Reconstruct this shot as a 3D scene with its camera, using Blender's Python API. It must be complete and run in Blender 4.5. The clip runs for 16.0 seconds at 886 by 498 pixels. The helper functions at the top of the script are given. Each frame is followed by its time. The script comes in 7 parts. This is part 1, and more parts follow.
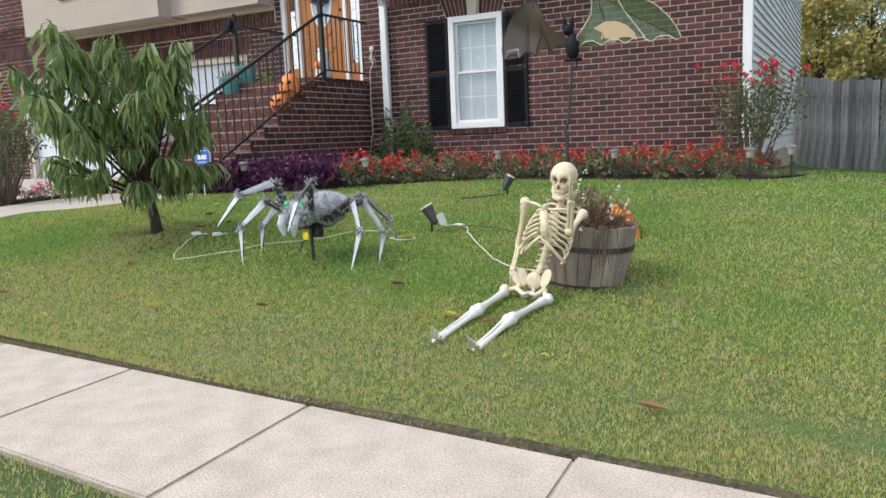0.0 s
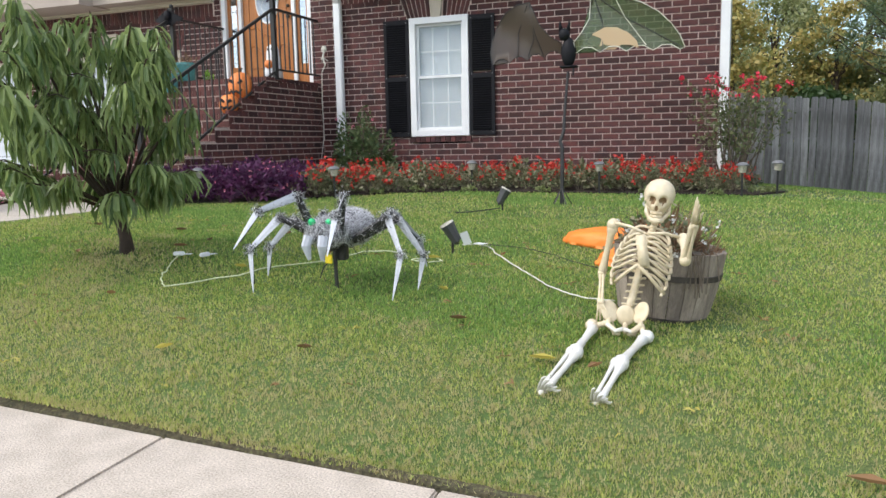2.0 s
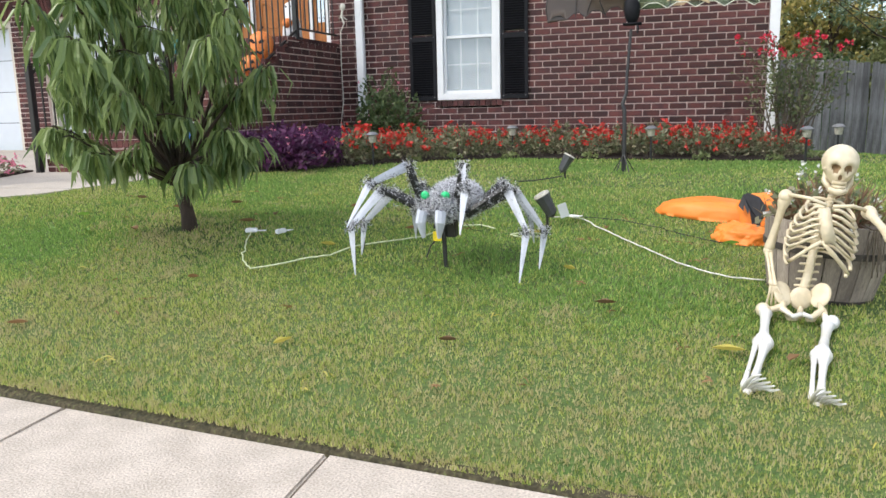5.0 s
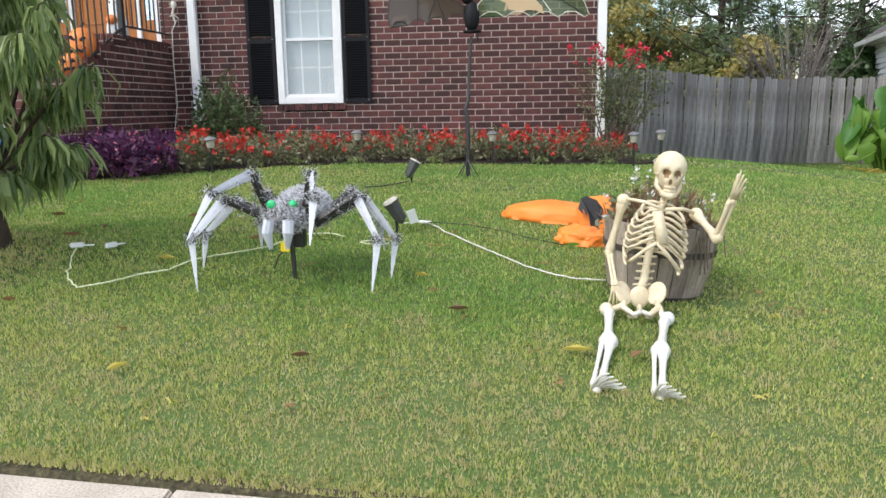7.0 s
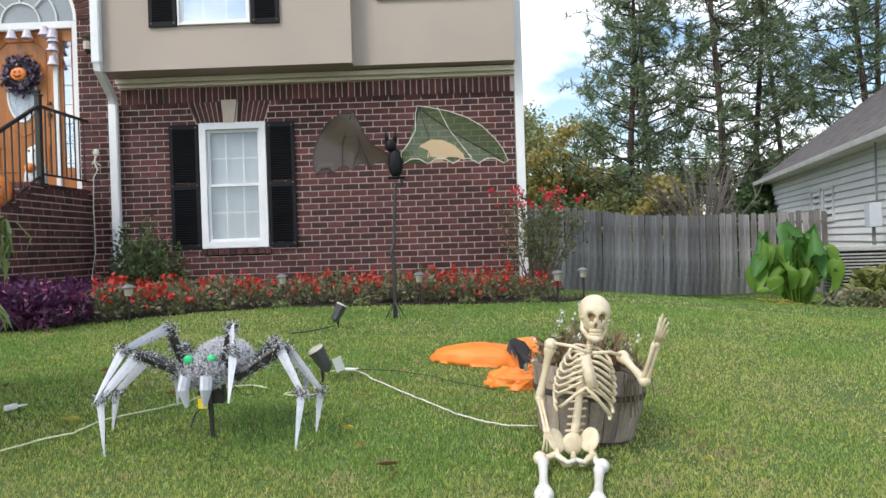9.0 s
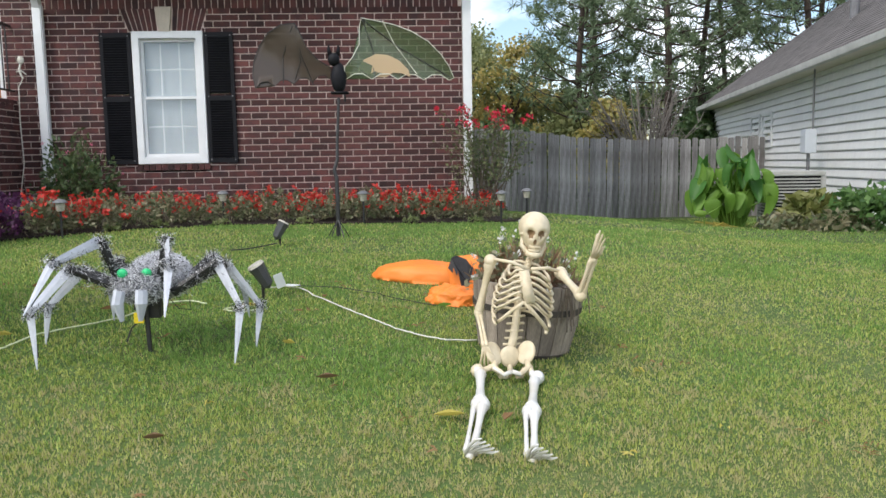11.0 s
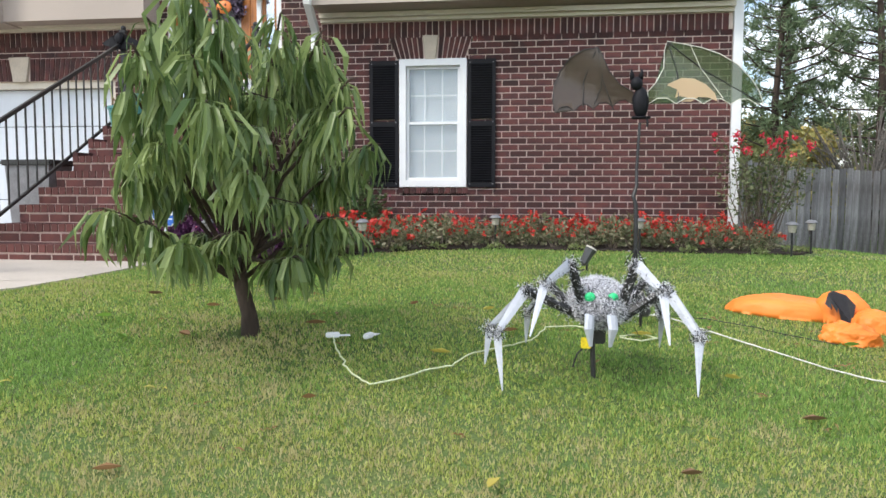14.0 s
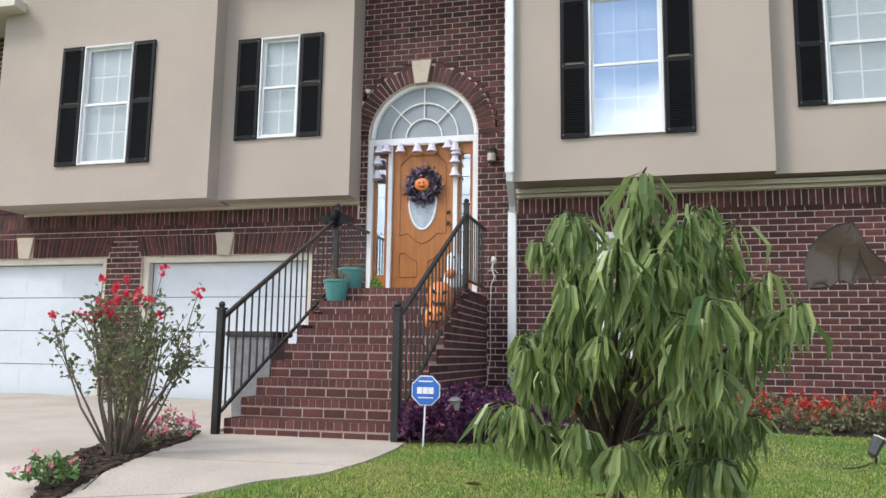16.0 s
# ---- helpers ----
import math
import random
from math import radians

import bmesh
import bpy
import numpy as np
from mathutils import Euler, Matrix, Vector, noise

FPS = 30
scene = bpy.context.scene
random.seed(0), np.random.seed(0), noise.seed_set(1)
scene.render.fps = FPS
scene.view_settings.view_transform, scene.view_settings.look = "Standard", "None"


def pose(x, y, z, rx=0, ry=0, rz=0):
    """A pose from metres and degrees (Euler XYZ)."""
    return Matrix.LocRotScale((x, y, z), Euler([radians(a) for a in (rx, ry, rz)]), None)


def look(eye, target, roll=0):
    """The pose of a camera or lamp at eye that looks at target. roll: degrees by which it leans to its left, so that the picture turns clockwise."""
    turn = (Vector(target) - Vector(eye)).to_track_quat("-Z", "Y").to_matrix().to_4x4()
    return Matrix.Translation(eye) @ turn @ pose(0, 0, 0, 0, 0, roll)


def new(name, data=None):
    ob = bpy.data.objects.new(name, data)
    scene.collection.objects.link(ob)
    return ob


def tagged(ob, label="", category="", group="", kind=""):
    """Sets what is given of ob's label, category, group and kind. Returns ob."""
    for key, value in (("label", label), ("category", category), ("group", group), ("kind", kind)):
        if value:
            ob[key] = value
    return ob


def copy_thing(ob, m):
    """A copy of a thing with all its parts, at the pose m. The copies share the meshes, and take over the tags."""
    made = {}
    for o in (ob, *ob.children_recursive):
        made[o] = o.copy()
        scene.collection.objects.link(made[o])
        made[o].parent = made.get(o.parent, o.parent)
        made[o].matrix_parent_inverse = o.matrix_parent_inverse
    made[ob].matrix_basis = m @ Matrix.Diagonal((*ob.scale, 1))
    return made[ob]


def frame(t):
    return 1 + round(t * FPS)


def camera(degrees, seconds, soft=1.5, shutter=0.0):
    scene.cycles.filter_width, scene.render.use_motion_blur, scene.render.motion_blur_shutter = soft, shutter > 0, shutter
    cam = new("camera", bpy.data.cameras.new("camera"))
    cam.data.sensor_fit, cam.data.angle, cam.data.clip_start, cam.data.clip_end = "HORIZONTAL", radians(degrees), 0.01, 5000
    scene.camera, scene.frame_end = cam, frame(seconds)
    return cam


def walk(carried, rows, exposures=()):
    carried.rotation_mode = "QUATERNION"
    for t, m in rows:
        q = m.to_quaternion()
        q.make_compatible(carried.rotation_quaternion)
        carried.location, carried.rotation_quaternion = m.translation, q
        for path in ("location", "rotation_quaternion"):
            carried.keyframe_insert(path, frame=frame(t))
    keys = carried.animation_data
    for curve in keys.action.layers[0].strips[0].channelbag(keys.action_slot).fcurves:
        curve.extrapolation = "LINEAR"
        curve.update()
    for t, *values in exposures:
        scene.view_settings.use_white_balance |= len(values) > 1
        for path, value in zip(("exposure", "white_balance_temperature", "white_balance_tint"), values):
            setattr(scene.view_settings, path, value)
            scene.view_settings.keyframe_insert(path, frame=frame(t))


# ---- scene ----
cam = camera(60.3, 16.0)
PATH = [
    (0, (4.742, -10.097, 1.029), (3.802, -8.355, 0.743), -2.4),
    (0.5, (4.389, -10.086, 1.028), (3.498, -8.321, 0.725), -2.2),
    (1, (4.134, -10.055, 1.04), (3.31, -8.258, 0.738), -1.9),
    (1.5, (3.909, -9.917, 1.063), (3.157, -8.086, 0.777), -1.5),
    (2, (3.678, -9.882, 1.067), (2.98, -8.028, 0.792), -1.2),
    (2.5, (3.43, -9.905, 1.08), (2.753, -8.043, 0.808), -0.9),
    (3, (3.299, -9.847, 1.06), (2.605, -7.993, 0.78), -0.9),
    (3.2, (3.249, -9.783, 1.059), (2.546, -7.933, 0.774), -0.8),
    (5.3, (2.773, -9.715, 1.069), (2.195, -7.837, 0.696), -1.5),
    (5.5, (2.766, -9.717, 1.064), (2.237, -7.825, 0.688), -1.3),
    (6, (2.747, -9.726, 1.067), (2.346, -7.803, 0.689), -1.1),
    (6.5, (2.733, -9.708, 1.067), (2.434, -7.767, 0.691), -0.9),
    (7, (2.76, -9.655, 1.081), (2.529, -7.702, 0.718), -0.9),
    (7.5, (2.742, -9.622, 1.082), (2.541, -7.662, 0.738), -0.9),
    (8, (2.739, -9.605, 1.082), (2.504, -7.637, 0.814), -1.1),
    (8.2, (2.755, -9.6, 1.105), (2.569, -7.614, 0.951), -1.3),
    (10.3, (2.781, -9.606, 1.136), (2.822, -7.607, 1.166), -1.5),
    (10.5, (2.79, -9.587, 1.121), (2.85, -7.589, 1.06), -1.3),
    (11, (2.79, -9.589, 1.1), (2.885, -7.603, 0.879), -1.0),
    (11.5, (2.738, -9.601, 1.091), (2.846, -7.625, 0.801), -0.5),
    (12, (2.629, -9.599, 1.079), (2.718, -7.624, 0.778), -0.2),
    (12.5, (2.399, -9.501, 1.09), (2.427, -7.518, 0.829), -0.1),
    (13, (2.096, -9.515, 1.087), (2.031, -7.528, 0.864), -0.1),
    (13.5, (1.775, -9.561, 1.09), (1.609, -7.576, 0.91), -0.1),
    (14, (1.391, -9.511, 1.093), (1.121, -7.535, 0.946), 0.1),
    (14.5, (0.976, -9.503, 1.108), (0.553, -7.549, 1.066), -0.1),
    (15, (0.655, -9.526, 1.151), (0.154, -7.592, 1.251), 0.2),
    (15.5, (0.316, -9.513, 1.202), (-0.193, -7.592, 1.428), 0.5),
    (16, (0.001, -9.603, 1.214), (-0.488, -7.683, 1.488), 0.8),
]
EXPOSURES = [(0.0, 0.71), (2.5, 0.82), (7.0, 0.89), (8.0, 0.83), (10.5, 0.58), (11.5, 0.80), (13.0, 0.87), (14.0, 0.95), (15.5, 0.82), (16.0, 0.73)]
walk(cam, [(t, look(eye, target, roll)) for t, eye, target, roll in PATH], EXPOSURES)

# ---- world, sun ----
SUN_AZ, SUN_EL = radians(225), radians(48)
world = bpy.data.worlds.new("sky")
scene.world = world
world.use_nodes = True
wn, wl = world.node_tree.nodes, world.node_tree.links
wn.clear()
w_out = wn.new("ShaderNodeOutputWorld")
w_bg = wn.new("ShaderNodeBackground")
w_sky = wn.new("ShaderNodeTexSky")
w_sky.sky_type = "NISHITA"
w_sky.sun_disc = False
w_sky.sun_elevation, w_sky.sun_rotation = SUN_EL, SUN_AZ
w_co = wn.new("ShaderNodeTexCoord")
w_map = wn.new("ShaderNodeMapping")
w_map.inputs["Scale"].default_value = (1.0, 1.0, 2.2)
w_noise = wn.new("ShaderNodeTexNoise")
w_noise.inputs["Scale"].default_value = 2.6
w_noise.inputs["Detail"].default_value = 7.0
w_noise.inputs["Roughness"].default_value = 0.55
w_ramp = wn.new("ShaderNodeValToRGB")
w_ramp.color_ramp.elements[0].position = 0.44
w_ramp.color_ramp.elements[1].position = 0.58
w_mix = wn.new("ShaderNodeMixRGB")
w_mix.inputs[2].default_value = (9.6, 9.9, 10.4, 1)
wl.new(w_co.outputs["Generated"], w_map.inputs["Vector"])
wl.new(w_map.outputs["Vector"], w_noise.inputs["Vector"])
wl.new(w_noise.outputs["Fac"], w_ramp.inputs["Fac"])
wl.new(w_ramp.outputs["Color"], w_mix.inputs[0])
wl.new(w_sky.outputs["Color"], w_mix.inputs[1])
wl.new(w_mix.outputs["Color"], w_bg.inputs["Color"])
wl.new(w_bg.outputs["Background"], w_out.inputs["Surface"])
w_bg.inputs["Strength"].default_value = 0.13

sun = new("sun", bpy.data.lights.new("sun", "SUN"))
sun.data.energy, sun.data.angle, sun.data.color = 1.35, radians(14), (1.0, 0.95, 0.87)
sun.matrix_world = look((0, 0, 30), (30 * math.cos(SUN_EL) / math.sin(SUN_EL) * -math.sin(SUN_AZ), 30 * math.cos(SUN_EL) / math.sin(SUN_EL) * -math.cos(SUN_AZ), 0))


# ---- materials ----
def mat(name, a, b=None, rough=0.7, metal=0.0, scale=8.0, fine=90.0, bump=0.15, dist=0.004, c=None, rand=0.0, island=False, trans=0.0, aniso=(1, 1, 1), spec=0.5, grain=0.2):
    """Two-scale mottled surface between colours a and b, with specks of c, relief, and a brightness change from piece to piece."""
    m = bpy.data.materials.new(name)
    m.use_nodes = True
    n, l = m.node_tree.nodes, m.node_tree.links
    p = n["Principled BSDF"]
    b = b or tuple(v * 0.8 for v in a)
    co = n.new("ShaderNodeTexCoord")
    mp = n.new("ShaderNodeMapping")
    mp.inputs["Scale"].default_value = aniso
    l.new(co.outputs["Object"], mp.inputs["Vector"])
    n1, n2 = n.new("ShaderNodeTexNoise"), n.new("ShaderNodeTexNoise")
    n1.inputs["Scale"].default_value, n2.inputs["Scale"].default_value = scale, fine
    n1.inputs["Detail"].default_value, n2.inputs["Detail"].default_value = 5, 3
    for k in (n1, n2):
        l.new(mp.outputs["Vector"], k.inputs["Vector"])
    r1 = n.new("ShaderNodeMapRange")
    r1.inputs["From Min"].default_value, r1.inputs["From Max"].default_value = 0.36, 0.64
    l.new(n1.outputs["Fac"], r1.inputs["Value"])
    mx = n.new("ShaderNodeMixRGB")
    mx.inputs[1].default_value, mx.inputs[2].default_value = (*a, 1), (*b, 1)
    l.new(r1.outputs["Result"], mx.inputs[0])
    r2 = n.new("ShaderNodeMapRange")
    r2.inputs["From Min"].default_value, r2.inputs["From Max"].default_value = 0.3, 0.7
    r2.inputs["To Min"].default_value, r2.inputs["To Max"].default_value = 1 - grain, 1 + grain
    l.new(n2.outputs["Fac"], r2.inputs["Value"])
    mu = n.new("ShaderNodeVectorMath")
    mu.operation = "SCALE"
    l.new(mx.outputs["Color"], mu.inputs[0])
    l.new(r2.outputs["Result"], mu.inputs["Scale"])
    col = mu.outputs["Vector"]
    if c:
        r3 = n.new("ShaderNodeMapRange")
        r3.inputs["From Min"].default_value, r3.inputs["From Max"].default_value = 0.60, 0.68
        l.new(n2.outputs["Fac"], r3.inputs["Value"])
        m3 = n.new("ShaderNodeMixRGB")
        m3.inputs[2].default_value = (*c, 1)
        l.new(r3.outputs["Result"], m3.inputs[0])
        l.new(col, m3.inputs[1])
        col = m3.outputs["Color"]
    if rand:
        if island:
            src = n.new("ShaderNodeNewGeometry").outputs["Random Per Island"]
        else:
            src = n.new("ShaderNodeObjectInfo").outputs["Random"]
        r4 = n.new("ShaderNodeMapRange")
        r4.inputs["To Min"].default_value, r4.inputs["To Max"].default_value = 1 - rand, 1 + rand
        l.new(src, r4.inputs["Value"])
        m4 = n.new("ShaderNodeVectorMath")
        m4.operation = "SCALE"
        l.new(col, m4.inputs[0])
        l.new(r4.outputs["Result"], m4.inputs["Scale"])
        col = m4.outputs["Vector"]
    l.new(col, p.inputs["Base Color"])
    p.inputs["Roughness"].default_value, p.inputs["Metallic"].default_value = rough, metal
    p.inputs["Specular IOR Level"].default_value = spec
    if trans:
        p.inputs["Transmission Weight"].default_value = trans
    if bump:
        bp = n.new("ShaderNodeBump")
        bp.inputs["Strength"].default_value, bp.inputs["Distance"].default_value = bump, dist
        l.new(n2.outputs["Fac"], bp.inputs["Height"])
        l.new(bp.outputs["Normal"], p.inputs["Normal"])
    return m


def leafy(name, a, b, island=True, through_light=0.35, rough=0.5):
    """Leaf: colour varies leaf by leaf, with some light passing through."""
    m = bpy.data.materials.new(name)
    m.use_nodes = True
    n, l = m.node_tree.nodes, m.node_tree.links
    p, out = n["Principled BSDF"], n["Material Output"]
    g = n.new("ShaderNodeNewGeometry")
    mx = n.new("ShaderNodeMixRGB")
    mx.inputs[1].default_value, mx.inputs[2].default_value = (*a, 1), (*b, 1)
    l.new(g.outputs["Random Per Island"], mx.inputs[0])
    l.new(mx.outputs["Color"], p.inputs["Base Color"])
    p.inputs["Roughness"].default_value = rough
    t = n.new("ShaderNodeBsdfTranslucent")
    l.new(mx.outputs["Color"], t.inputs["Color"])
    ms = n.new("ShaderNodeMixShader")
    ms.inputs[0].default_value = through_light
    l.new(p.outputs["BSDF"], ms.inputs[1])
    l.new(t.outputs["BSDF"], ms.inputs[2])
    l.new(ms.outputs["Shader"], out.inputs["Surface"])
    return m


def glassy(name, tint, alpha, rough=0.05):
    """Thin sheet: part clear, part a glossy tinted film."""
    m = bpy.data.materials.new(name)
    m.use_nodes = True
    n, l = m.node_tree.nodes, m.node_tree.links
    p, out = n["Principled BSDF"], n["Material Output"]
    p.inputs["Base Color"].default_value = (*tint, 1)
    p.inputs["Roughness"].default_value = rough
    tr = n.new("ShaderNodeBsdfTransparent")
    ms = n.new("ShaderNodeMixShader")
    ms.inputs[0].default_value = alpha
    l.new(tr.outputs["BSDF"], ms.inputs[1])
    l.new(p.outputs["BSDF"], ms.inputs[2])
    l.new(ms.outputs["Shader"], out.inputs["Surface"])
    return m


M_BRICK = mat("red_brown_brick", (0.098, 0.030, 0.026), (0.046, 0.017, 0.018), rough=0.85, scale=7, fine=60, bump=0.4, dist=0.004, c=(0.032, 0.020, 0.022), rand=0.5)
M_BRICKS = mat("red_brown_brick_far", (0.098, 0.030, 0.026), (0.046, 0.017, 0.018), rough=0.85, scale=7, fine=60, bump=0.4, dist=0.004, c=(0.032, 0.020, 0.022), rand=0.5, island=True)
M_STEP = mat("step_brick", (0.120, 0.036, 0.030), (0.070, 0.024, 0.021), rough=0.8, scale=6, fine=60, bump=0.4, dist=0.004, c=(0.06, 0.03, 0.028), rand=0.25)
M_MORTAR = mat("mortar", (0.70, 0.58, 0.53), (0.60, 0.49, 0.44), rough=0.95, scale=6, fine=140, bump=0.4, dist=0.003)
M_STEPMORTAR = mat("brown_mortar", (0.56, 0.44, 0.39), (0.46, 0.36, 0.31), rough=0.95, scale=6, fine=140, bump=0.4, dist=0.003)
M_STUCCO = mat("beige_stucco", (0.440, 0.374, 0.328), (0.400, 0.340, 0.298), rough=0.95, scale=0.8, fine=220, bump=0.35, dist=0.003)
M_TRIM = mat("cream_trim", (0.62, 0.57, 0.49), (0.56, 0.51, 0.44), rough=0.6, scale=2, fine=12, bump=0, grain=0.04)
M_WHITE = mat("white_paint", (0.78, 0.79, 0.80), (0.72, 0.73, 0.75), rough=0.45, scale=1.5, fine=9, bump=0, grain=0.03)
M_GHOST = mat("lavender_white_fabric", (0.70, 0.66, 0.76), (0.60, 0.56, 0.68), rough=0.8, scale=20, fine=60, bump=0.2)
M_GARAGE = mat("garage_white", (0.60, 0.64, 0.70), (0.56, 0.60, 0.66), rough=0.4, scale=1.0, fine=9, bump=0, grain=0.025)
M_VINYL = mat("vinyl_siding", (0.80, 0.80, 0.80), (0.75, 0.75, 0.76), rough=0.5, scale=1.2, fine=12, bump=0, grain=0.04, aniso=(1, 1, 0.3))
M_SHUT = mat("black_shutter", (0.006, 0.0065, 0.009), (0.010, 0.010, 0.013), rough=0.6, scale=4, fine=50, bump=0.05, spec=0.2)
M_IRON = mat("black_iron", (0.012, 0.012, 0.013), (0.02, 0.02, 0.02), rough=0.4, scale=10, fine=80, bump=0.08)
M_CONC = mat("pale_concrete", (0.52, 0.450, 0.385), (0.43, 0.370, 0.312), rough=0.9, scale=7.0, fine=130, bump=0.9, dist=0.005, grain=0.30)
M_CONC2 = mat("driveway_concrete", (0.47, 0.415, 0.355), (0.39, 0.345, 0.295), rough=0.9, scale=1.4, fine=120, bump=0.4, dist=0.003)
M_STONE = mat("cast_stone", (0.52, 0.45, 0.37), (0.45, 0.39, 0.32), rough=0.9, scale=6, fine=90, bump=0.2)
M_WOOD = mat("orange_oak_door", (0.42, 0.155, 0.035), (0.33, 0.115, 0.025), rough=0.35, scale=3, fine=30, bump=0.08, aniso=(14, 14, 1))
M_FENCE = mat("weathered_fence_board", (0.37, 0.355, 0.35), (0.20, 0.185, 0.18), rough=0.9, scale=2.6, fine=26, bump=0.5, c=(0.10, 0.085, 0.075), grain=0.3, rand=0.38, aniso=(6, 6, 0.7))
M_SHINGLE = mat("grey_shingle", (0.17, 0.155, 0.15), (0.12, 0.11, 0.108), rough=0.95, scale=3, fine=60, bump=0.5, rand=0.2, island=True)
M_SOIL = mat("dark_mulch", (0.045, 0.030, 0.022), (0.025, 0.017, 0.013), rough=1.0, scale=14, fine=80, bump=0.9, dist=0.02)
M_LAWN = mat("lawn_soil", (0.072, 0.125, 0.028), (0.100, 0.135, 0.036), rough=1.0, scale=2.2, fine=75, bump=0.9, dist=0.015, c=(0.13, 0.16, 0.050), grain=0.4)
M_TURF = mat("turf_shadow_soil", (0.085, 0.070, 0.038), (0.050, 0.046, 0.024), rough=1.0, scale=16, fine=70, bump=0.9, dist=0.015, c=(0.12, 0.13, 0.05), grain=0.5)
M_BARK = mat("brown_bark", (0.075, 0.052, 0.040), (0.045, 0.032, 0.026), rough=0.95, scale=12, fine=60, bump=0.7, dist=0.008, aniso=(1, 1, 0.3))
M_TWIG = mat("grey_twig", (0.16, 0.13, 0.10), (0.10, 0.08, 0.06), rough=0.9, scale=12, fine=60, bump=0.3)
M_ACGREY = mat("weathered_grey_metal", (0.50, 0.50, 0.48), (0.40, 0.40, 0.385), rough=0.5, scale=3, fine=40, bump=0.05, grain=0.08)
M_BLIND = mat("pale_blind", (0.46, 0.51, 0.53), (0.43, 0.48, 0.50), rough=0.7, scale=1.5, fine=8, bump=0, grain=0.04)
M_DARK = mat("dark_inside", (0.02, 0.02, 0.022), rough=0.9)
M_PANE = glassy("window_pane", (0.55, 0.62, 0.68), 0.22, 0.02)
M_PANE2 = glassy("sky_pane", (0.80, 0.86, 0.92), 0.42, 0.01)
M_PANE2.node_tree.nodes["Principled BSDF"].inputs["Metallic"].default_value = 1.0
M_BLACKP = mat("black_plastic", (0.014, 0.014, 0.015), (0.022, 0.022, 0.023), rough=0.45, scale=10, fine=80, bump=0.05)
M_GREYDARK = mat("dark_grey_print", (0.045, 0.045, 0.052), (0.032, 0.032, 0.038), rough=0.55, scale=8, fine=40, bump=0.1)
M_GREYP = mat("grey_plastic", (0.20, 0.20, 0.21), (0.15, 0.15, 0.16), rough=0.5, scale=10, fine=80, bump=0.08)
M_TEAL = mat("teal_glaze", (0.10, 0.30, 0.29), (0.07, 0.24, 0.24), rough=0.3, scale=8, fine=60, bump=0.05)
M_ORANGE = mat("orange_fabric", (0.88, 0.25, 0.035), (0.80, 0.205, 0.025), rough=0.55, scale=5, fine=14, bump=0.25, dist=0.012, grain=0.06)
M_PUMPKIN = mat("orange_plastic", (0.80, 0.25, 0.06), (0.68, 0.19, 0.04), rough=0.5, scale=6, fine=60, bump=0.05)
M_BONE = mat("bone_plastic", (0.68, 0.59, 0.43), (0.60, 0.50, 0.335), rough=0.45, scale=13, fine=45, bump=0.05, grain=0.07)
M_BONEW = mat("white_bone_plastic", (0.68, 0.675, 0.66), (0.60, 0.575, 0.52), rough=0.4, scale=10, fine=40, bump=0.04, grain=0.05)
M_BARREL = mat("weathered_stave", (0.33, 0.275, 0.225), (0.19, 0.155, 0.130), rough=0.9, scale=3, fine=30, bump=0.35, rand=0.2, aniso=(8, 8, 0.7))
M_HOOP = mat("rusty_hoop", (0.10, 0.085, 0.075), (0.06, 0.05, 0.045), rough=0.7, metal=0.4, scale=12, fine=60, bump=0.2)
M_SPGREY = mat("silver_fabric", (0.55, 0.57, 0.63), (0.47, 0.49, 0.55), rough=0.6, scale=9, fine=40, bump=0.05, grain=0.06)
M_TINSEL = leafy("silver_tinsel", (0.66, 0.66, 0.70), (0.90, 0.90, 0.93), through_light=0.25)
M_TINDARK = leafy("black_tinsel", (0.008, 0.008, 0.010), (0.03, 0.03, 0.035), through_light=0.05)
M_FUR = mat("grey_fur", (0.34, 0.34, 0.37), (0.14, 0.14, 0.15), rough=0.9, scale=30, fine=120, bump=0.6, dist=0.01)
M_GREEN = mat("green_glow_plastic", (0.02, 0.55, 0.20), (0.02, 0.45, 0.16), rough=0.4)
M_YELLOW = mat("yellow_tag", (0.80, 0.62, 0.02), rough=0.5)
M_CORD = mat("pale_green_cord", (0.62, 0.66, 0.42), (0.52, 0.56, 0.34), rough=0.5)
M_WIRE = mat("white_wire", (0.72, 0.70, 0.62), rough=0.5)
M_BLUE = mat("blue_sign", (0.03, 0.14, 0.52), (0.025, 0.12, 0.46), rough=0.4)
M_LAMPG = mat("lamp_lens", (0.50, 0.47, 0.40), (0.42, 0.39, 0.33), rough=0.25)
M_BRONZE = mat("dark_bronze", (0.05, 0.045, 0.035), (0.09, 0.075, 0.055), rough=0.5, metal=0.5)
L_TREE = leafy("drooping_leaf", (0.065, 0.125, 0.034), (0.350, 0.430, 0.165), through_light=0.42, rough=0.35)
L_GRASS = leafy("grass_blade", (0.180, 0.257, 0.045), (0.700, 0.712, 0.230), through_light=0.5, rough=0.6)
L_DEEP = leafy("deep_green_blade", (0.120, 0.240, 0.045), (0.370, 0.540, 0.150), through_light=0.5, rough=0.6)
L_DRY = leafy("dry_blade", (0.44, 0.39, 0.18), (0.62, 0.55, 0.30), through_light=0.45, rough=0.7)
L_SHRUB = leafy("shrub_leaf", (0.030, 0.070, 0.022), (0.085, 0.140, 0.045))
L_WALLSHRUB = leafy("wall_shrub_leaf", (0.035, 0.080, 0.026), (0.16, 0.21, 0.085))
L_BED = leafy("bed_leaf", (0.075, 0.115, 0.045), (0.34, 0.30, 0.19))
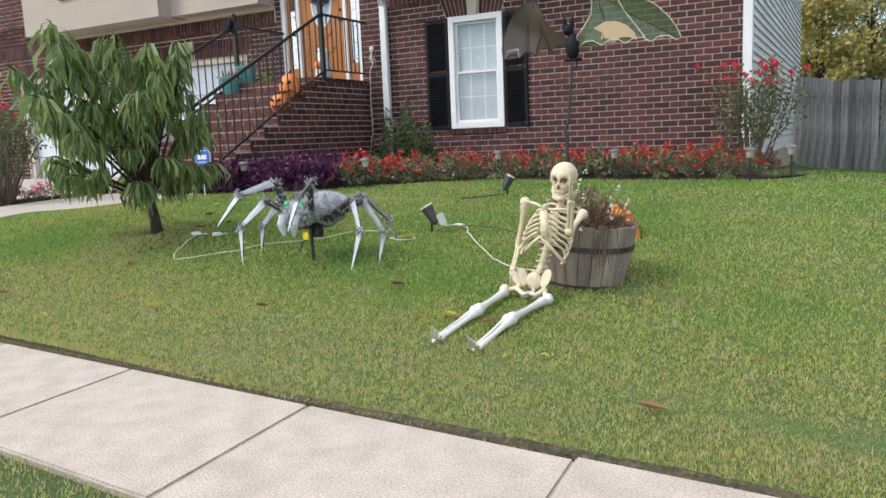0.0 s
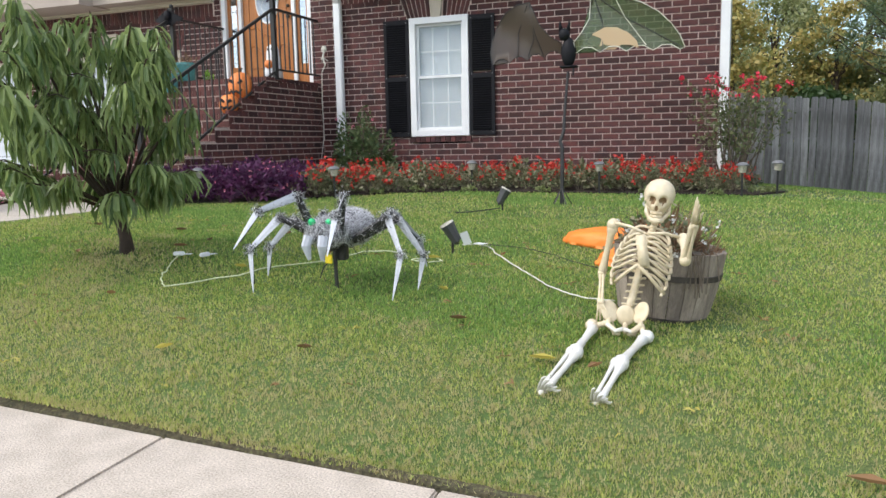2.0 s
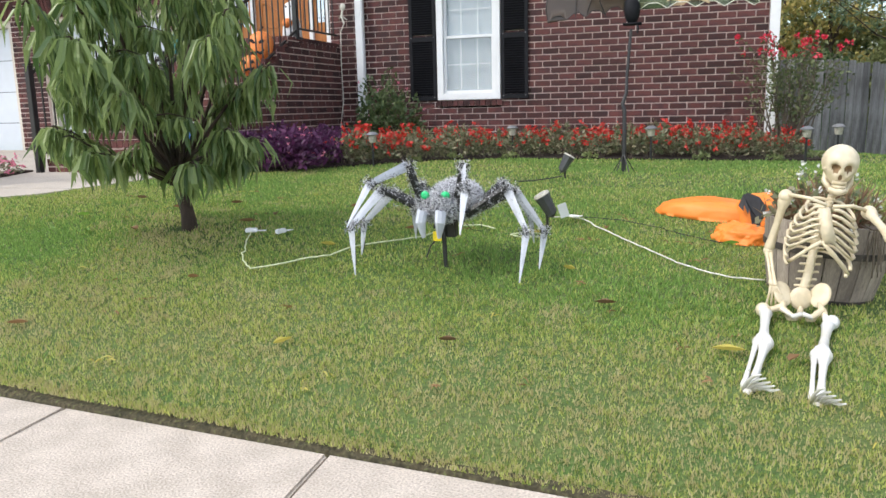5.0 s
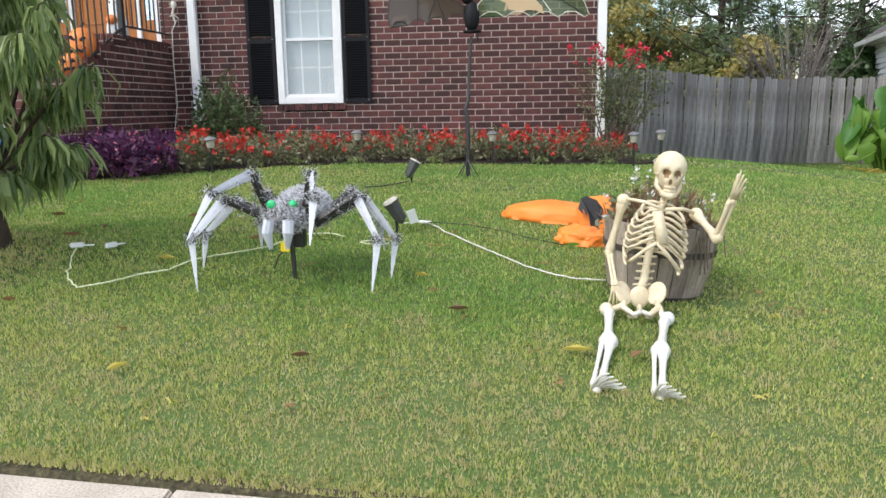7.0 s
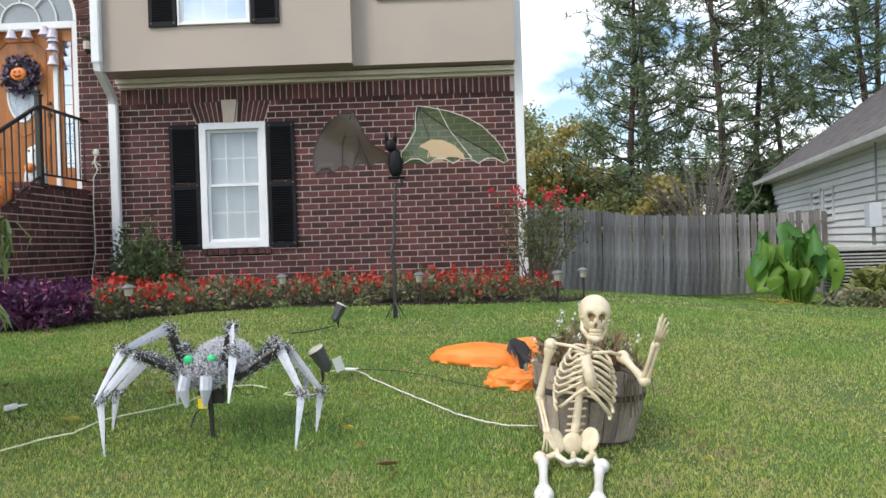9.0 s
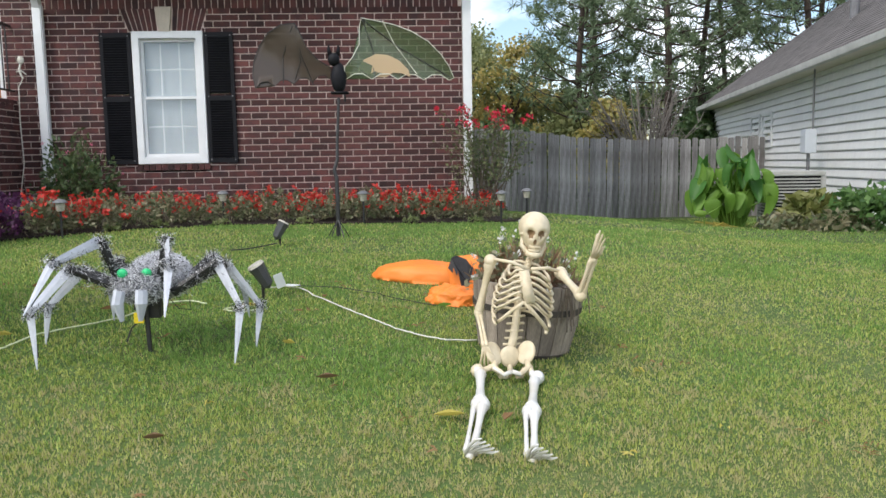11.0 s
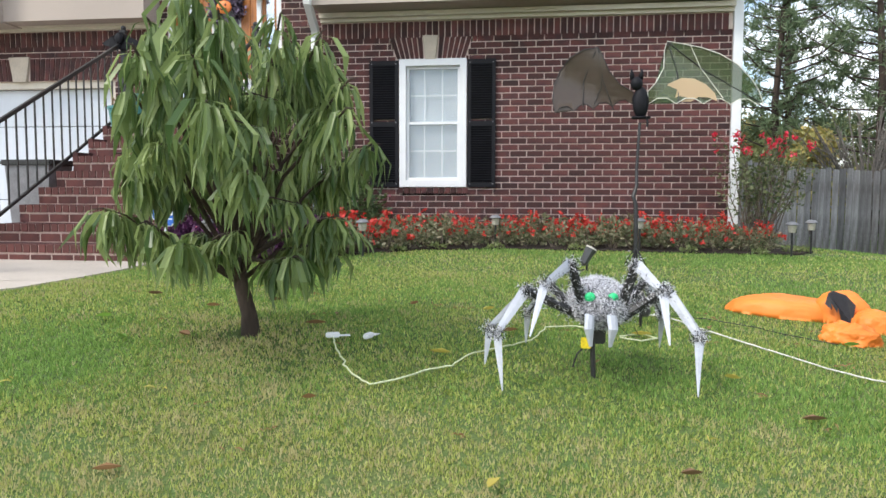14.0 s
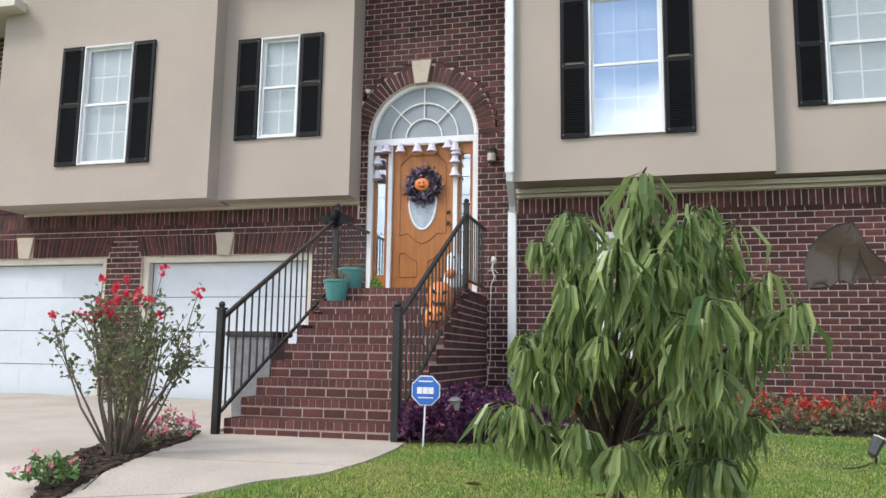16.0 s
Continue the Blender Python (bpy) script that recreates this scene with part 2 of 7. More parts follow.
L_ROSELEAF = leafy("rose_leaf", (0.06, 0.095, 0.035), (0.20, 0.22, 0.10))
L_RED = leafy("red_petal", (0.50, 0.026, 0.022), (0.70, 0.075, 0.05))
L_ROSE = leafy("rose_petal", (0.62, 0.020, 0.055), (0.78, 0.060, 0.11))
L_PINK = leafy("pink_petal", (0.72, 0.16, 0.28), (0.85, 0.36, 0.46))
L_PURPLE = leafy("purple_leaf", (0.040, 0.010, 0.042), (0.150, 0.040, 0.125))
L_HOSTA = leafy("hosta_leaf", (0.05, 0.13, 0.035), (0.17, 0.30, 0.09))
L_LIME = leafy("bright_leaf", (0.14, 0.30, 0.04), (0.30, 0.46, 0.09), through_light=0.45)
L_EAR = leafy("deep_ear_leaf", (0.05, 0.17, 0.03), (0.14, 0.32, 0.06), through_light=0.4)
L_PINE = leafy("pine_needle", (0.075, 0.125, 0.060), (0.210, 0.270, 0.140), through_light=0.35)
L_AUTUMN = leafy("autumn_leaf", (0.24, 0.26, 0.08), (0.55, 0.42, 0.14))
L_WOOD = leafy("woodland_leaf", (0.15, 0.19, 0.07), (0.34, 0.35, 0.15))
L_DEAD = leafy("dry_stem", (0.16, 0.085, 0.045), (0.30, 0.19, 0.11), through_light=0.15, rough=0.8)
L_WHITE = leafy("white_petal", (0.70, 0.70, 0.66), (0.82, 0.82, 0.80))
L_FALLEN = leafy("fallen_leaf", (0.55, 0.44, 0.07), (0.62, 0.54, 0.16), rough=0.6)
L_BROWN = leafy("brown_leaf", (0.26, 0.14, 0.065), (0.42, 0.24, 0.12), rough=0.8)


# ---- mesh helpers ----
def link(name, me, material, parent=None, label=""):
    ob = new(name, me)
    if material is not None:
        me.materials.append(material)
    if parent is not None:
        ob.parent = parent
    if label:
        ob["label"] = label
    return ob


def part(name, bm, material, parent=None, label="", smooth=False):
    """Links a bmesh as one mesh object, under a thing or part if one is given."""
    me = bpy.data.meshes.new(name)
    bmesh.ops.recalc_face_normals(bm, faces=bm.faces)
    bm.to_mesh(me)
    bm.free()
    if smooth:
        for p in me.polygons:
            p.use_smooth = True
    return link(name, me, material, parent, label)


def thing(name, label, category, at=(0, 0, 0), group="", kind="", rz=0.0):
    ob = new(name)
    ob.matrix_world = pose(*at, 0, 0, rz)
    return tagged(ob, label, category, group, kind)


def box(bm, x0, x1, y0, y1, z0, z1, bevel=0.0, m=None):
    g = bmesh.ops.create_cube(bm, size=1.0)["verts"]
    for v in g:
        v.co = Vector(((x0 + x1) / 2 + v.co.x * (x1 - x0), (y0 + y1) / 2 + v.co.y * (y1 - y0), (z0 + z1) / 2 + v.co.z * (z1 - z0)))
    if bevel:
        es = list({e for v in g for e in v.link_edges})
        g = bmesh.ops.bevel(bm, geom=es, offset=bevel, segments=2, affect="EDGES")["verts"] + [v for v in g if v.is_valid]
    if m is not None:
        bmesh.ops.transform(bm, matrix=m, verts=list({v for v in g if v.is_valid}))
    return bm


def one_box(x0, x1, y0, y1, z0, z1, bevel=0.0):
    return box(bmesh.new(), x0, x1, y0, y1, z0, z1, bevel)


def tube(bm, pts, radii, n=8, close=True, flat=1.0):
    """A tapered tube along points."""
    pts = [Vector(p) for p in pts]
    if not isinstance(radii, (list, tuple)):
        radii = [radii] * len(pts)
    rings, ref = [], None
    for i, p in enumerate(pts):
        d = (pts[min(i + 1, len(pts) - 1)] - pts[max(i - 1, 0)]).normalized()
        if ref is None:
            ref = d.orthogonal().normalized()
        ref = (ref - d * ref.dot(d))
        ref = ref.normalized() if ref.length > 1e-6 else d.orthogonal().normalized()
        side = d.cross(ref)
        r = radii[i]
        rings.append([bm.verts.new(p + (ref * math.cos(6.2832 * k / n) + side * flat * math.sin(6.2832 * k / n)) * r) for k in range(n)])
    for a, b in zip(rings, rings[1:]):
        for k in range(n):
            bm.faces.new((a[k], a[(k + 1) % n], b[(k + 1) % n], b[k]))
    if close:
        bm.faces.new(rings[0][::-1])
        bm.faces.new(rings[-1])
    return bm


def ball(bm, c, r, seg=12, ring=8, m=None):
    r = r if isinstance(r, (list, tuple)) else (r, r, r)
    vs = bmesh.ops.create_uvsphere(bm, u_segments=seg, v_segments=ring, radius=1.0)["verts"]
    for v in vs:
        v.co = Vector((v.co.x * r[0], v.co.y * r[1], v.co.z * r[2]))
    if m is not None:
        bmesh.ops.transform(bm, matrix=m, verts=vs)
    for v in vs:
        v.co += Vector(c)
    return bm


def spin_profile(bm, prof, n=24, centre=(0, 0, 0)):
    """A body of revolution from (radius, height) pairs."""
    rings = []
    for r, z in prof:
        rings.append([bm.verts.new((centre[0] + r * math.cos(6.2832 * k / n), centre[1] + r * math.sin(6.2832 * k / n), centre[2] + z)) for k in range(n)])
    for a, b in zip(rings, rings[1:]):
        for k in range(n):
            bm.faces.new((a[k], a[(k + 1) % n], b[(k + 1) % n], b[k]))
    return bm


def sstep(a, b, v):
    t = min(1.0, max(0.0, (v - a) / (b - a)))
    return t * t * (3 - 2 * t)


def lin(v, xs, ys):
    return float(np.interp(v, xs, ys))


def ground_z(x, y):
    """Height of the yard: it rises from the pavement to the house and falls away beside it."""
    edge = -7.50 - 0.08 * min(max(x, -6), 6)
    d = y - edge
    p = lin(d, (0.0, 0.5, 1.6, 2.5, 5.05, 6.7), (0.015, 0.085, 0.25, 0.315, 0.455, 0.49))
    c = lin(d, (0.0, 0.6, 1.7, 5.05), (-0.015, -0.055, -0.068, -0.015))
    z = p + c * (min(max(x, -1.5), 5) - 2)
    z -= 0.37 * sstep(-1.0, 8, y) * sstep(2.5, 4.2, x) + 0.30 * sstep(3.9, 8.2, x) * sstep(-7.2, -1, y)
    return z


def leaf_cloud(centres, normals, lengths, widths, rng, bend=0.0):
    """Many two-sided pointed leaves as one mesh: each is a kite of two triangles on its long axis."""
    n = len(centres)
    axis = normals / np.linalg.norm(normals, axis=1, keepdims=True)
    r = rng.normal(size=(n, 3))
    side = np.cross(axis, r)
    side /= np.linalg.norm(side, axis=1, keepdims=True) + 1e-9
    up = np.cross(side, axis)
    a = centres - axis * (lengths[:, None] * 0.5)
    d = centres + axis * (lengths[:, None] * 0.5) + up * (bend * lengths[:, None])
    mid = centres - axis * (lengths[:, None] * 0.08)
    b = mid + side * (widths[:, None] * 0.5)
    c = mid - side * (widths[:, None] * 0.5)
    co = np.stack([a, b, d, c], axis=1).reshape(-1, 3)
    return quads_mesh(co, n)


def quads_mesh(co, n, k=4):
    me = bpy.data.meshes.new("leaves")
    me.vertices.add(n * k)
    me.vertices.foreach_set("co", np.ascontiguousarray(co, dtype=np.float32).ravel())
    me.loops.add(n * k)
    me.loops.foreach_set("vertex_index", np.arange(n * k, dtype=np.int32))
    me.polygons.add(n)
    me.polygons.foreach_set("loop_start", np.arange(0, n * k, k, dtype=np.int32))
    me.polygons.foreach_set("loop_total", np.full(n, k, dtype=np.int32))
    me.update(calc_edges=True)
    return me


def boxes_mesh(items):
    """Many boxes (x0, x1, y0, y1, z0, z1) as one mesh."""
    co, fa = [], []
    for x0, x1, y0, y1, z0, z1 in items:
        i = len(co)
        co += [(x0, y0, z0), (x1, y0, z0), (x1, y1, z0), (x0, y1, z0), (x0, y0, z1), (x1, y0, z1), (x1, y1, z1), (x0, y1, z1)]
        fa += [tuple(i + k for k in f) for f in ((3, 2, 1, 0), (4, 5, 6, 7), (0, 1, 5, 4), (1, 2, 6, 5), (2, 3, 7, 6), (3, 0, 4, 7))]
    me = bpy.data.meshes.new("boxes")
    me.from_pydata(co, [], fa)
    me.update()
    return me


# ---- ground, pavement, walk, driveway, bed ----
def edge_y(x):
    return -7.50 - 0.08 * min(max(x, -6), 6)


gx = np.concatenate([np.array([-400, -120, -50, -25, -17]), np.arange(-12, 14.01, 0.4), np.array([16, 20, 28, 50, 120, 400])])
gd = np.concatenate([np.array([-400, -100, -30, -12, -6, -3]), np.array([-1.5, -0.93, -0.91, -0.02, 0.0]), np.arange(0.25, 9, 0.25), np.arange(9.5, 19, 0.5), np.array([22, 30, 60, 140, 400])])
bm = bmesh.new()
grid = []
for x in gx:
    col = []
    for d in gd:
        y = d + edge_y(x)
        if d >= 0:
            z = ground_z(x, y)
        elif d <= -0.925:
            z = -0.005
        else:
            z = -0.10
        col.append(bm.verts.new((x, y, z + (0.008 * noise.noise((x * 1.3, y * 1.3, 0)) if abs(x) < 14 and abs(y) < 14 else 0))))
    grid.append(col)
for a, b in zip(grid, grid[1:]):
    for k in range(len(gd) - 1):
        bm.faces.new((a[k], b[k], b[k + 1], a[k + 1]))
ground = tagged(part("ground", bm, M_LAWN, smooth=True), "green mown lawn sloping up to the house", "lawn", kind="structure")

# ragged soil where the turf breaks off at the slabs, darkened as a shadow line
rs = random.Random(77)
eb = bmesh.new()
rows_e = []
for k in range(330):
    x = -5.5 + k * 0.035
    y = edge_y(x)
    n1 = noise.noise((x * 5, 0, 0)) + 0.6 * noise.noise((x * 19, 4, 0))
    rows_e.append([eb.verts.new(q) for q in ((x, y - 0.056, -0.022), (x, y - 0.044 - 0.006 * n1, 0.002 + 0.006 * rs.random()), (x, y - 0.012 + 0.014 * n1, 0.012 + 0.006 * rs.random()), (x, y + 0.004 + 0.012 * n1, ground_z(x, y + 0.01) - 0.004))])
for p, q in zip(rows_e, rows_e[1:]):
    for k in range(3):
        eb.faces.new((p[k], q[k], q[k + 1], p[k + 1]))
tagged(part("turf_edge", eb, M_TURF), "ragged soil edge of the lawn, coloured as the shadow line at the pavement", "soil", kind="structure")

pavement = tagged(new("pavement"), "pale concrete pavement slabs along the lawn", "pavement", kind="structure")
slab_a = math.atan(0.08)
for i in range(-9, 6):
    x0, x1 = 1.735 + i * 1.137, 1.735 + (i + 1) * 1.137
    sb = one_box(x0 + 0.0035, x1 - 0.0035, -0.895, -0.055, -0.09, 0.0, 0.008)
    for v in sb.verts:                               # the joints run askew to the kerb line
        v.co.x += (-0.055 - v.co.y) * 0.137
    sl = part("slab", sb, M_CONC, pavement)
    sl.matrix_world = pose(0, -7.50, 0.012 if i == 2 else 0.0, 0, 0, -math.degrees(slab_a))


def strip(name, left, right, material, lift, n=24, across=6, depth=0.12, level=None):
    """A slab between two edge lines, laid on the ground."""
    def at(line, t):
        s = t * (len(line) - 1)
        i = min(int(s), len(line) - 2)
        return Vector((*line[i], 0)).lerp(Vector((*line[i + 1], 0)), s - i)
    bm = bmesh.new()
    rows = []
    for i in range(n + 1):
        a, b = at(left, i / n), at(right, i / n)
        row = []
        for k in range(across + 1):
            q = a.lerp(b, k / across)
            row.append(bm.verts.new((q.x, q.y, (level if level is not None else ground_z(q.x, q.y)) + lift)))
        rows.append(row)
    for a, b in zip(rows, rows[1:]):
        for k in range(across):
            bm.faces.new((a[k], a[k + 1], b[k + 1], b[k]))
    r = bmesh.ops.extrude_face_region(bm, geom=bm.faces[:])
    for v in r["geom"]:
        if isinstance(v, bmesh.types.BMVert):
            v.co.z -= depth
    return part(name, bm, material)


walk_l = [(-3.72, -3.50), (-3.55, -4.10), (-3.35, -4.78), (-3.10, -5.45), (-2.95, -5.90), (-3.20, -6.50), (-3.90, -7.30)]
walk_r = [(-1.82, -3.50), (-1.74, -4.10), (-1.72, -4.78), (-1.80, -5.32), (-2.14, -5.76), (-2.62, -6.22), (-3.20, -7.00)]
for i, (a, b) in enumerate(((0, 0.40), (0.405, 0.70), (0.705, 1.0))):
    cut = lambda line: [tuple(Vector(line[min(int(s), 5)]).lerp(Vector(line[min(int(s), 5) + 1]), s - min(int(s), 5))) for s in np.linspace(a * 6, b * 6, 9)]
    w = tagged(strip("front_walk", cut(walk_l), cut(walk_r), M_CONC2, 0.014), "pale concrete front walk slab curving from the steps", "walkway", group="front walk slabs", kind="structure")
drive_l = [(-11.5, 0.0), (-11.5, -2.5), (-11.5, -5.2), (-11.5, -7.0)]
drive_r = [(-3.50, 0.0), (-3.72, -3.0), (-3.30, -5.0), (-2.97, -5.9), (-3.10, -6.3), (-3.25, -7.0)]
tagged(strip("driveway", drive_l, drive_r, M_CONC2, 0.010, n=20, across=16), "pale concrete driveway before the garage doors", "driveway", kind="structure")
bed_front = [(-1.86, -3.72), (-1.15, -3.40), (-0.80, -2.80), (-0.35, -2.25), (0.15, -1.72), (0.85, -1.45), (2.40, -1.38), (3.35, -1.40), (4.00, -1.25), (4.28, -0.70)]
bed_back = [(-1.86, -0.02), (-1.50, -0.02), (-1.10, -0.02), (-0.60, -0.02), (0.10, -0.02), (0.85, -0.02), (2.40, -0.02), (3.35, -0.02), (3.70, -0.02), (3.75, 0.15)]
tagged(strip("flower_bed_soil", bed_front, bed_back, M_SOIL, 0.018, n=60, across=8), "dark mulch of the flower bed along the brick wall", "mulch", kind="structure")
isl_l = [(-3.80, -3.55), (-3.88, -4.30), (-3.72, -5.00), (-3.42, -5.62), (-3.06, -6.16)]
isl_r = [(-3.70, -3.55), (-3.40, -4.20), (-3.26, -4.85), (-3.10, -5.42), (-2.99, -6.10)]
tagged(strip("island_bed_soil", isl_l, isl_r, M_SOIL, 0.018, n=24, across=5), "dark mulch strip between walk and driveway", "mulch", kind="structure")

r_m = np.random.default_rng(44)
chips = []
for k in range(900):
    u = r_m.random()
    ya = -3.6 - 2.5 * u
    xa = float(np.interp(-ya, [-p[1] for p in isl_l], [p[0] for p in isl_l]))
    xb = float(np.interp(-ya, [-p[1] for p in isl_r], [p[0] for p in isl_r]))
    cx_, w_, d_ = xa + (xb - xa) * r_m.random(), 0.008 + 0.022 * r_m.random(), 0.006 + 0.014 * r_m.random()
    gz = ground_z(cx_, ya) + 0.014
    chips.append((cx_ - w_, cx_ + w_, ya - d_, ya + d_, gz, gz + 0.008 + 0.016 * r_m.random()))
mc = link("mulch_chips", boxes_mesh(chips), mat("bark_chip", (0.060, 0.036, 0.025), (0.030, 0.019, 0.014), rough=1.0, scale=20, fine=80, bump=0.6, rand=0.5, island=True))
tagged(mc, "loose dark bark chips on the island bed", "mulch", kind="stuff")

# ---- house ----
COURSE, LEN, JOINT = 0.0785, 0.205, 0.013
WX0, WX1, WZ0, WZ1 = -0.46, 0.385, 1.165, 2.75       # ground floor window
DX0, DX1, DZ0, SPRING = -3.52, -1.99, 1.96, 4.12     # entrance
DCX, DR = (DX0 + DX1) / 2, (DX1 - DX0) / 2
GAR = [(-6.97, -4.28), (-10.44, -7.56)]
GZ0, GZ1 = 0.49, 2.57
HX0, HX1 = -11.5, 3.53
SOLD0, SOLD1 = 3.01, 3.215


def minus(spans, a, b):
    out = []
    for s, e in spans:
        if b <= s or a >= e:
            out.append((s, e))
        else:
            if a > s:
                out.append((s, a))
            if b < e:
                out.append((b, e))
    return out


def wall_spans(z0, z1):
    """Stretches of brick along the front between two heights."""
    zc = (z0 + z1) / 2
    spans = [(HX0, HX1)] if zc < SOLD0 else [(-3.63, -1.46), (HX0, -9.1)] if zc > SOLD1 else [(-3.63, -1.46)]
    if WZ0 - 0.075 < zc < WZ1:
        spans = minus(spans, WX0, WX1)
    if WZ1 <= zc < WZ1 + 0.27:
        half = 0.438 + 0.09 * (zc - WZ1) / 0.26
        spans = minus(spans, (WX0 + WX1) / 2 - 0.03 - half, (WX0 + WX1) / 2 - 0.03 + half)
    for a, b in GAR:
        if zc < GZ1:
            spans = minus(spans, a, b)
        elif zc < GZ1 + 0.29:
            spans = minus(spans, a - 0.04, b + 0.04)
    if DZ0 - 0.3 < zc < SPRING:
        spans = minus(spans, DX0, DX1)
    elif SPRING <= zc < SPRING + DR + 0.24:
        h = math.sqrt(max(0, (DR + 0.235) ** 2 - (zc - SPRING) ** 2))
        spans = minus(spans, DCX - h, DCX + h)
    return [(a, b) for a, b in spans if b - a > 0.03]


wall_front = tagged(new("wall_front"), "red-brown brick front wall with pale mortar", "wall", kind="structure")
core, z = [], 0.2
while z < 6.6:
    z1 = z + COURSE
    for a, b in wall_spans(z, z1):
        core.append((a, b, 0.009, 0.22, z, z1))
    z = z1
core.append((HX0, -3.63, 0.009, 0.22, SOLD0 - 0.02, 3.6))
core.append((-1.46, HX1, 0.009, 0.22, SOLD0 - 0.02, 3.6))
for a, b in GAR:
    core.append((a - 0.06, b + 0.06, 0.011, 0.22, GZ1, GZ1 + 0.31))
core.append((WX0 - 0.08, WX1 + 0.05, 0.011, 0.22, WZ1, WZ1 + 0.28))
core.append((WX0 - 0.02, WX1 + 0.02, 0.004, 0.22, WZ0 - 0.08, WZ0 - 0.002))
link("mortar", boxes_mesh(core), M_MORTAR, wall_front)
ring = bmesh.new()
for k in range(48):
    vs = []
    for aa in (k, k + 1):
        an = math.pi * aa / 48
        for r in (DR, DR + 0.30):
            for yy in (0.009, 0.22):
                vs.append(ring.verts.new((DCX + r * math.cos(an), yy, SPRING + r * math.sin(an))))
    a0, a1, b0, b1, c0, c1, d0, d1 = vs
    for q in ((a0, b0, d0, c0), (a1, c1, d1, b1), (a0, c0, c1, a1), (b0, b1, d1, d0)):
        ring.faces.new(q)
part("arch_mortar", ring, M_MORTAR, wall_front)

full_brick = boxes_mesh([(-(LEN - JOINT) / 2, (LEN - JOINT) / 2, 0, 0.06, -(COURSE - JOINT) / 2, (COURSE - JOINT) / 2)])
full_brick.materials.append(M_BRICK)
near, far = [], []
z, i = 0.2, 0
while z < 6.5:
    z1 = z + COURSE
    for a, b in wall_spans(z, z1):
        off = (0.5 * (i % 2)) * LEN
        k = math.floor((a - off) / LEN)
        while k * LEN + off < b:
            x0, x1 = max(a, k * LEN + off), min(b, (k + 1) * LEN + off)
            if x1 - x0 > 0.035:
                whole = x1 - x0 > LEN - 0.002
                if whole and x0 > 0.85 and 1.05 < z < 2.75 and len(near) < 300:
                    near.append(((x0 + x1) / 2, (z + z1) / 2))
                else:
                    far.append((x0 + JOINT / 2, x1 - JOINT / 2, random.uniform(-0.003, 0.002), 0.06, z + JOINT / 2, z1 - JOINT / 2))
            k += 1
    z, i = z1, i + 1
for a, b in ((HX0, -3.63), (-1.46, HX1)):          # soldier band
    x = a
    while x < b - 0.05:
        far.append((x + JOINT / 2, x + COURSE - JOINT / 2, random.uniform(-0.003, 0.002), 0.06, SOLD0 + 0.006, SOLD1 - 0.006))
        x += COURSE
x = WX0 - 0.02
while x < WX1:                                       # rowlock sill
    far.append((x + 0.005, x + 0.068, -0.025, 0.06, WZ0 - 0.078, WZ0 - 0.006))
    x += 0.074
tagged(link("joined_bricks", boxes_mesh(far), M_BRICKS, wall_front), kind="stuff")


def lintel(cx, half, z0, h, lean, n, material, parent, key):
    """Flat arch of leaning bricks either side of a cast keystone."""
    bm = bmesh.new()
    for s in (-1, 1):
        for k in range(n):
            t0, t1 = key + (half - key) * k / n + 0.007, key + (half - key) * (k + 1) / n - 0.007
            sh = lambda t: lean * t / half
            vs = [bm.verts.new((cx + s * (t + (sh(t) if zz else 0)), yy, z0 + (h if zz else 0))) for t in (t0, t1) for yy in (-0.004, 0.05) for zz in (0, 1)]
            a, b, c, d, e, f, g, hh = vs
            for q in ((a, b, f, e), (c, g, hh, d), (a, c, d, b), (e, f, hh, g), (b, d, hh, f), (a, e, g, c)):
                bm.faces.new(q)
    part("lintel_bricks", bm, material, parent)
    kb = bmesh.new()
    prof = [(-key * 0.72, z0 - 0.012), (key * 0.72, z0 - 0.012), (key * 1.15, z0 + h + 0.02), (-key * 1.15, z0 + h + 0.02)]
    f0 = [kb.verts.new((cx + px, -0.035, pz)) for px, pz in prof]
    f1 = [kb.verts.new((cx + px, 0.06, pz)) for px, pz in prof]
    kb.faces.new(f0)
    kb.faces.new(f1[::-1])
    for k in range(4):
        kb.faces.new((f0[k], f0[(k + 1) % 4], f1[(k + 1) % 4], f1[k]))
    part("keystone", kb, M_STONE, parent, "cream cast-stone keystone")


lintel((WX0 + WX1) / 2 - 0.03, 0.43, WZ1 + 0.005, 0.26, 0.09, 6, M_BRICKS, wall_front, 0.085)
for a, b in GAR:
    lintel((a + b) / 2, (b - a) / 2 + 0.02, GZ1 + 0.005, 0.29, 0.10, 18, M_BRICKS, wall_front, 0.13)
# brick arch over the entrance
ar = bmesh.new()
n_v = 38
for k in range(n_v):
    a0, a1 = math.pi * k / n_v + 0.008, math.pi * (k + 1) / n_v - 0.008
    vs = [ar.verts.new((DCX + r * math.cos(an), yy, SPRING + r * math.sin(an))) for an in (a0, a1) for r in (DR + 0.01, DR + 0.23) for yy in (-0.006, 0.05)]
    a, b, c, d, e, f, g, hh = vs
    for q in ((a, c, g, e), (b, f, hh, d), (a, b, d, c), (e, g, hh, f), (c, d, hh, g), (a, e, f, b)):
        ar.faces.new(q)
part("arch_bricks", ar, M_BRICKS, wall_front)
kb = bmesh.new()
prof = [(-0.085, SPRING + DR - 0.02), (0.085, SPRING + DR - 0.02), (0.14, SPRING + DR + 0.30), (-0.14, SPRING + DR + 0.30)]
f0 = [kb.verts.new((DCX - 0.02 + px, -0.05, pz)) for px, pz in prof]
f1 = [kb.verts.new((DCX - 0.02 + px, 0.06, pz)) for px, pz in prof]
kb.faces.new(f0)
kb.faces.new(f1[::-1])
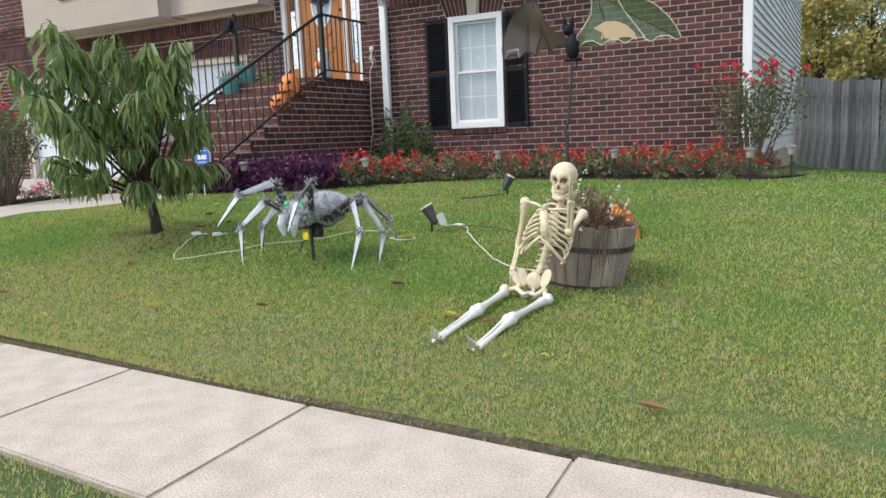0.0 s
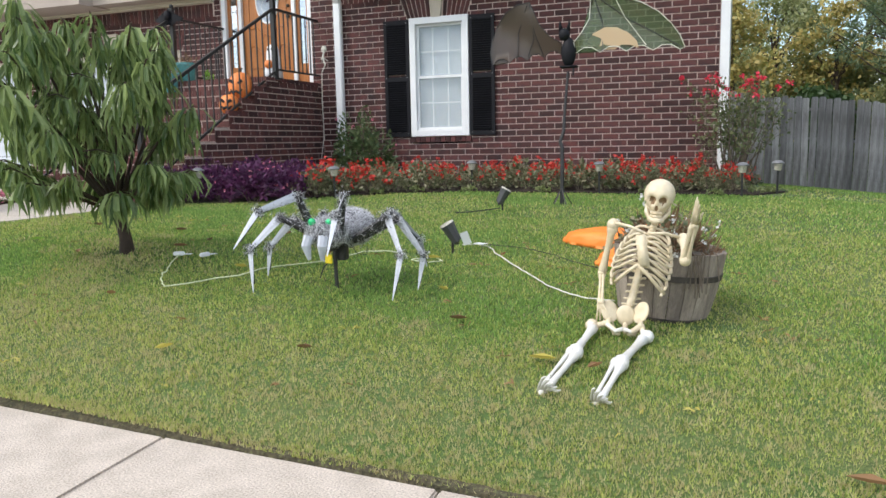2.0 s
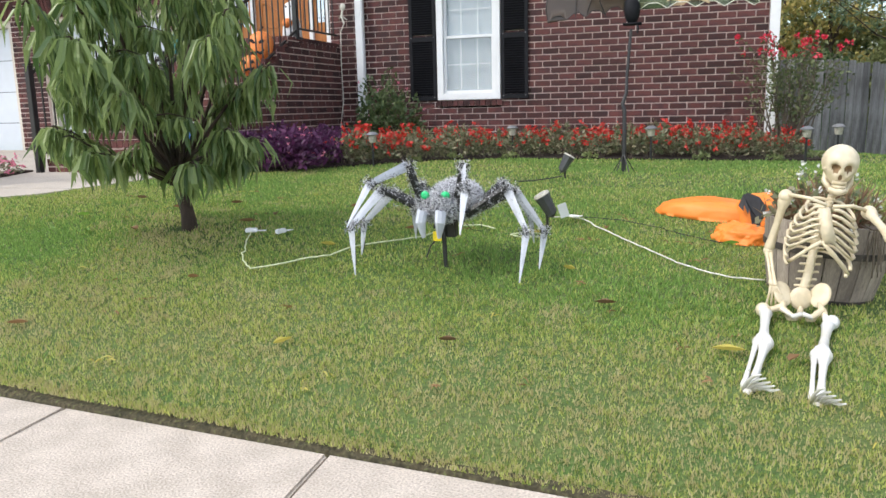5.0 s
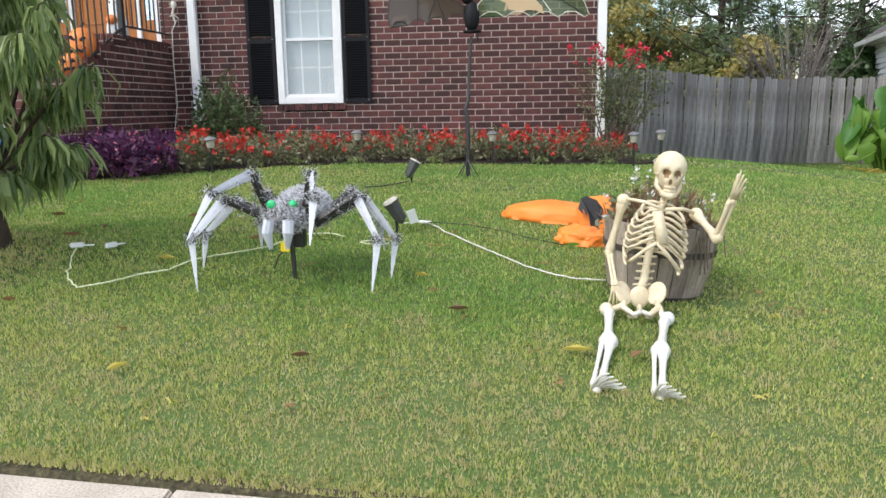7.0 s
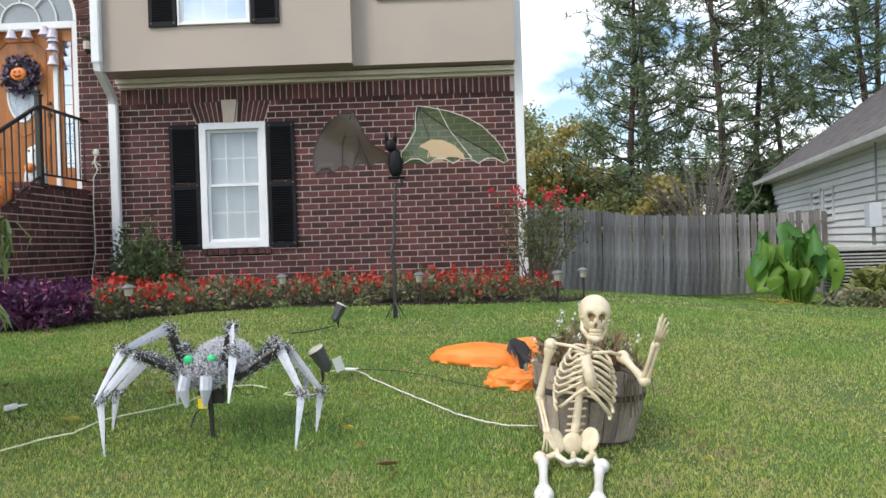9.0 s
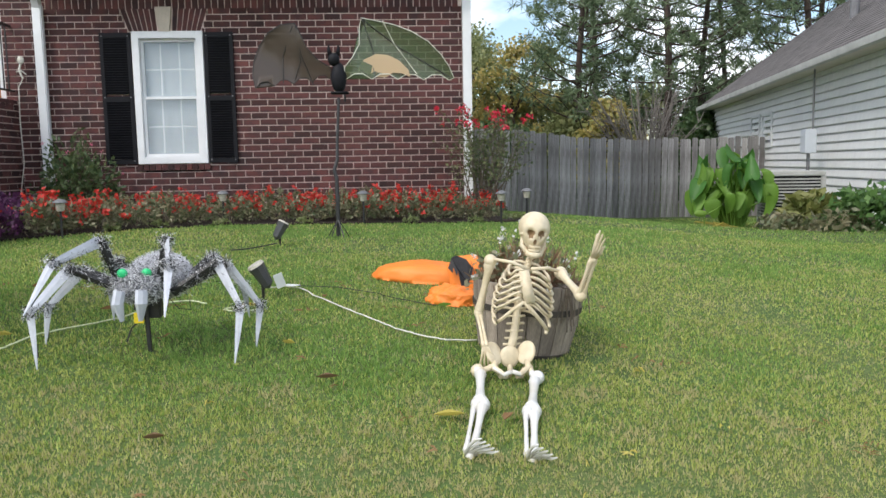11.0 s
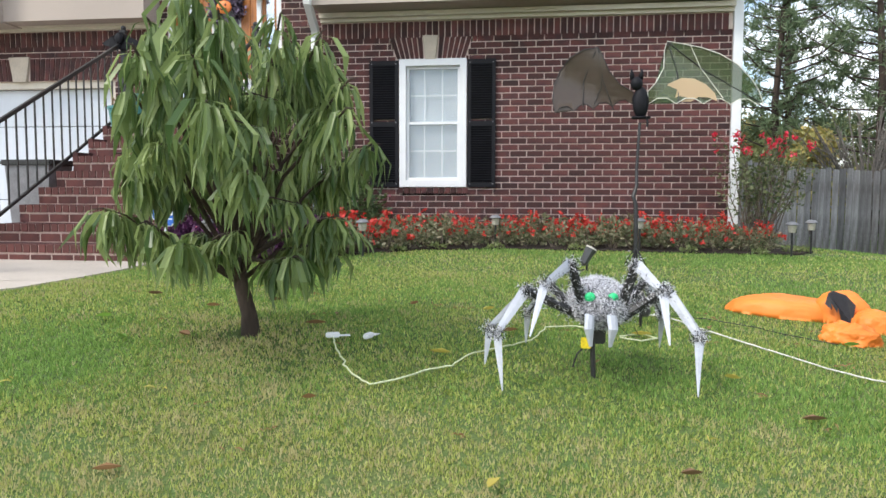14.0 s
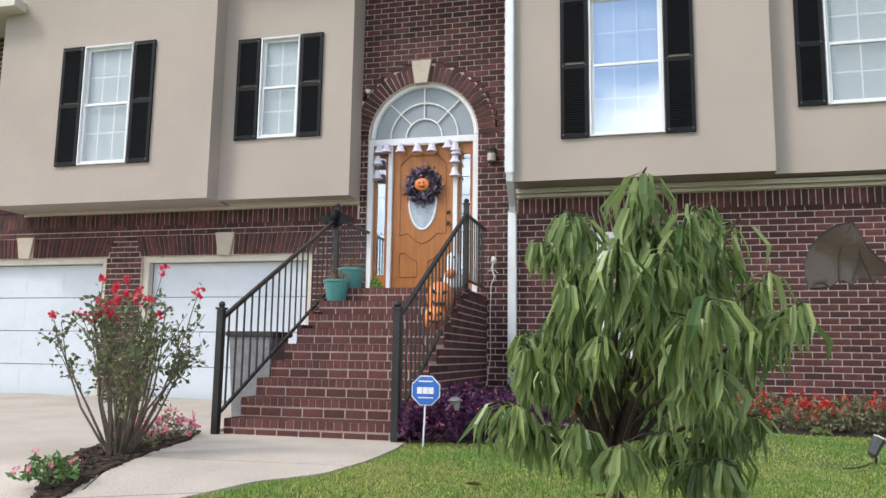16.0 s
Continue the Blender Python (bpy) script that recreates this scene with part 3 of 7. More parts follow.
for k in range(4):
    kb.faces.new((f0[k], f0[(k + 1) % 4], f1[(k + 1) % 4], f1[k]))
part("keystone", kb, M_STONE, wall_front, "cream cast-stone keystone")

# stucco storey
stucco = tagged(new("wall_upper"), "beige stucco upper storey with projecting bays", "wall", kind="structure")
for nm, x0, x1, y0, z0 in (("bay", -9.10, -5.55, -0.67, 3.25), ("bay", -5.55, -3.63, -0.40, 3.27), ("bay", -1.46, 1.57, -0.50, 3.33), ("bay", 1.57, HX1, -0.30, 3.34)):
    hole = {-9.10: (-7.63, -6.83, 3.79, 5.54), -5.55: (-4.98, -4.40, 4.10, 5.54), -1.46: (-0.50, 0.37, 3.845, 5.63), 1.57: (2.19, 2.95, 4.12, 5.60)}[x0]
    sb = bmesh.new()
    for a, b, c, d in ((x0, hole[0], z0, 7.0), (hole[1], x1, z0, 7.0), (hole[0], hole[1], z0, hole[2]), (hole[0], hole[1], hole[3], 7.0)):
        box(sb, a, b, y0, y0 + 0.15, c, d)
    for a, b, c, d in ((x0, x0 + 0.1, z0, 7.0), (x1 - 0.1, x1, z0, 7.0), (x0 + 0.1, x1 - 0.1, z0, z0 + 0.1)):
        box(sb, a, b, y0 + 0.15, 0.25, c, d)
    bmesh.ops.remove_doubles(sb, verts=sb.verts[:], dist=0.0005)
    part(nm, sb, M_STUCCO, stucco)
for x0, x1 in ((-9.0, -3.63), (-1.46, HX1)):
    fb = one_box(x0, x1, -0.05, 0.0, SOLD1 + 0.005, 3.262)
    box(fb, x0, x1, -0.13, 0.0, 3.262, 3.32 if x0 > -2 else 3.248 + 0.03)
    tagged(part("trim", fb, M_TRIM), "cream frieze board under the stucco bays", "trim", kind="structure")
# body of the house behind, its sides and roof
# added near-black sheet: its colour stands for the unlit rooms
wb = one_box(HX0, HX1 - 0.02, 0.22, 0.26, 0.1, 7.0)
tagged(part("room_dark_backing", wb, M_DARK), "near-black backing sheet for the unlit rooms behind the openings", "wall", kind="structure")
ws = tagged(new("wall_side"), "white vinyl clapboard side wall of the house", "wall", kind="structure")
sid = bmesh.new()
z = 0.62
while z < 6.9:
    vs = [sid.verts.new(p) for p in ((HX1 + 0.100, 0.1, z), (HX1 + 0.100, 9.6, z), (HX1 + 0.070, 9.6, z + 0.11), (HX1 + 0.070, 0.1, z + 0.11), (HX1 + 0.070, 0.1, z), (HX1 + 0.070, 9.6, z))]
    sid.faces.new(vs[:4])
    sid.faces.new((vs[0], vs[4], vs[5], vs[1]))
    z += 0.11
part("siding", sid, M_WHITE, ws)
part("foundation", one_box(HX1 - 0.1, HX1 + 0.066, 0.1, 9.6, -0.3, 0.62), M_STONE, ws, "tan foundation strip")
part("core", one_box(HX1 - 0.1, HX1 + 0.069, 0.22, 9.6, 0.62, 7.0), M_WHITE, ws)
tagged(part("corner_board", one_box(HX1 + 0.003, HX1 + 0.11, -0.035, 0.10, 0.55, 7.0, 0.004), M_WHITE), "white corner board on the brick corner", "trim", kind="structure")
bk = one_box(HX0, HX1, 9.5, 9.7, 0, 7.0)
tagged(part("wall_back", bk, M_STUCCO), "plain back wall of the house", "wall", kind="structure")
bk = one_box(HX0 - 0.2, HX0, 0.0, 9.7, 0, 7.0)
tagged(part("wall_left", bk, M_STUCCO), "plain far side wall of the house", "wall", kind="structure")
rf = bmesh.new()
for y0, z0, y1, z1 in ((-0.95, 6.9, 4.8, 9.6), (10.4, 6.9, 4.8, 9.6)):
    vs = [rf.verts.new(p) for p in ((HX0 - 0.5, y0, z0), (HX1 + 0.4, y0, z0), (HX1 + 0.4, y1, z1), (HX0 - 0.5, y1, z1))]
    rf.faces.new(vs)
bmesh.ops.solidify(rf, geom=rf.faces[:], thickness=0.12)
tagged(part("roof", rf, M_SHINGLE), "grey shingle roof of the house", "roof", kind="structure")
ev = one_box(HX0, -8.75, -0.85, 0.0, 6.18, 6.32)
box(ev, HX0, -8.68, -0.97, -0.85, 6.16, 6.34)
tagged(part("eave", ev, M_TRIM), "cream eave return over the brick end", "trim", kind="structure")


def shutter(x0, x1, z0, z1, y, group):
    """Louvred shutter with two panels, built at its place on the wall."""
    t = thing("shutter", "black louvred vinyl shutter beside a window", "shutter", ((x0 + x1) / 2, y, z0), group=group)
    w, h = x1 - x0, z1 - z0
    fr = bmesh.new()
    s = 0.045
    for a, b, c, d in ((-w / 2, -w / 2 + s, 0, h), (w / 2 - s, w / 2, 0, h), (-w / 2 + s, w / 2 - s, 0, 0.06), (-w / 2 + s, w / 2 - s, h - 0.06, h), (-w / 2 + s, w / 2 - s, h * 0.5 - 0.03, h * 0.5 + 0.03)):
        box(fr, a, b, -0.03, 0.0, c, d)
    part("frame", fr, M_SHUT, t)
    lv = bmesh.new()
    z = 0.065
    while z < h - 0.08:
        if abs(z - h * 0.5) > 0.045:
            box(lv, -w / 2 + s, w / 2 - s, -0.006, 0.006, 0, 0.034, 0, pose(0, -0.012, z, 28))
        z += 0.03
    part("louvres", lv, M_SHUT, t)
    for a in (-w / 2 + 0.03, w / 2 - 0.03):
        for c in (0.04, h * 0.5 + 0.02, h - 0.04):
            part("screw", one_box(a - 0.007, a + 0.007, -0.034, -0.029, c - 0.007, c + 0.007), M_GREYP, t)
    return t


def sash_window(name, x0, x1, z0, z1, y, cols, rows, blind, frame_w, deep, label, slats=False):
    """Double-hung window: casing, two sashes with glazing bars, panes, blind behind."""
    t = thing(name, label, "window", ((x0 + x1) / 2, y, z0), kind="structure")
    w, h = x1 - x0, z1 - z0
    fr = bmesh.new()
    for a, b, c, d in ((-w / 2, -w / 2 + frame_w, 0, h), (w / 2 - frame_w, w / 2, 0, h), (-w / 2 + frame_w, w / 2 - frame_w, 0, frame_w), (-w / 2 + frame_w, w / 2 - frame_w, h - frame_w, h)):
        box(fr, a, b, -0.035, deep, c, d, 0.004)
    part("window_frame", fr, M_WHITE, t)
    iw0, iw1 = -w / 2 + frame_w + 0.002, w / 2 - frame_w - 0.002
    iz0, iz1 = frame_w + 0.002, h - frame_w - 0.002
    zm = (iz0 + iz1) / 2
    for nm, a, b, yy in (("lower_sash", iz0, zm + 0.02, 0.012), ("upper_sash", zm - 0.012, iz1, 0.042)):
        sb = bmesh.new()
        s = 0.032
        for c0, c1, d0, d1 in ((iw0, iw0 + s, a, b), (iw1 - s, iw1, a, b), (iw0 + s, iw1 - s, a, a + s), (iw0 + s, iw1 - s, b - s, b)):
            box(sb, c0, c1, yy - 0.012, yy + 0.014, d0, d1)
        for k in range(1, cols):
            c = iw0 + (iw1 - iw0) * k / cols
            box(sb, c - 0.008, c + 0.008, yy + 0.010, yy + 0.014, a + s, b - s)
        for k in range(1, rows):
            c = a + (b - a) * k / rows
            box(sb, iw0 + s, iw1 - s, yy + 0.0095, yy + 0.0135, c - 0.008, c + 0.008)
        so = part(nm, sb, M_WHITE, t)
        pane = part("pane", one_box(iw0 + s, iw1 - s, yy - 0.001, yy + 0.001, a + s, b - s), M_PANE if not blind == "sky" else M_PANE2, so)
        pane.visible_shadow = False
    bb = bmesh.new()
    if slats:
        z = iz0
        while z < iz1:
            box(bb, iw0, iw1, 0.0, 0.003, 0, 0.045, 0, pose(0, 0.085, z, 12))
            z += 0.042
    else:
        box(bb, iw0, iw1, 0.085, 0.09, iz0, iz1)
    part("blind", bb, M_BLIND, t)
    return t


sash_window("window_1", WX0, WX1, WZ0, WZ1, 0.0, 3, 2, "blind", 0.085, 0.20, "white double-hung window with drawn pale blinds")
shutter(-0.84, WX0 - 0.012, 1.165, 2.735, -0.004, "shutters on the front")
shutter(WX1 + 0.012, 0.745, 1.165, 2.735, -0.004, "shutters on the front")
for k, (x0, x1, z0, z1, y, cols, bl, sl) in enumerate(((-7.63, -6.83, 3.79, 5.54, -0.67, 3, "blind", False), (-4.98, -4.40, 4.10, 5.54, -0.40, 2, "blind", False), (-0.50, 0.37, 3.845, 5.63, -0.50, 3, "sky", False), (2.19, 2.95, 4.12, 5.60, -0.30, 2, "blind", True))):
    sash_window(f"window_{k + 2}", x0, x1, z0, z1, y, cols, 2, bl, 0.022, 0.10, "white upstairs double-hung window with blinds", sl)
for x0, x1, z0, z1, y in ((-8.00, -7.645, 3.785, 5.545, -0.674), (-6.815, -6.475, 3.785, 5.545, -0.674), (-5.335, -4.995, 4.095, 5.545, -0.404), (-4.385, -4.06, 4.095, 5.545, -0.404), (-0.85, -0.515, 3.835, 5.63, -0.504), (0.385, 0.72, 3.835, 5.63, -0.504), (1.87, 2.175, 4.125, 5.60, -0.304), (2.965, 3.28, 4.125, 5.60, -0.304)):
    shutter(x0, x1, z0, z1, y, "shutters on the front")

# downspout
ds = thing("downspout", "white metal downspout running down the brick corner", "downspout")
part("upper_pipe", box(bmesh.new(), -1.53, -1.42, -0.60, -0.51, 3.42, 7.0, 0.012), M_WHITE, ds)
eb = bmesh.new()
tube(eb, [(-1.475, -0.555, 3.46), (-1.475, -0.53, 3.36), (-1.50, -0.15, 3.12), (-1.515, -0.065, 3.02)], 0.058, 4)
part("elbow", eb, M_WHITE, ds)
part("lower_pipe", box(bmesh.new(), -1.57, -1.46, -0.115, -0.035, 0.45, 3.06, 0.012), M_WHITE, ds)

# garage doors
for gi, (a, b) in enumerate(GAR):
    gd_ = thing(f"door_{gi + 2}", "white panelled garage door, closed", "garage door", ((a + b) / 2, 0.0, GZ0), kind="structure")
    w, h = b - a, GZ1 - GZ0
    for k in range(4):
        pb = one_box(-w / 2 + 0.10, w / 2 - 0.10, 0.165, 0.20, k * (h - 0.09) / 4 + 0.004, (k + 1) * (h - 0.09) / 4 - 0.004, 0.006)
        for c in range(4):
            cx = -w / 2 + 0.10 + (w - 0.2) * (c + 0.5) / 4
            box(pb, cx - 0.26, cx + 0.26, 0.1625, 0.166, (k + 0.2) * (h - 0.09) / 4, (k + 0.8) * (h - 0.09) / 4, 0.003)
        part("door_panel", pb, M_GARAGE, gd_)
    fb = bmesh.new()
    for c0, c1, d0, d1 in ((-w / 2, -w / 2 + 0.10, 0, h), (w / 2 - 0.10, w / 2, 0, h), (-w / 2 + 0.10, w / 2 - 0.10, h - 0.09, h)):
        box(fb, c0, c1, 0.05, 0.16, d0, d1, 0.004)
    part("door_frame", fb, M_TRIM, gd_)
    part("rubber_seal", one_box(-w / 2 + 0.1, w / 2 - 0.1, 0.16, 0.2, -0.012, 0.006), M_BLACKP, gd_)

# ---- entrance ----
door = thing("door_1", "orange oak front door with oval glass, sidelights and white fanlight", "front door", (DCX, 0.0, DZ0), kind="structure")
H = SPRING - DZ0
fb = bmesh.new()
for c0, c1, d0, d1 in ((-DR, -DR + 0.07, 0, H), (DR - 0.07, DR, 0, H), (-DR + 0.07, DR - 0.07, H - 0.09, H)):
    box(fb, c0, c1, 0.02, 0.19, d0, d1, 0.006)
part("door_frame", fb, M_WHITE, door)
for s in (-1, 1):
    part("mullion", one_box(s * 0.455 - 0.03, s * 0.455 + 0.03, 0.04, 0.18, 0, H - 0.09, 0.005), M_WHITE, door)
    sl = bmesh.new()
    x0, x1 = sorted((s * 0.487, s * (DR - 0.072)))
    for c0, c1, d0, d1 in ((x0, x0 + 0.045, 0, H - 0.09), (x1 - 0.045, x1, 0, H - 0.09), (x0 + 0.045, x1 - 0.045, 0, 0.30), (x0 + 0.045, x1 - 0.045, H - 0.24, H - 0.09)):
        box(sl, c0, c1, 0.08, 0.12, d0, d1)
    so = part("sidelight", sl, M_WOOD, door)
    pn = part("pane", one_box(x0 + 0.045, x1 - 0.045, 0.098, 0.102, 0.30, H - 0.24), M_PANE2, so)
    pn.visible_shadow = False
    lead = bmesh.new()
    for zz in np.linspace(0.36, H - 0.30, 7):
        box(lead, x0 + 0.045, x1 - 0.045, 0.092, 0.097, zz - 0.004, zz + 0.004)
    part("lead_strip", lead, M_GREYP, so)
leaf_w = 0.423
lf = part("door_leaf", one_box(-leaf_w, leaf_w, 0.085, 0.13, 0.01, H - 0.095, 0.004), M_WOOD, door)
pan = bmesh.new()
for s in (-1, 1):
    tube(pan, [(s * 0.07, 0.083, 0.27), (s * 0.32, 0.083, 0.27), (s * 0.32, 0.083, 0.58), (s * 0.24, 0.083, 0.60), (s * 0.15, 0.083, 0.52), (s * 0.07, 0.083, 0.48), (s * 0.07, 0.083, 0.27)], 0.011, 6)
tube(pan, [(-0.32, 0.083, 0.84), (-0.20, 0.083, 0.86), (-0.10, 0.083, 0.76), (0.0, 0.083, 0.72), (0.10, 0.083, 0.76), (0.20, 0.083, 0.86), (0.32, 0.083, 0.84), (0.32, 0.083, 1.80), (0.18, 0.083, 1.93), (-0.18, 0.083, 1.93), (-0.32, 0.083, 1.80), (-0.32, 0.083, 0.84)], 0.011, 6)
part("moulding", pan, M_WOOD, lf)
ov = bmesh.new()
pts = [(0.185 * math.cos(a), 0.080, 1.27 + 0.36 * math.sin(a)) for a in np.linspace(0, 2 * math.pi, 33)]
tube(ov, pts, 0.017, 6)
part("oval_frame", ov, M_WHITE, lf)
og = bmesh.new()
og.faces.new([og.verts.new((0.18 * math.cos(a), 0.079, 1.27 + 0.355 * math.sin(a))) for a in np.linspace(0, 2 * math.pi, 32, endpoint=False)])
part("oval_glass", og, mat("etched_glass", (0.42, 0.48, 0.55), (0.34, 0.40, 0.48), rough=0.15, scale=14, fine=50, bump=0.3), lf)
le = bmesh.new()
for s in (-1, 1):
    tube(le, [(0, 0.075, 0.95), (s * 0.10, 0.075, 1.15), (0, 0.075, 1.35), (s * 0.08, 0.075, 1.5), (0, 0.075, 1.6)], 0.004, 5)
part("lead_strip", le, M_WHITE, lf)
kn = bmesh.new()
ball(kn, (0.36, 0.05, 0.98), 0.03)
ball(kn, (0.36, 0.065, 1.13), 0.024)
part("door_knob", kn, M_BRONZE, lf)
fan = bmesh.new()
arc = lambda r, n=25: [(r * math.cos(a), 0.09, H + 0.02 + r * math.sin(a)) for a in np.linspace(0, math.pi, n)]
for r, rad in ((DR - 0.035, 0.042), (DR * 0.62, 0.012), (DR * 0.33, 0.012)):
    tube(fan, arc(r), rad, 6)
for a in (math.pi / 4, math.pi / 2, 3 * math.pi / 4):
    tube(fan, [(DR * 0.33 * math.cos(a), 0.09, H + 0.02 + DR * 0.33 * math.sin(a)), (DR * 0.95 * math.cos(a), 0.09, H + 0.02 + DR * 0.95 * math.sin(a))], 0.011, 6)
part("fanlight_bars", fan, M_WHITE, door)
fg = bmesh.new()
fg.faces.new([fg.verts.new((p[0] * 0.99, 0.11, p[2])) for p in arc(DR - 0.01, 33)])
part("fanlight_glass", fg, mat("frosted_glass", (0.30, 0.33, 0.35), (0.26, 0.29, 0.31), rough=0.08, scale=2, bump=0.0), door)

# ---- brick steps ----
SX0, SX1, SY0, NR = -3.43, -1.85, -3.62, 9
RISE, RUN = (DZ0 - 0.01 - 0.49) / 9, 0.275
stairs = tagged(new("brick_steps"), "red brick front steps with rowlock treads", "steps", kind="structure")
core, side = [], []
row_me = boxes_mesh([(0.006, 0.065, 0.0, RUN + 0.02, 0.008, 0.076)])
row_me.materials.append(M_STEP)
str_me = boxes_mesh([(0.007, 0.191, 0, 0.06, 0.008, 0.076)])
str_me.materials.append(M_STEP)
for k in range(NR):
    y0, z0 = SY0 + k * RUN, 0.49 + k * RISE
    y1 = 0.0
    core.append((SX0 + 0.004, SX1 - 0.004, y0 + 0.004, y1, z0 - (0.15 if k == 0 else 0), z0 + RISE - 0.004))
    for j in range(22):
        o = new("rowlock_brick", row_me)
        o.location = (SX0 + j * (SX1 - SX0) / 22, y0 - 0.007, z0 + RISE - 0.076)
        o.parent = stairs
    off = 0.0 if k % 2 else -0.1
    for j in range(9):
        xa, xb = SX0 + off + j * 0.198, SX0 + off + (j + 1) * 0.198
        if xa < SX0 - 0.02 or xb > SX1 + 0.03:
            side.append((max(SX0, xa) + 0.004, min(SX1, xb) - 0.004, y0, y0 + 0.06, z0 + 0.004, z0 + RISE - 0.084)) if min(SX1, xb) - max(SX0, xa) > 0.03 else None
            continue
        o = new("brick", str_me)
        o.location = (xa, y0, z0)
        o.parent = stairs
y = SY0 + (NR - 1) * RUN + RUN
j = 0
while y < -0.1:
    for q in range(7):
        side.append((SX0 + q * 0.226 + 0.005, SX0 + (q + 1) * 0.226 - 0.005, y + 0.005, y + 0.1, DZ0 - 0.07, DZ0 - 0.009))
    y += 0.105
link("mortar", boxes_mesh(core), M_STEPMORTAR, stairs)
z, i = 0.33, 0
while z < DZ0 - 0.05:
    yf = SY0 + max(0, math.floor((z + 0.03 - 0.49) / RISE)) * RUN
    off = 0.1 * (i % 2)
    y = yf - off
    while y < 0:
        a, b = max(y, yf), min(y + 0.2, -0.005)
        if b - a > 0.03:
            side.append((SX1 - 0.05, SX1 + random.uniform(-0.001, 0.003), a + 0.007, b - 0.007, z + 0.007, min(z + COURSE, DZ0 - 0.01) - 0.007))
            side.append((SX0 - random.uniform(-0.001, 0.003), SX0 + 0.05, a + 0.007, b - 0.007, z + 0.007, min(z + COURSE, DZ0 - 0.01) - 0.007))
        y += 0.2
    z, i = z + COURSE, i + 1
tagged(link("joined_bricks", boxes_mesh(side), M_BRICKS, stairs), kind="stuff")


def railing(x, top_y, label, back_to_wall):
    """Iron stair rail: two posts with finials, sloped rails and balusters."""
    t = thing("stair_railing", label, "railing", (x, 0, 0), group="stair railings")
    z_of = lambda y: 0.49 + (y - SY0) / RUN * RISE
    yb = SY0 - 0.06
    for y, zb, h in ((yb, 0.47, 1.10), (top_y, DZ0 - 0.03, 1.0)):
        pb = one_box(-0.03, 0.03, y - 0.03, y + 0.03, zb, zb + h, 0.004)
        box(pb, -0.038, 0.038, y - 0.038, y + 0.038, zb + h, zb + h + 0.02)
        ball(pb, (0, y, zb + h + 0.045), 0.03, 10, 8)
        box(pb, -0.06, 0.06, y - 0.06, y + 0.06, zb - 0.005, zb + 0.02)
        part("post", pb, M_IRON, t)
    zt0, zt1 = 0.47 + 1.02, DZ0 + 0.86
    zb0, zb1 = 0.47 + 0.20, DZ0 + 0.08
    for a, b, r in ((zt0, zt1, 0.024), (zb0, zb1, 0.018)):
        rl = bmesh.new()
        tube(rl, [(0, yb, a), (0, top_y, b)], r, 4)
        part("rail", rl, M_IRON, t)
    n = 19
    for k in range(1, n):
        f = k / n
        bb = bmesh.new()
        tube(bb, [(0, yb + (top_y - yb) * f, zb0 + (zb1 - zb0) * f), (0, yb + (top_y - yb) * f, zt0 + (zt1 - zt0) * f)], 0.0095, 4)
        part("baluster", bb, M_IRON, t)
    if back_to_wall:
        for h, rad in ((0.86, 0.022), (0.10, 0.016)):
            rb = bmesh.new()
            tube(rb, [(0, top_y, DZ0 + h), (0, -0.02, DZ0 + h)], rad, 4)
            part("landing_rail", rb, M_IRON, t)
        for f in np.linspace(0.12, 0.9, 9):
            bb = bmesh.new()
            y = top_y + (-0.02 - top_y) * f
            tube(bb, [(0, y, DZ0 + 0.10), (0, y, DZ0 + 0.86)], 0.0095, 4)
            part("baluster", bb, M_IRON, t)


railing(-3.47, -1.15, "black iron stair railing on the garage side of the steps", True)
railing(-1.88, -1.15, "black iron stair railing on the lawn side of the steps", True)

# ---- fence ----
fence = thing("fence", "weathered grey wooden privacy fence with dog-eared boards", "fence")
fx0, fx1, fy = 3.66, 11.0, 7.9
rail_b = bmesh.new()
fence_y = lambda x: fy + 0.10 * math.sin(x)
boards = []
x = fx0
shapes = []
for v in range(4):
    b_ = bmesh.new()
    w, t_, h, e = 0.129, 0.018, 1.83, 0.025
    prof = [(0, -0.06), (w, -0.06), (w, h - e), (w - e, h), (e, h), (0, h - e)]
    f0 = [b_.verts.new((px, 0, pz)) for px, pz in prof]
    f1 = [b_.verts.new((px + 0.003 * v, t_, pz)) for px, pz in prof]
    b_.faces.new(f0)
    b_.faces.new(f1[::-1])
    for k in range(6):
        b_.faces.new((f0[k], f0[(k + 1) % 6], f1[(k + 1) % 6], f1[k]))
    bmesh.ops.recalc_face_normals(b_, faces=b_.faces)
    me = bpy.data.meshes.new("board")
    b_.to_mesh(me)
    b_.free()
    me.materials.append(M_FENCE)
    shapes.append(me)
while x < fx1:
    o = new("board", random.choice(shapes))
    y = fence_y(x)
    o.matrix_world = pose(x, y + random.uniform(-0.012, 0.012), ground_z(x, y) + random.uniform(-0.03, 0.03), random.uniform(-0.6, 0.6), random.uniform(-0.7, 0.7), random.uniform(-2, 2))
    o.parent = fence
    x += 0.141
for h in (0.35, 1.0, 1.6):
    rb = bmesh.new()
    tube(rb, [(q, fence_y(q) + 0.06, ground_z(q, fy) + h) for q in np.linspace(fx0, fx1, 12)], 0.04, 4)
    part("fence_rail", rb, M_FENCE, fence)

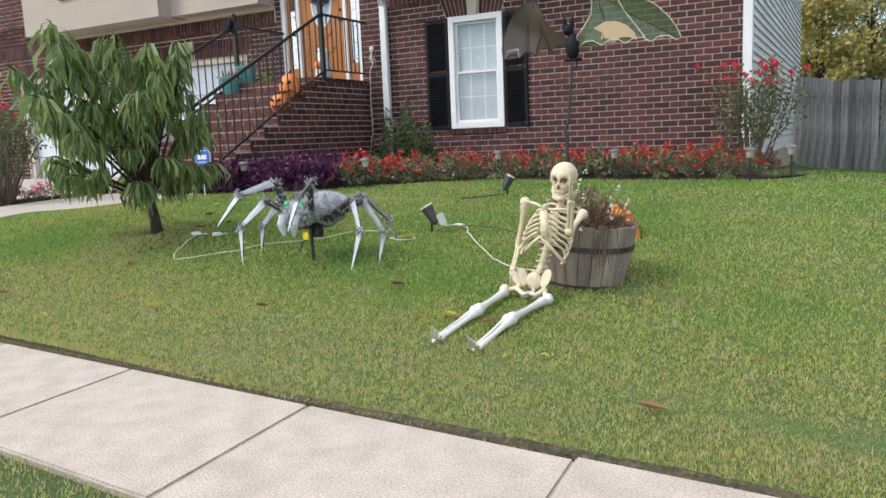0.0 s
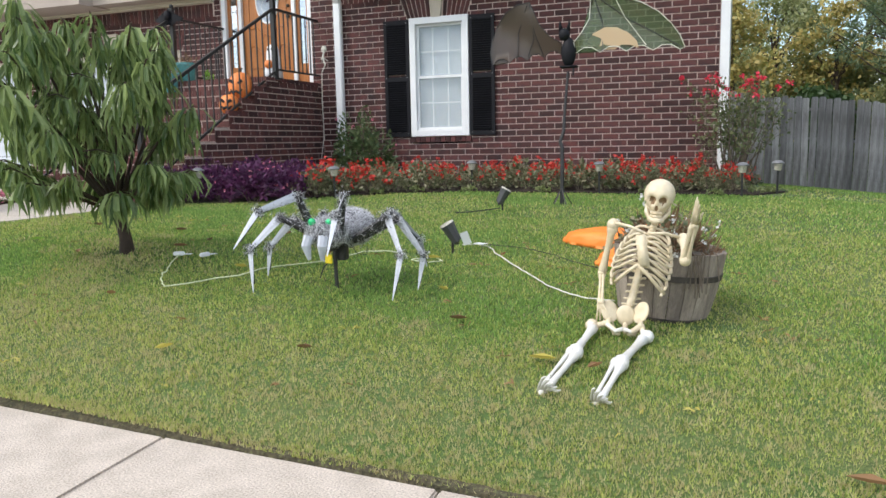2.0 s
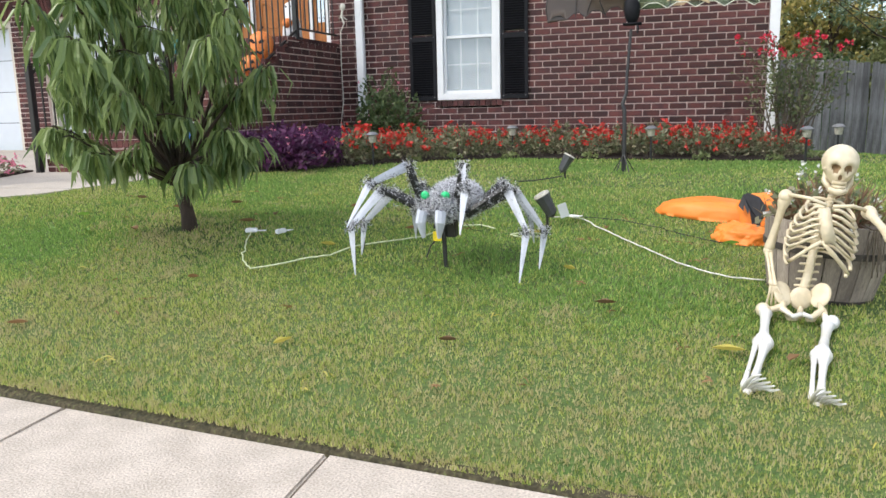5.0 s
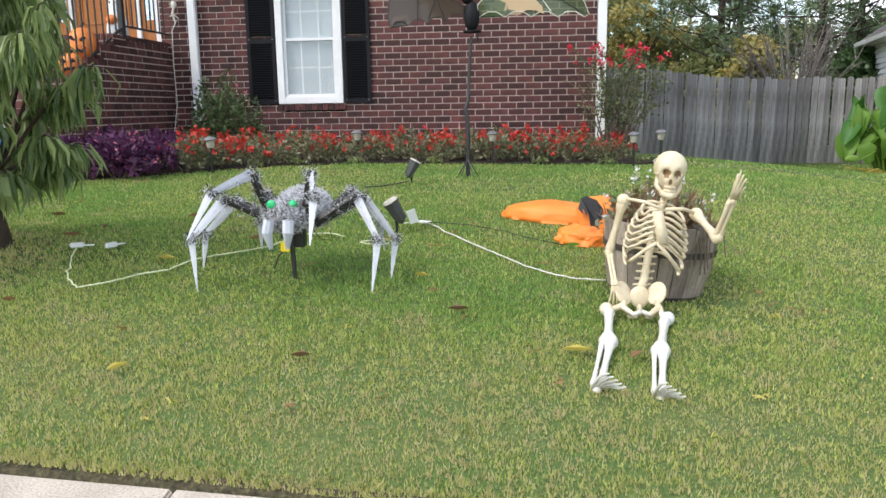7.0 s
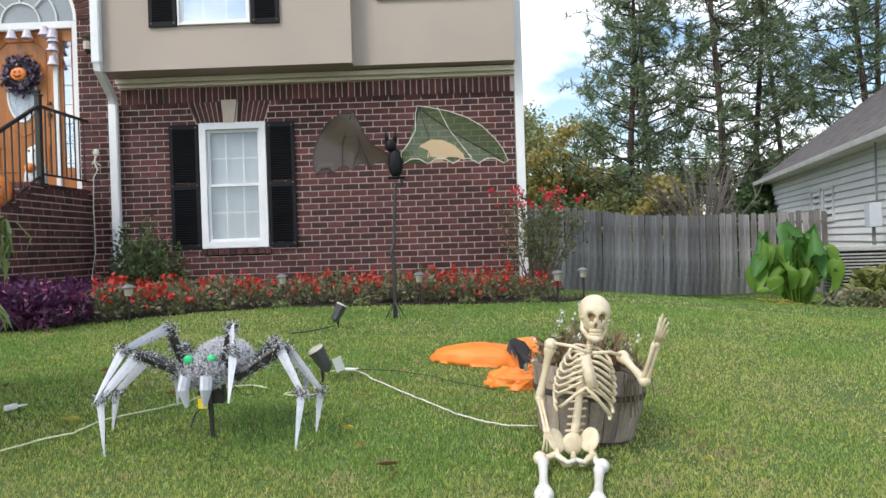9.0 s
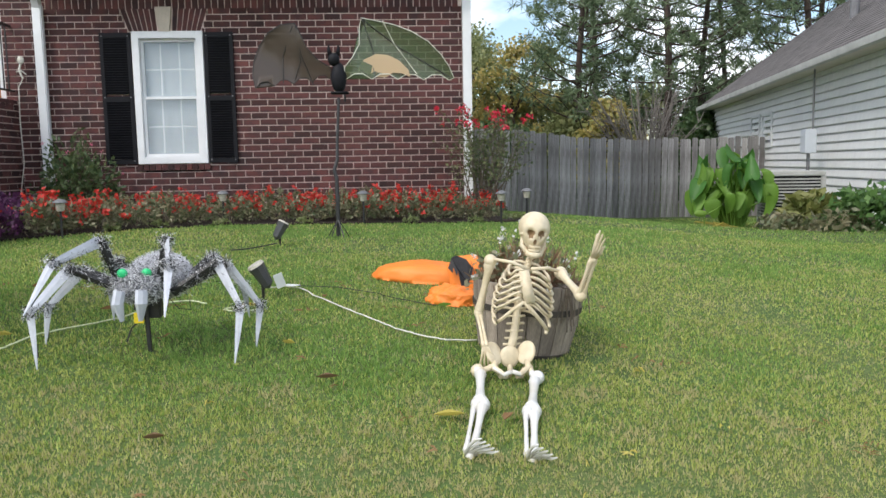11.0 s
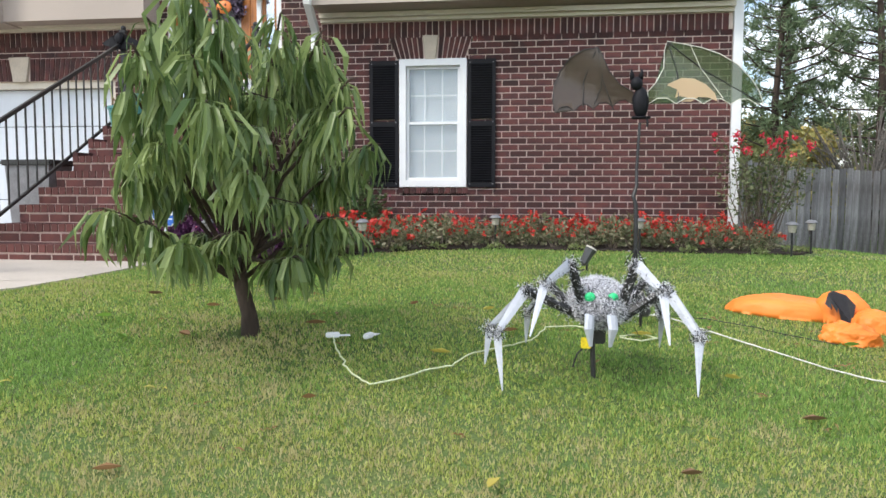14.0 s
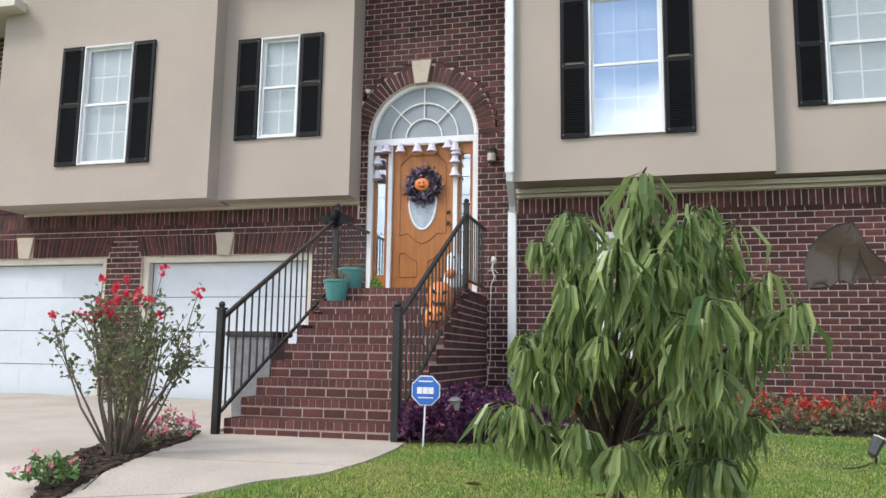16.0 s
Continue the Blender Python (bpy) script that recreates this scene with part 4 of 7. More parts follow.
# ---- neighbour's house ----
nb = thing("neighbour_house", "neighbour's house with white vinyl siding and grey shingle roof", "house", (9.15, 0.2, 0.0), rz=-12.0)
NL0, NL1, EAVE = -6.0, 14.2, 2.72
sid = bmesh.new()
z = 0.02
while z < EAVE:                                      # lapped boards, each with a deep groove under its lower edge
    prof = ((0.398, z), (0.352, z + 0.002), (0.352, z + 0.016), (0.372, z + 0.122), (0.398, z + 0.122))
    lo, hi = [sid.verts.new((px, NL0, pz)) for px, pz in prof], [sid.verts.new((px, NL1, pz)) for px, pz in prof]
    for k in range(4):
        sid.faces.new((lo[k], hi[k], hi[k + 1], lo[k + 1]))
    z += 0.15
part("siding", sid, M_VINYL, nb)
part("wall", one_box(0.402, 9.0, NL0, NL1, -0.5, EAVE), M_VINYL, nb)
ro = bmesh.new()
slope = math.tan(radians(36))
vs = [ro.verts.new(p) for p in ((-0.05, NL0 - 0.3, EAVE + 0.02), (-0.05, NL1 + 0.35, EAVE + 0.02), (4.7, NL1 + 0.35, EAVE + 4.75 * slope), (4.7, NL0 - 0.3, EAVE + 4.75 * slope), (9.4, NL1 + 0.35, EAVE), (9.4, NL0 - 0.3, EAVE))]
ro.faces.new(vs[:4])
ro.faces.new((vs[3], vs[2], vs[4], vs[5]))
bmesh.ops.solidify(ro, geom=ro.faces[:], thickness=0.05)
roof_ob = part("roof", ro, M_SHINGLE, nb, "grey shingle roof")
sh, k = [], 0
ang = math.atan(slope)
co, fa = [], []
for r in range(34):
    u0 = r * 0.145
    y = NL0 - 0.3 - (0.15 if r % 2 else 0)
    while y < NL1 + 0.3:
        i = len(co)
        for u, yy, lift in ((u0, y + 0.004, 0.014), (u0, y + 0.296, 0.014), (u0 + 0.16, y + 0.296, 0.004), (u0 + 0.16, y + 0.004, 0.004), (u0, y + 0.004, 0.0), (u0, y + 0.296, 0.0)):
            co.append((-0.06 + u * math.cos(ang) - lift * math.sin(ang), yy, EAVE + 0.025 + u * math.sin(ang) + lift * math.cos(ang)))
        fa += [(i, i + 3, i + 2, i + 1), (i, i + 1, i + 5, i + 4)]
        y += 0.30
me = bpy.data.meshes.new("shingles")
me.from_pydata(co, [], fa)
me.update()
tagged(link("shingles", me, M_SHINGLE, nb), kind="stuff")
gt = one_box(-0.15, -0.04, NL0 - 0.3, NL1 + 0.35, EAVE - 0.10, EAVE + 0.02, 0.01)
part("gutter", gt, M_ACGREY, nb, "grey metal gutter")
part("soffit", one_box(-0.05, 0.40, NL0, NL1 + 0.3, EAVE - 0.07, EAVE - 0.04), M_TRIM, nb)
gb = bmesh.new()
g0 = [gb.verts.new(p) for p in ((0.40, NL1 - 0.01, EAVE - 0.1), (9.0, NL1 - 0.01, EAVE - 0.1), (4.7, NL1 - 0.01, EAVE + 4.3 * slope))]
gb.faces.new(g0)
bmesh.ops.solidify(gb, geom=gb.faces[:], thickness=0.1)
part("gable", gb, M_VINYL, nb)
vp = bmesh.new()
tube(vp, [(1.6, 6.2, EAVE + 1.0), (1.6, 6.2, EAVE + 1.95)], 0.09, 12)
tube(vp, [(1.6, 6.2, EAVE + 1.95), (1.6, 6.2, EAVE + 2.05)], 0.12, 12)
part("vent_pipe", vp, M_GREYP, nb, "grey metal roof vent")
for y0 in (8.4, 7.3):
    nwf = bmesh.new()
    for a, b, c, d in ((y0, y0 + 0.07, 1.35, 2.15), (y0 + 0.83, y0 + 0.90, 1.35, 2.15), (y0 + 0.07, y0 + 0.83, 1.35, 1.42), (y0 + 0.07, y0 + 0.83, 2.08, 2.15)):
        box(nwf, 0.33, 0.402, a, b, c, d)
    nw = part("window", nwf, M_WHITE, nb)
    part("pane", one_box(0.365, 0.375, y0 + 0.07, y0 + 0.83, 1.42, 2.08), M_PANE2, nw)


# ---- plants ----
def rng_of(k):
    return np.random.default_rng(k)


def in_dome(r, n, rx, ry, rz, shell=0.5):
    """Points in the upper half of an ellipsoid, more of them near its skin."""
    v = r.normal(size=(n, 3))
    v /= np.linalg.norm(v, axis=1, keepdims=True)
    v[:, 2] = np.abs(v[:, 2])
    v *= (shell + (1 - shell) * r.random((n, 1))) ** 0.6
    lump = 1 + 0.18 * np.sin(v[:, :1] * 9 + v[:, 1:2] * 7)
    return v * lump * np.array([rx, ry, rz])


def plant(name, label, category, at, size, n_leaf, leaf, leaf_mat, seed, flowers=0, petal=None, fsize=0.03, stems=8, stem_mat=None, base=0.04, group="", droop=0.0, fz=0.55):
    r = rng_of(seed)
    t = thing(name, label, category, at, group=group)
    rx, ry, rz = size
    p = in_dome(r, n_leaf, rx, ry, rz)
    p[:, 2] += base
    nrm = p * np.array([1, 1, 0.6]) / max(rx, 0.01) + r.normal(size=(n_leaf, 3)) * 0.7
    nrm[:, 2] -= droop
    L = leaf * (0.6 + 0.8 * r.random(n_leaf))
    tagged(link("foliage", leaf_cloud(p, nrm, L, L * 0.48, r, 0.1), leaf_mat, t), kind="stuff")
    if stems:
        sb = bmesh.new()
        for k in range(stems):
            q = p[r.integers(n_leaf)]
            tube(sb, [(q[0] * 0.12, q[1] * 0.12, -0.02), (q[0] * 0.5, q[1] * 0.5, q[2] * 0.6), tuple(q)], [0.006, 0.004, 0.002], 4)
        tagged(part("stemwork", sb, stem_mat or M_TWIG, t), kind="stuff")
    if flowers:
        f = in_dome(r, flowers, rx * 1.02, ry * 1.02, rz * 1.08, 0.9)
        f = f[f[:, 2] > rz * fz * r.random(len(f))]
        f[:, 2] += base
        k = 7
        c = np.repeat(f, k, axis=0) + r.normal(size=(len(f) * k, 3)) * fsize * 0.45
        nr = r.normal(size=(len(c), 3)) + np.array([0, 0, 0.6])
        S = fsize * (0.7 + 0.6 * r.random(len(c)))
        tagged(link("flower_cover", leaf_cloud(c, nr, S, S * 0.8, r, 0.15), petal, t), kind="stuff")
    return t


reds = [plant("bedding_plant", "low bedding plant with red flowers in the front bed", "flowers", (0, 0, -50), (0.20, 0.19, 0.25), 340, 0.048, L_BED, 10 + k, 5 + 8 * k, L_RED, 0.037, 8, group="red bedding plants", fz=0.5) for k in range(4)]
r = rng_of(5)
first = {}
spots = []
for row in range(3):
    x = -0.55 + 0.12 * row
    while x < 3.9:
        yf = float(np.interp(x, [p[0] for p in bed_front], [p[1] for p in bed_front]))
        y = yf + 0.20 + row * 0.36 + r.uniform(-0.06, 0.06)
        if y < -0.12:
            spots.append((x, y))
        x += r.uniform(0.23, 0.34)
for x, y in ((-0.62, -2.45), (-0.75, -1.9), (-0.45, -2.1), (-0.6, -1.5), (-0.9, -1.6)):
    spots.append((x, y))
for x, y in spots:
    k = int(r.integers(4))
    m = pose(x, y, ground_z(x, y) + 0.012, 0, 0, r.uniform(0, 360)) @ Matrix.Diagonal((*[r.uniform(0.8, 1.2)] * 3, 1))
    if k not in first:
        first[k] = 1
        reds[k].matrix_world = m
    else:
        o = copy_thing(reds[k], m)
        o.matrix_world = m
pur = [plant("purple_plant", "dark purple trailing foliage plant in the front bed", "plant", (0, 0, -50), (0.26, 0.25, 0.30), 620, 0.055, L_PURPLE, 30 + k, 12, L_PINK, 0.014, 6, group="purple bed plants") for k in range(2)]
for i, (x, y) in enumerate(((-1.65, -3.35), (-1.28, -3.22), (-1.00, -2.98), (-1.62, -2.95), (-1.30, -2.80), (-1.66, -2.50), (-1.62, -2.05), (-1.62, -3.62), (-0.92, -3.20), (-0.86, -2.72), (-1.12, -2.46), (-0.98, -2.16), (-1.34, -2.28), (-1.32, -1.80), (-1.30, -1.40), (-1.05, -1.85))):
    m = pose(x, y, ground_z(x, y) + 0.01, 0, 0, 77 * i) @ Matrix.Diagonal((*[r.uniform(0.95, 1.25)] * 3, 1))
    if i < 2:
        pur[i].matrix_world = m
    else:
        copy_thing(pur[i % 2], m).matrix_world = m
lim = plant("lime_plant", "small lime-green leafy plant at the bed's edge", "plant", (0, 0, -50), (0.10, 0.10, 0.07), 60, 0.05, leafy("pale_leaf", (0.13, 0.18, 0.06), (0.30, 0.33, 0.14)), 41, stems=0, base=0.0, group="lime edging plants")
for i, (x, y) in enumerate(((0.25, -1.62), (3.55, -1.40), (3.95, -1.05), (2.85, -1.36), (0.85, -1.46), (4.10, -0.9), (-0.1, -1.95), (1.7, -1.4))):
    m = pose(x, y, ground_z(x, y) + 0.015, 0, 0, 50 * i)
    if i == 0:
        lim.matrix_world = m
    else:
        copy_thing(lim, m)
plant("shrub", "dense dark green shrub against the brick wall", "shrub", (-1.02, -0.50, 0.47), (0.50, 0.40, 0.92), 2400, 0.065, L_WALLSHRUB, 51, 16, L_PINK, 0.02, 18, base=0.05)
plant("pink_flowers", "low pink flowers in the island bed", "flowers", (-3.66, -4.15, 0.52), (0.20, 0.42, 0.20), 420, 0.04, L_BED, 53, 70, L_PINK, 0.03, 8, base=0.0, group="island bed flowers")
plant("pink_flowers", "low pink flowers in the island bed", "flowers", (-3.52, -4.72, 0.53), (0.17, 0.25, 0.14), 260, 0.04, L_BED, 54, 30, L_PINK, 0.03, 8, base=0.0, group="island bed flowers")
plant("green_clump", "small green clump with pink buds in the mulch", "plant", (-3.17, -5.92, 0.50), (0.17, 0.16, 0.14), 300, 0.045, L_HOSTA, 55, 7, L_PINK, 0.025, 4, base=0.0)


def rose(name, label, at, height, width, canes, seed, n_fl, leaves):
    """Open rose bush: bare arching canes, thin leaf cover and red blooms at the tips."""
    r = rng_of(seed)
    t = thing(name, label, "rose bush", at)
    sb = bmesh.new()
    pts, tips = [], []
    for k in range(canes):
        a, w = r.uniform(0, 6.28), width * (0.25 + 0.75 * r.random())
        h = height * (0.62 + 0.38 * r.random())
        p0 = Vector((0.06 * math.cos(a), 0.06 * math.sin(a), -0.03))
        p3 = Vector((w * math.cos(a), w * math.sin(a) * 0.75, h))
        p1 = Vector((p3.x * 0.55, p3.y * 0.55, h * 0.36)) + Vector(r.normal(size=3) * 0.03)
        p2 = Vector((p3.x * 0.85, p3.y * 0.85, h * 0.70)) + Vector(r.normal(size=3) * 0.03)
        tube(sb, [p0, p1, p2, p3], [0.011, 0.008, 0.005, 0.003], 5)
        for s in range(4):
            b = p1.lerp(p2, r.random()) if s < 2 else p2.lerp(p3, r.random())
            e = b + Vector((p3.x * 0.28, p3.y * 0.28, 0.16)) * r.uniform(0.6, 1.3) + Vector(r.normal(size=3) * 0.07)
            tube(sb, [b, b.lerp(e, 0.5) + Vector((0, 0, 0.02)), e], [0.004, 0.003, 0.002], 4)
            tips.append(e)
            pts += [tuple(b.lerp(e, r.uniform(0.2, 1.1))) for _ in range(leaves)]
        tips.append(p3)
        pts += [tuple(p2.lerp(p3, r.uniform(0, 1.1))) for _ in range(leaves)]
    tagged(part("canework", sb, M_TWIG, t), kind="stuff")
    p = np.array(pts) + r.normal(size=(len(pts), 3)) * 0.035
    L = 0.042 * (0.6 + 0.8 * r.random(len(p)))
    link("foliage", leaf_cloud(p, r.normal(size=p.shape), L, L * 0.6, r, 0.1), L_ROSELEAF, t)
    order = sorted(range(len(tips)), key=lambda i: -tips[i].z - 0.25 * r.random())
    f = np.array([tuple(tips[i]) for i in order[:n_fl]])
    c = np.repeat(f, 14, axis=0) + r.normal(size=(len(f) * 14, 3)) * 0.017
    S = np.full(len(c), 0.036)
    tagged(link("bloom_cover", leaf_cloud(c, r.normal(size=c.shape), S, S * 0.9, r, 0.3), L_ROSE, t), kind="stuff")
    return t


rose("rose_bush", "tall open rose bush with red blooms beside the walk", (-3.40, -5.02, 0.52), 1.08, 0.62, 40, 61, 22, 9)
rose("rose_bush", "red rose bush at the corner of the brick house", (3.70, -0.62, ground_z(3.7, -0.62)), 1.22, 0.50, 34, 62, 30, 12)

# ---- weeping tree on the lawn ----
TX, TY = -0.10, -5.90
TZ = ground_z(TX, TY)
tree = thing("peach_tree", "small tree with long drooping green leaves on a slender brown trunk", "tree", (TX, TY, TZ))
r = rng_of(71)
tb = bmesh.new()
tube(tb, [(0.03, 0.0, -0.05), (0.02, 0.0, 0.10), (-0.02, 0.0, 0.25), (-0.03, 0.01, 0.42)], [0.055, 0.040, 0.036, 0.034], 10)
part("trunk", tb, M_BARK, tree, smooth=True)
limbs, shoots = bmesh.new(), []
for k in range(46):
    a = 2.39996 * k + r.uniform(-0.35, 0.35)
    if k < 9:                                  # low side limbs
        reach, top = r.uniform(0.62, 1.0), r.uniform(0.42, 0.66)
    elif k < 26:
        reach, top = r.uniform(0.62, 1.0), r.uniform(0.78, 1.22)
    elif k < 38:
        reach, top = r.uniform(0.30, 0.85), r.uniform(1.22, 1.58)
    else:                                      # inner shoots
        reach, top = r.uniform(0.10, 0.45), r.uniform(0.60, 1.10)
    lean = min(1.0, top)
    e = Vector((0.60 * reach * math.cos(a) + 0.15 * lean, 0.82 * reach * math.sin(a) - 0.38 * lean, top))
    s = Vector((-0.03, 0.01, r.uniform(0.25, 0.42)))
    m1 = s.lerp(e, 0.5) + Vector((0, 0, 0.06 if k > 8 else 0.03)) + Vector(r.normal(size=3) * 0.03)
    drop = e + (e - m1).normalized() * 0.05 + Vector((0, 0, -0.03))
    tube(limbs, [s, m1, e, drop], [0.014, 0.009, 0.005, 0.002], 6)
    shoots.append((m1, e, r.uniform(0.85, 1.2) if k < 38 else 0.8))
    if k % 2 == 0 and k < 38:
        b = m1.lerp(e, r.uniform(0.2, 0.6))
        e2 = b + Vector((0.24 * math.cos(a + 1.2), 0.24 * math.sin(a + 1.2), r.uniform(-0.04, 0.12)))
        tube(limbs, [b, b.lerp(e2, 0.5) + Vector((0, 0, 0.02)), e2], [0.006, 0.004, 0.002], 5)
        shoots.append((b, e2, 0.85))
tagged(part("branchwork", limbs, M_BARK, tree), kind="stuff")
co, fa = [], []
for m1, e, sc in shoots:
    back = (m1 - e)
    back = back.normalized() * min(0.30, back.length * 0.8)
    for j in range(int(58 * sc)):
        u = r.random() ** 1.2                   # thickest at the tip of the shoot
        p0 = e + back * u + Vector(r.normal(size=3) * 0.008)
        a = r.uniform(0, 6.283)
        L = r.uniform(0.12, 0.235) * sc
        W = L * r.uniform(0.055, 0.080)
        out = Vector((math.cos(a), math.sin(a), 0))
        flare = r.uniform(0.10, 0.64)
        side = Vector((-math.sin(a), math.cos(a), 0))
        side.rotate(Euler((0, 0, r.uniform(-1.0, 1.0))))
        drop = L * (1.0 - 0.30 * flare)
        mid = [p0, p0 + out * L * flare * 0.55 + Vector((0, 0, -drop * 0.08)), p0 + out * L * flare + Vector((0, 0, -drop * 0.50)), p0 + out * L * flare * r.uniform(0.7, 1.4) + side * L * r.uniform(-0.2, 0.2) + Vector((0, 0, -drop))]
        keel = out * (W * 0.55)
        i = len(co)
        co += [tuple(v) for v in mid] + [tuple(v) for v in (mid[1] + side * W * 0.8 + keel, mid[2] + side * W + keel, mid[1] - side * W * 0.8 + keel, mid[2] - side * W + keel)]
        fa += [(i, i + 4, i + 1), (i + 1, i + 4, i + 5, i + 2), (i + 2, i + 5, i + 3), (i, i + 1, i + 6), (i + 1, i + 2, i + 7, i + 6), (i + 2, i + 3, i + 7)]
me = bpy.data.meshes.new("crown")
me.from_pydata(co, [], fa)
me.update()
link("crown", me, L_TREE, tree)


# ---- background trees ----
def woodland(name, label, at, h, width, clumps, leaves, leaf_mat, seed, group, lsize=0.22, low=0.12):
    r = rng_of(seed)
    t = thing(name, label, "tree", at, group=group)
    tb = bmesh.new()
    tube(tb, [(0, 0, -0.4), (0.1, 0, h * 0.4), (0.0, 0.1, h * 0.85)], [0.16, 0.11, 0.04], 7)
    pts = []
    for k in range(clumps):
        a, f = r.uniform(0, 6.28), low + (1 - low) * r.random()
        rad = width * math.sin(math.pi * min(0.95, 0.15 + 0.8 * f)) * math.sqrt(r.random())
        c = np.array([rad * math.cos(a), rad * math.sin(a), h * f])
        if k % 3 == 0:
            tube(tb, [(0, 0, h * f * 0.7), (c[0] * 0.6, c[1] * 0.6, c[2] * 0.92), tuple(c)], [0.05, 0.03, 0.01], 5)
        pts.append(c + r.normal(size=(leaves, 3)) * np.array([0.34, 0.34, 0.26]) * width * 0.42)
    part("trunk", tb, M_BARK, t)
    p = np.concatenate(pts)
    L = lsize * (0.6 + 0.8 * r.random(len(p)))
    link("crown", leaf_cloud(p, r.normal(size=p.shape), L, L * 0.75, r, 0.1), leaf_mat, t)
    return t


def pine(at, h, seed, spread):
    r = rng_of(seed)
    t = thing("pine_tree", "tall dark green pine behind the fence", "tree", at, group="pines behind the fence")
    tb = bmesh.new()
    bow = r.normal(size=2) * 0.25
    tube(tb, [(0, 0, -0.4), (bow[0], bow[1], h * 0.35), (bow[1] * 0.5, -bow[0], h * 0.7), (0.0, 0.0, h)], [0.15, 0.12, 0.08, 0.02], 8)
    cl = []
    for k in range(64):
        f = 0.16 + 0.84 * (k / 64)
        a = 2.4 * k + r.uniform(-0.5, 0.5)
        R = spread * 1.35 * (1.05 - f * 0.62) * r.uniform(0.35, 1.2)
        z = h * f
        e = Vector((R * math.cos(a), R * math.sin(a), z + R * r.uniform(0.15, 0.65)))
        b = Vector((0, 0, z))
        m1 = b.lerp(e, 0.5) - Vector((0, 0, 0.10 * R))
        tube(tb, [b, m1, e], [0.040, 0.025, 0.008], 5)
        for s in range(6):                             # side shoots carrying the needle tufts
            q = (m1.lerp(e, r.random()) if s else e)
            tw = q + Vector(r.normal(size=3) * np.array([0.45, 0.45, 0.25])) * (0.6 + 0.15 * spread)
            tube(tb, [q, tw], [0.012, 0.004], 3)
            for u in (0.5, 1.0):
                cl.append(np.array(q.lerp(tw, u)) + r.normal(size=3) * 0.06)
    part("trunk", tb, M_BARK, t)
    cl = np.array(cl)
    k = 15
    d = r.normal(size=(len(cl) * k, 3)) + np.array([0, 0, 0.25])
    d /= np.linalg.norm(d, axis=1, keepdims=True)
    c = np.repeat(cl, k, axis=0) + d * 0.15
    L = 0.34 * (0.7 + 0.5 * r.random(len(c)))
    link("crown", leaf_cloud(c, d, L, L * 0.13, r), L_PINE, t)
    return t


for i, (x, y, h, s) in enumerate(((9.6, 19.0, 12.5, 2.5), (12.2, 17.5, 14.5, 2.8), (14.6, 20.5, 14.0, 2.8), (16.6, 17.0, 13.5, 2.7), (19.5, 21.0, 15.0, 3.0), (23.0, 19.5, 14.0, 3.0), (11.0, 24.0, 12.0, 2.6), (17.5, 26.0, 15.0, 3.0))):
    pine((x, y, -0.2), h, 100 + i, s)
for i, (x, y, h, w) in enumerate(((3.6, 21.0, 6.2, 1.9), (5.2, 24.0, 7.0, 2.2), (7.2, 22.0, 6.0, 2.0), (8.6, 25.0, 6.8, 2.2), (2.0, 24.0, 6.6, 2.2), (6.2, 28.0, 7.6, 2.6), (9.8, 16.5, 3.2, 1.2))):
    woodland("autumn_tree", "woodland tree turning yellow and brown behind the fence", (x, y, -0.2), h, w, 40, 170, (L_AUTUMN, L_WOOD, L_AUTUMN, L_WOOD, L_WOOD, L_WOOD, L_AUTUMN)[i], 200 + i, "woodland behind the fence", 0.15)
for i, (x, y, h, w) in enumerate(((12.5, 14.5, 2.6, 1.6), (16.0, 15.5, 3.2, 2.0), (9.0, 19.5, 2.8, 1.8), (6.5, 19.5, 2.6, 1.5), (12.0, 30.0, 4.6, 3.0), (15.5, 31.0, 5.0, 3.2), (20.0, 31.0, 5.5, 3.4), (9.0, 32.0, 4.8, 3.2), (4.5, 33.0, 5.5, 3.2), (0.5, 31.0, 6.5, 3.2), (25.0, 28.0, 6.0, 3.4))):
    woodland("woodland_tree", "green woodland understorey behind the fence", (x, y, -0.2), h, w, 46, 190, L_WOOD if i % 3 else L_SHRUB, 230 + i, "woodland behind the fence", 0.18, 0.05)
bs = thing("bare_shrub", "grey leafless branching shrub behind the fence", "shrub", (9.2, 10.6, ground_z(9.2, 10.6)))
r = rng_of(300)
bb = bmesh.new()
for k in range(46):
    a = r.uniform(0, 6.28)
    e = Vector((1.7 * r.uniform(0.3, 1) * math.cos(a), 0.9 * math.sin(a) * r.random(), r.uniform(1.9, 3.5)))
    m1 = e * 0.5 + Vector((-e.x * 0.15, 0, 0.1))
    tube(bb, [(0, 0, 0), m1, e], [0.045, 0.026, 0.008], 5)
    for s in range(7):
        b = m1.lerp(e, r.random())
        tube(bb, [b, b + Vector((e.x * 0.2, e.y * 0.2, 0.3)) + Vector(r.normal(size=3) * 0.2)], [0.012, 0.005], 4)
tagged(part("branchwork", bb, mat("pale_dead_wood", (0.22, 0.195, 0.17), (0.14, 0.125, 0.11), rough=0.9, scale=12, fine=60, bump=0.2), bs), kind="stuff")

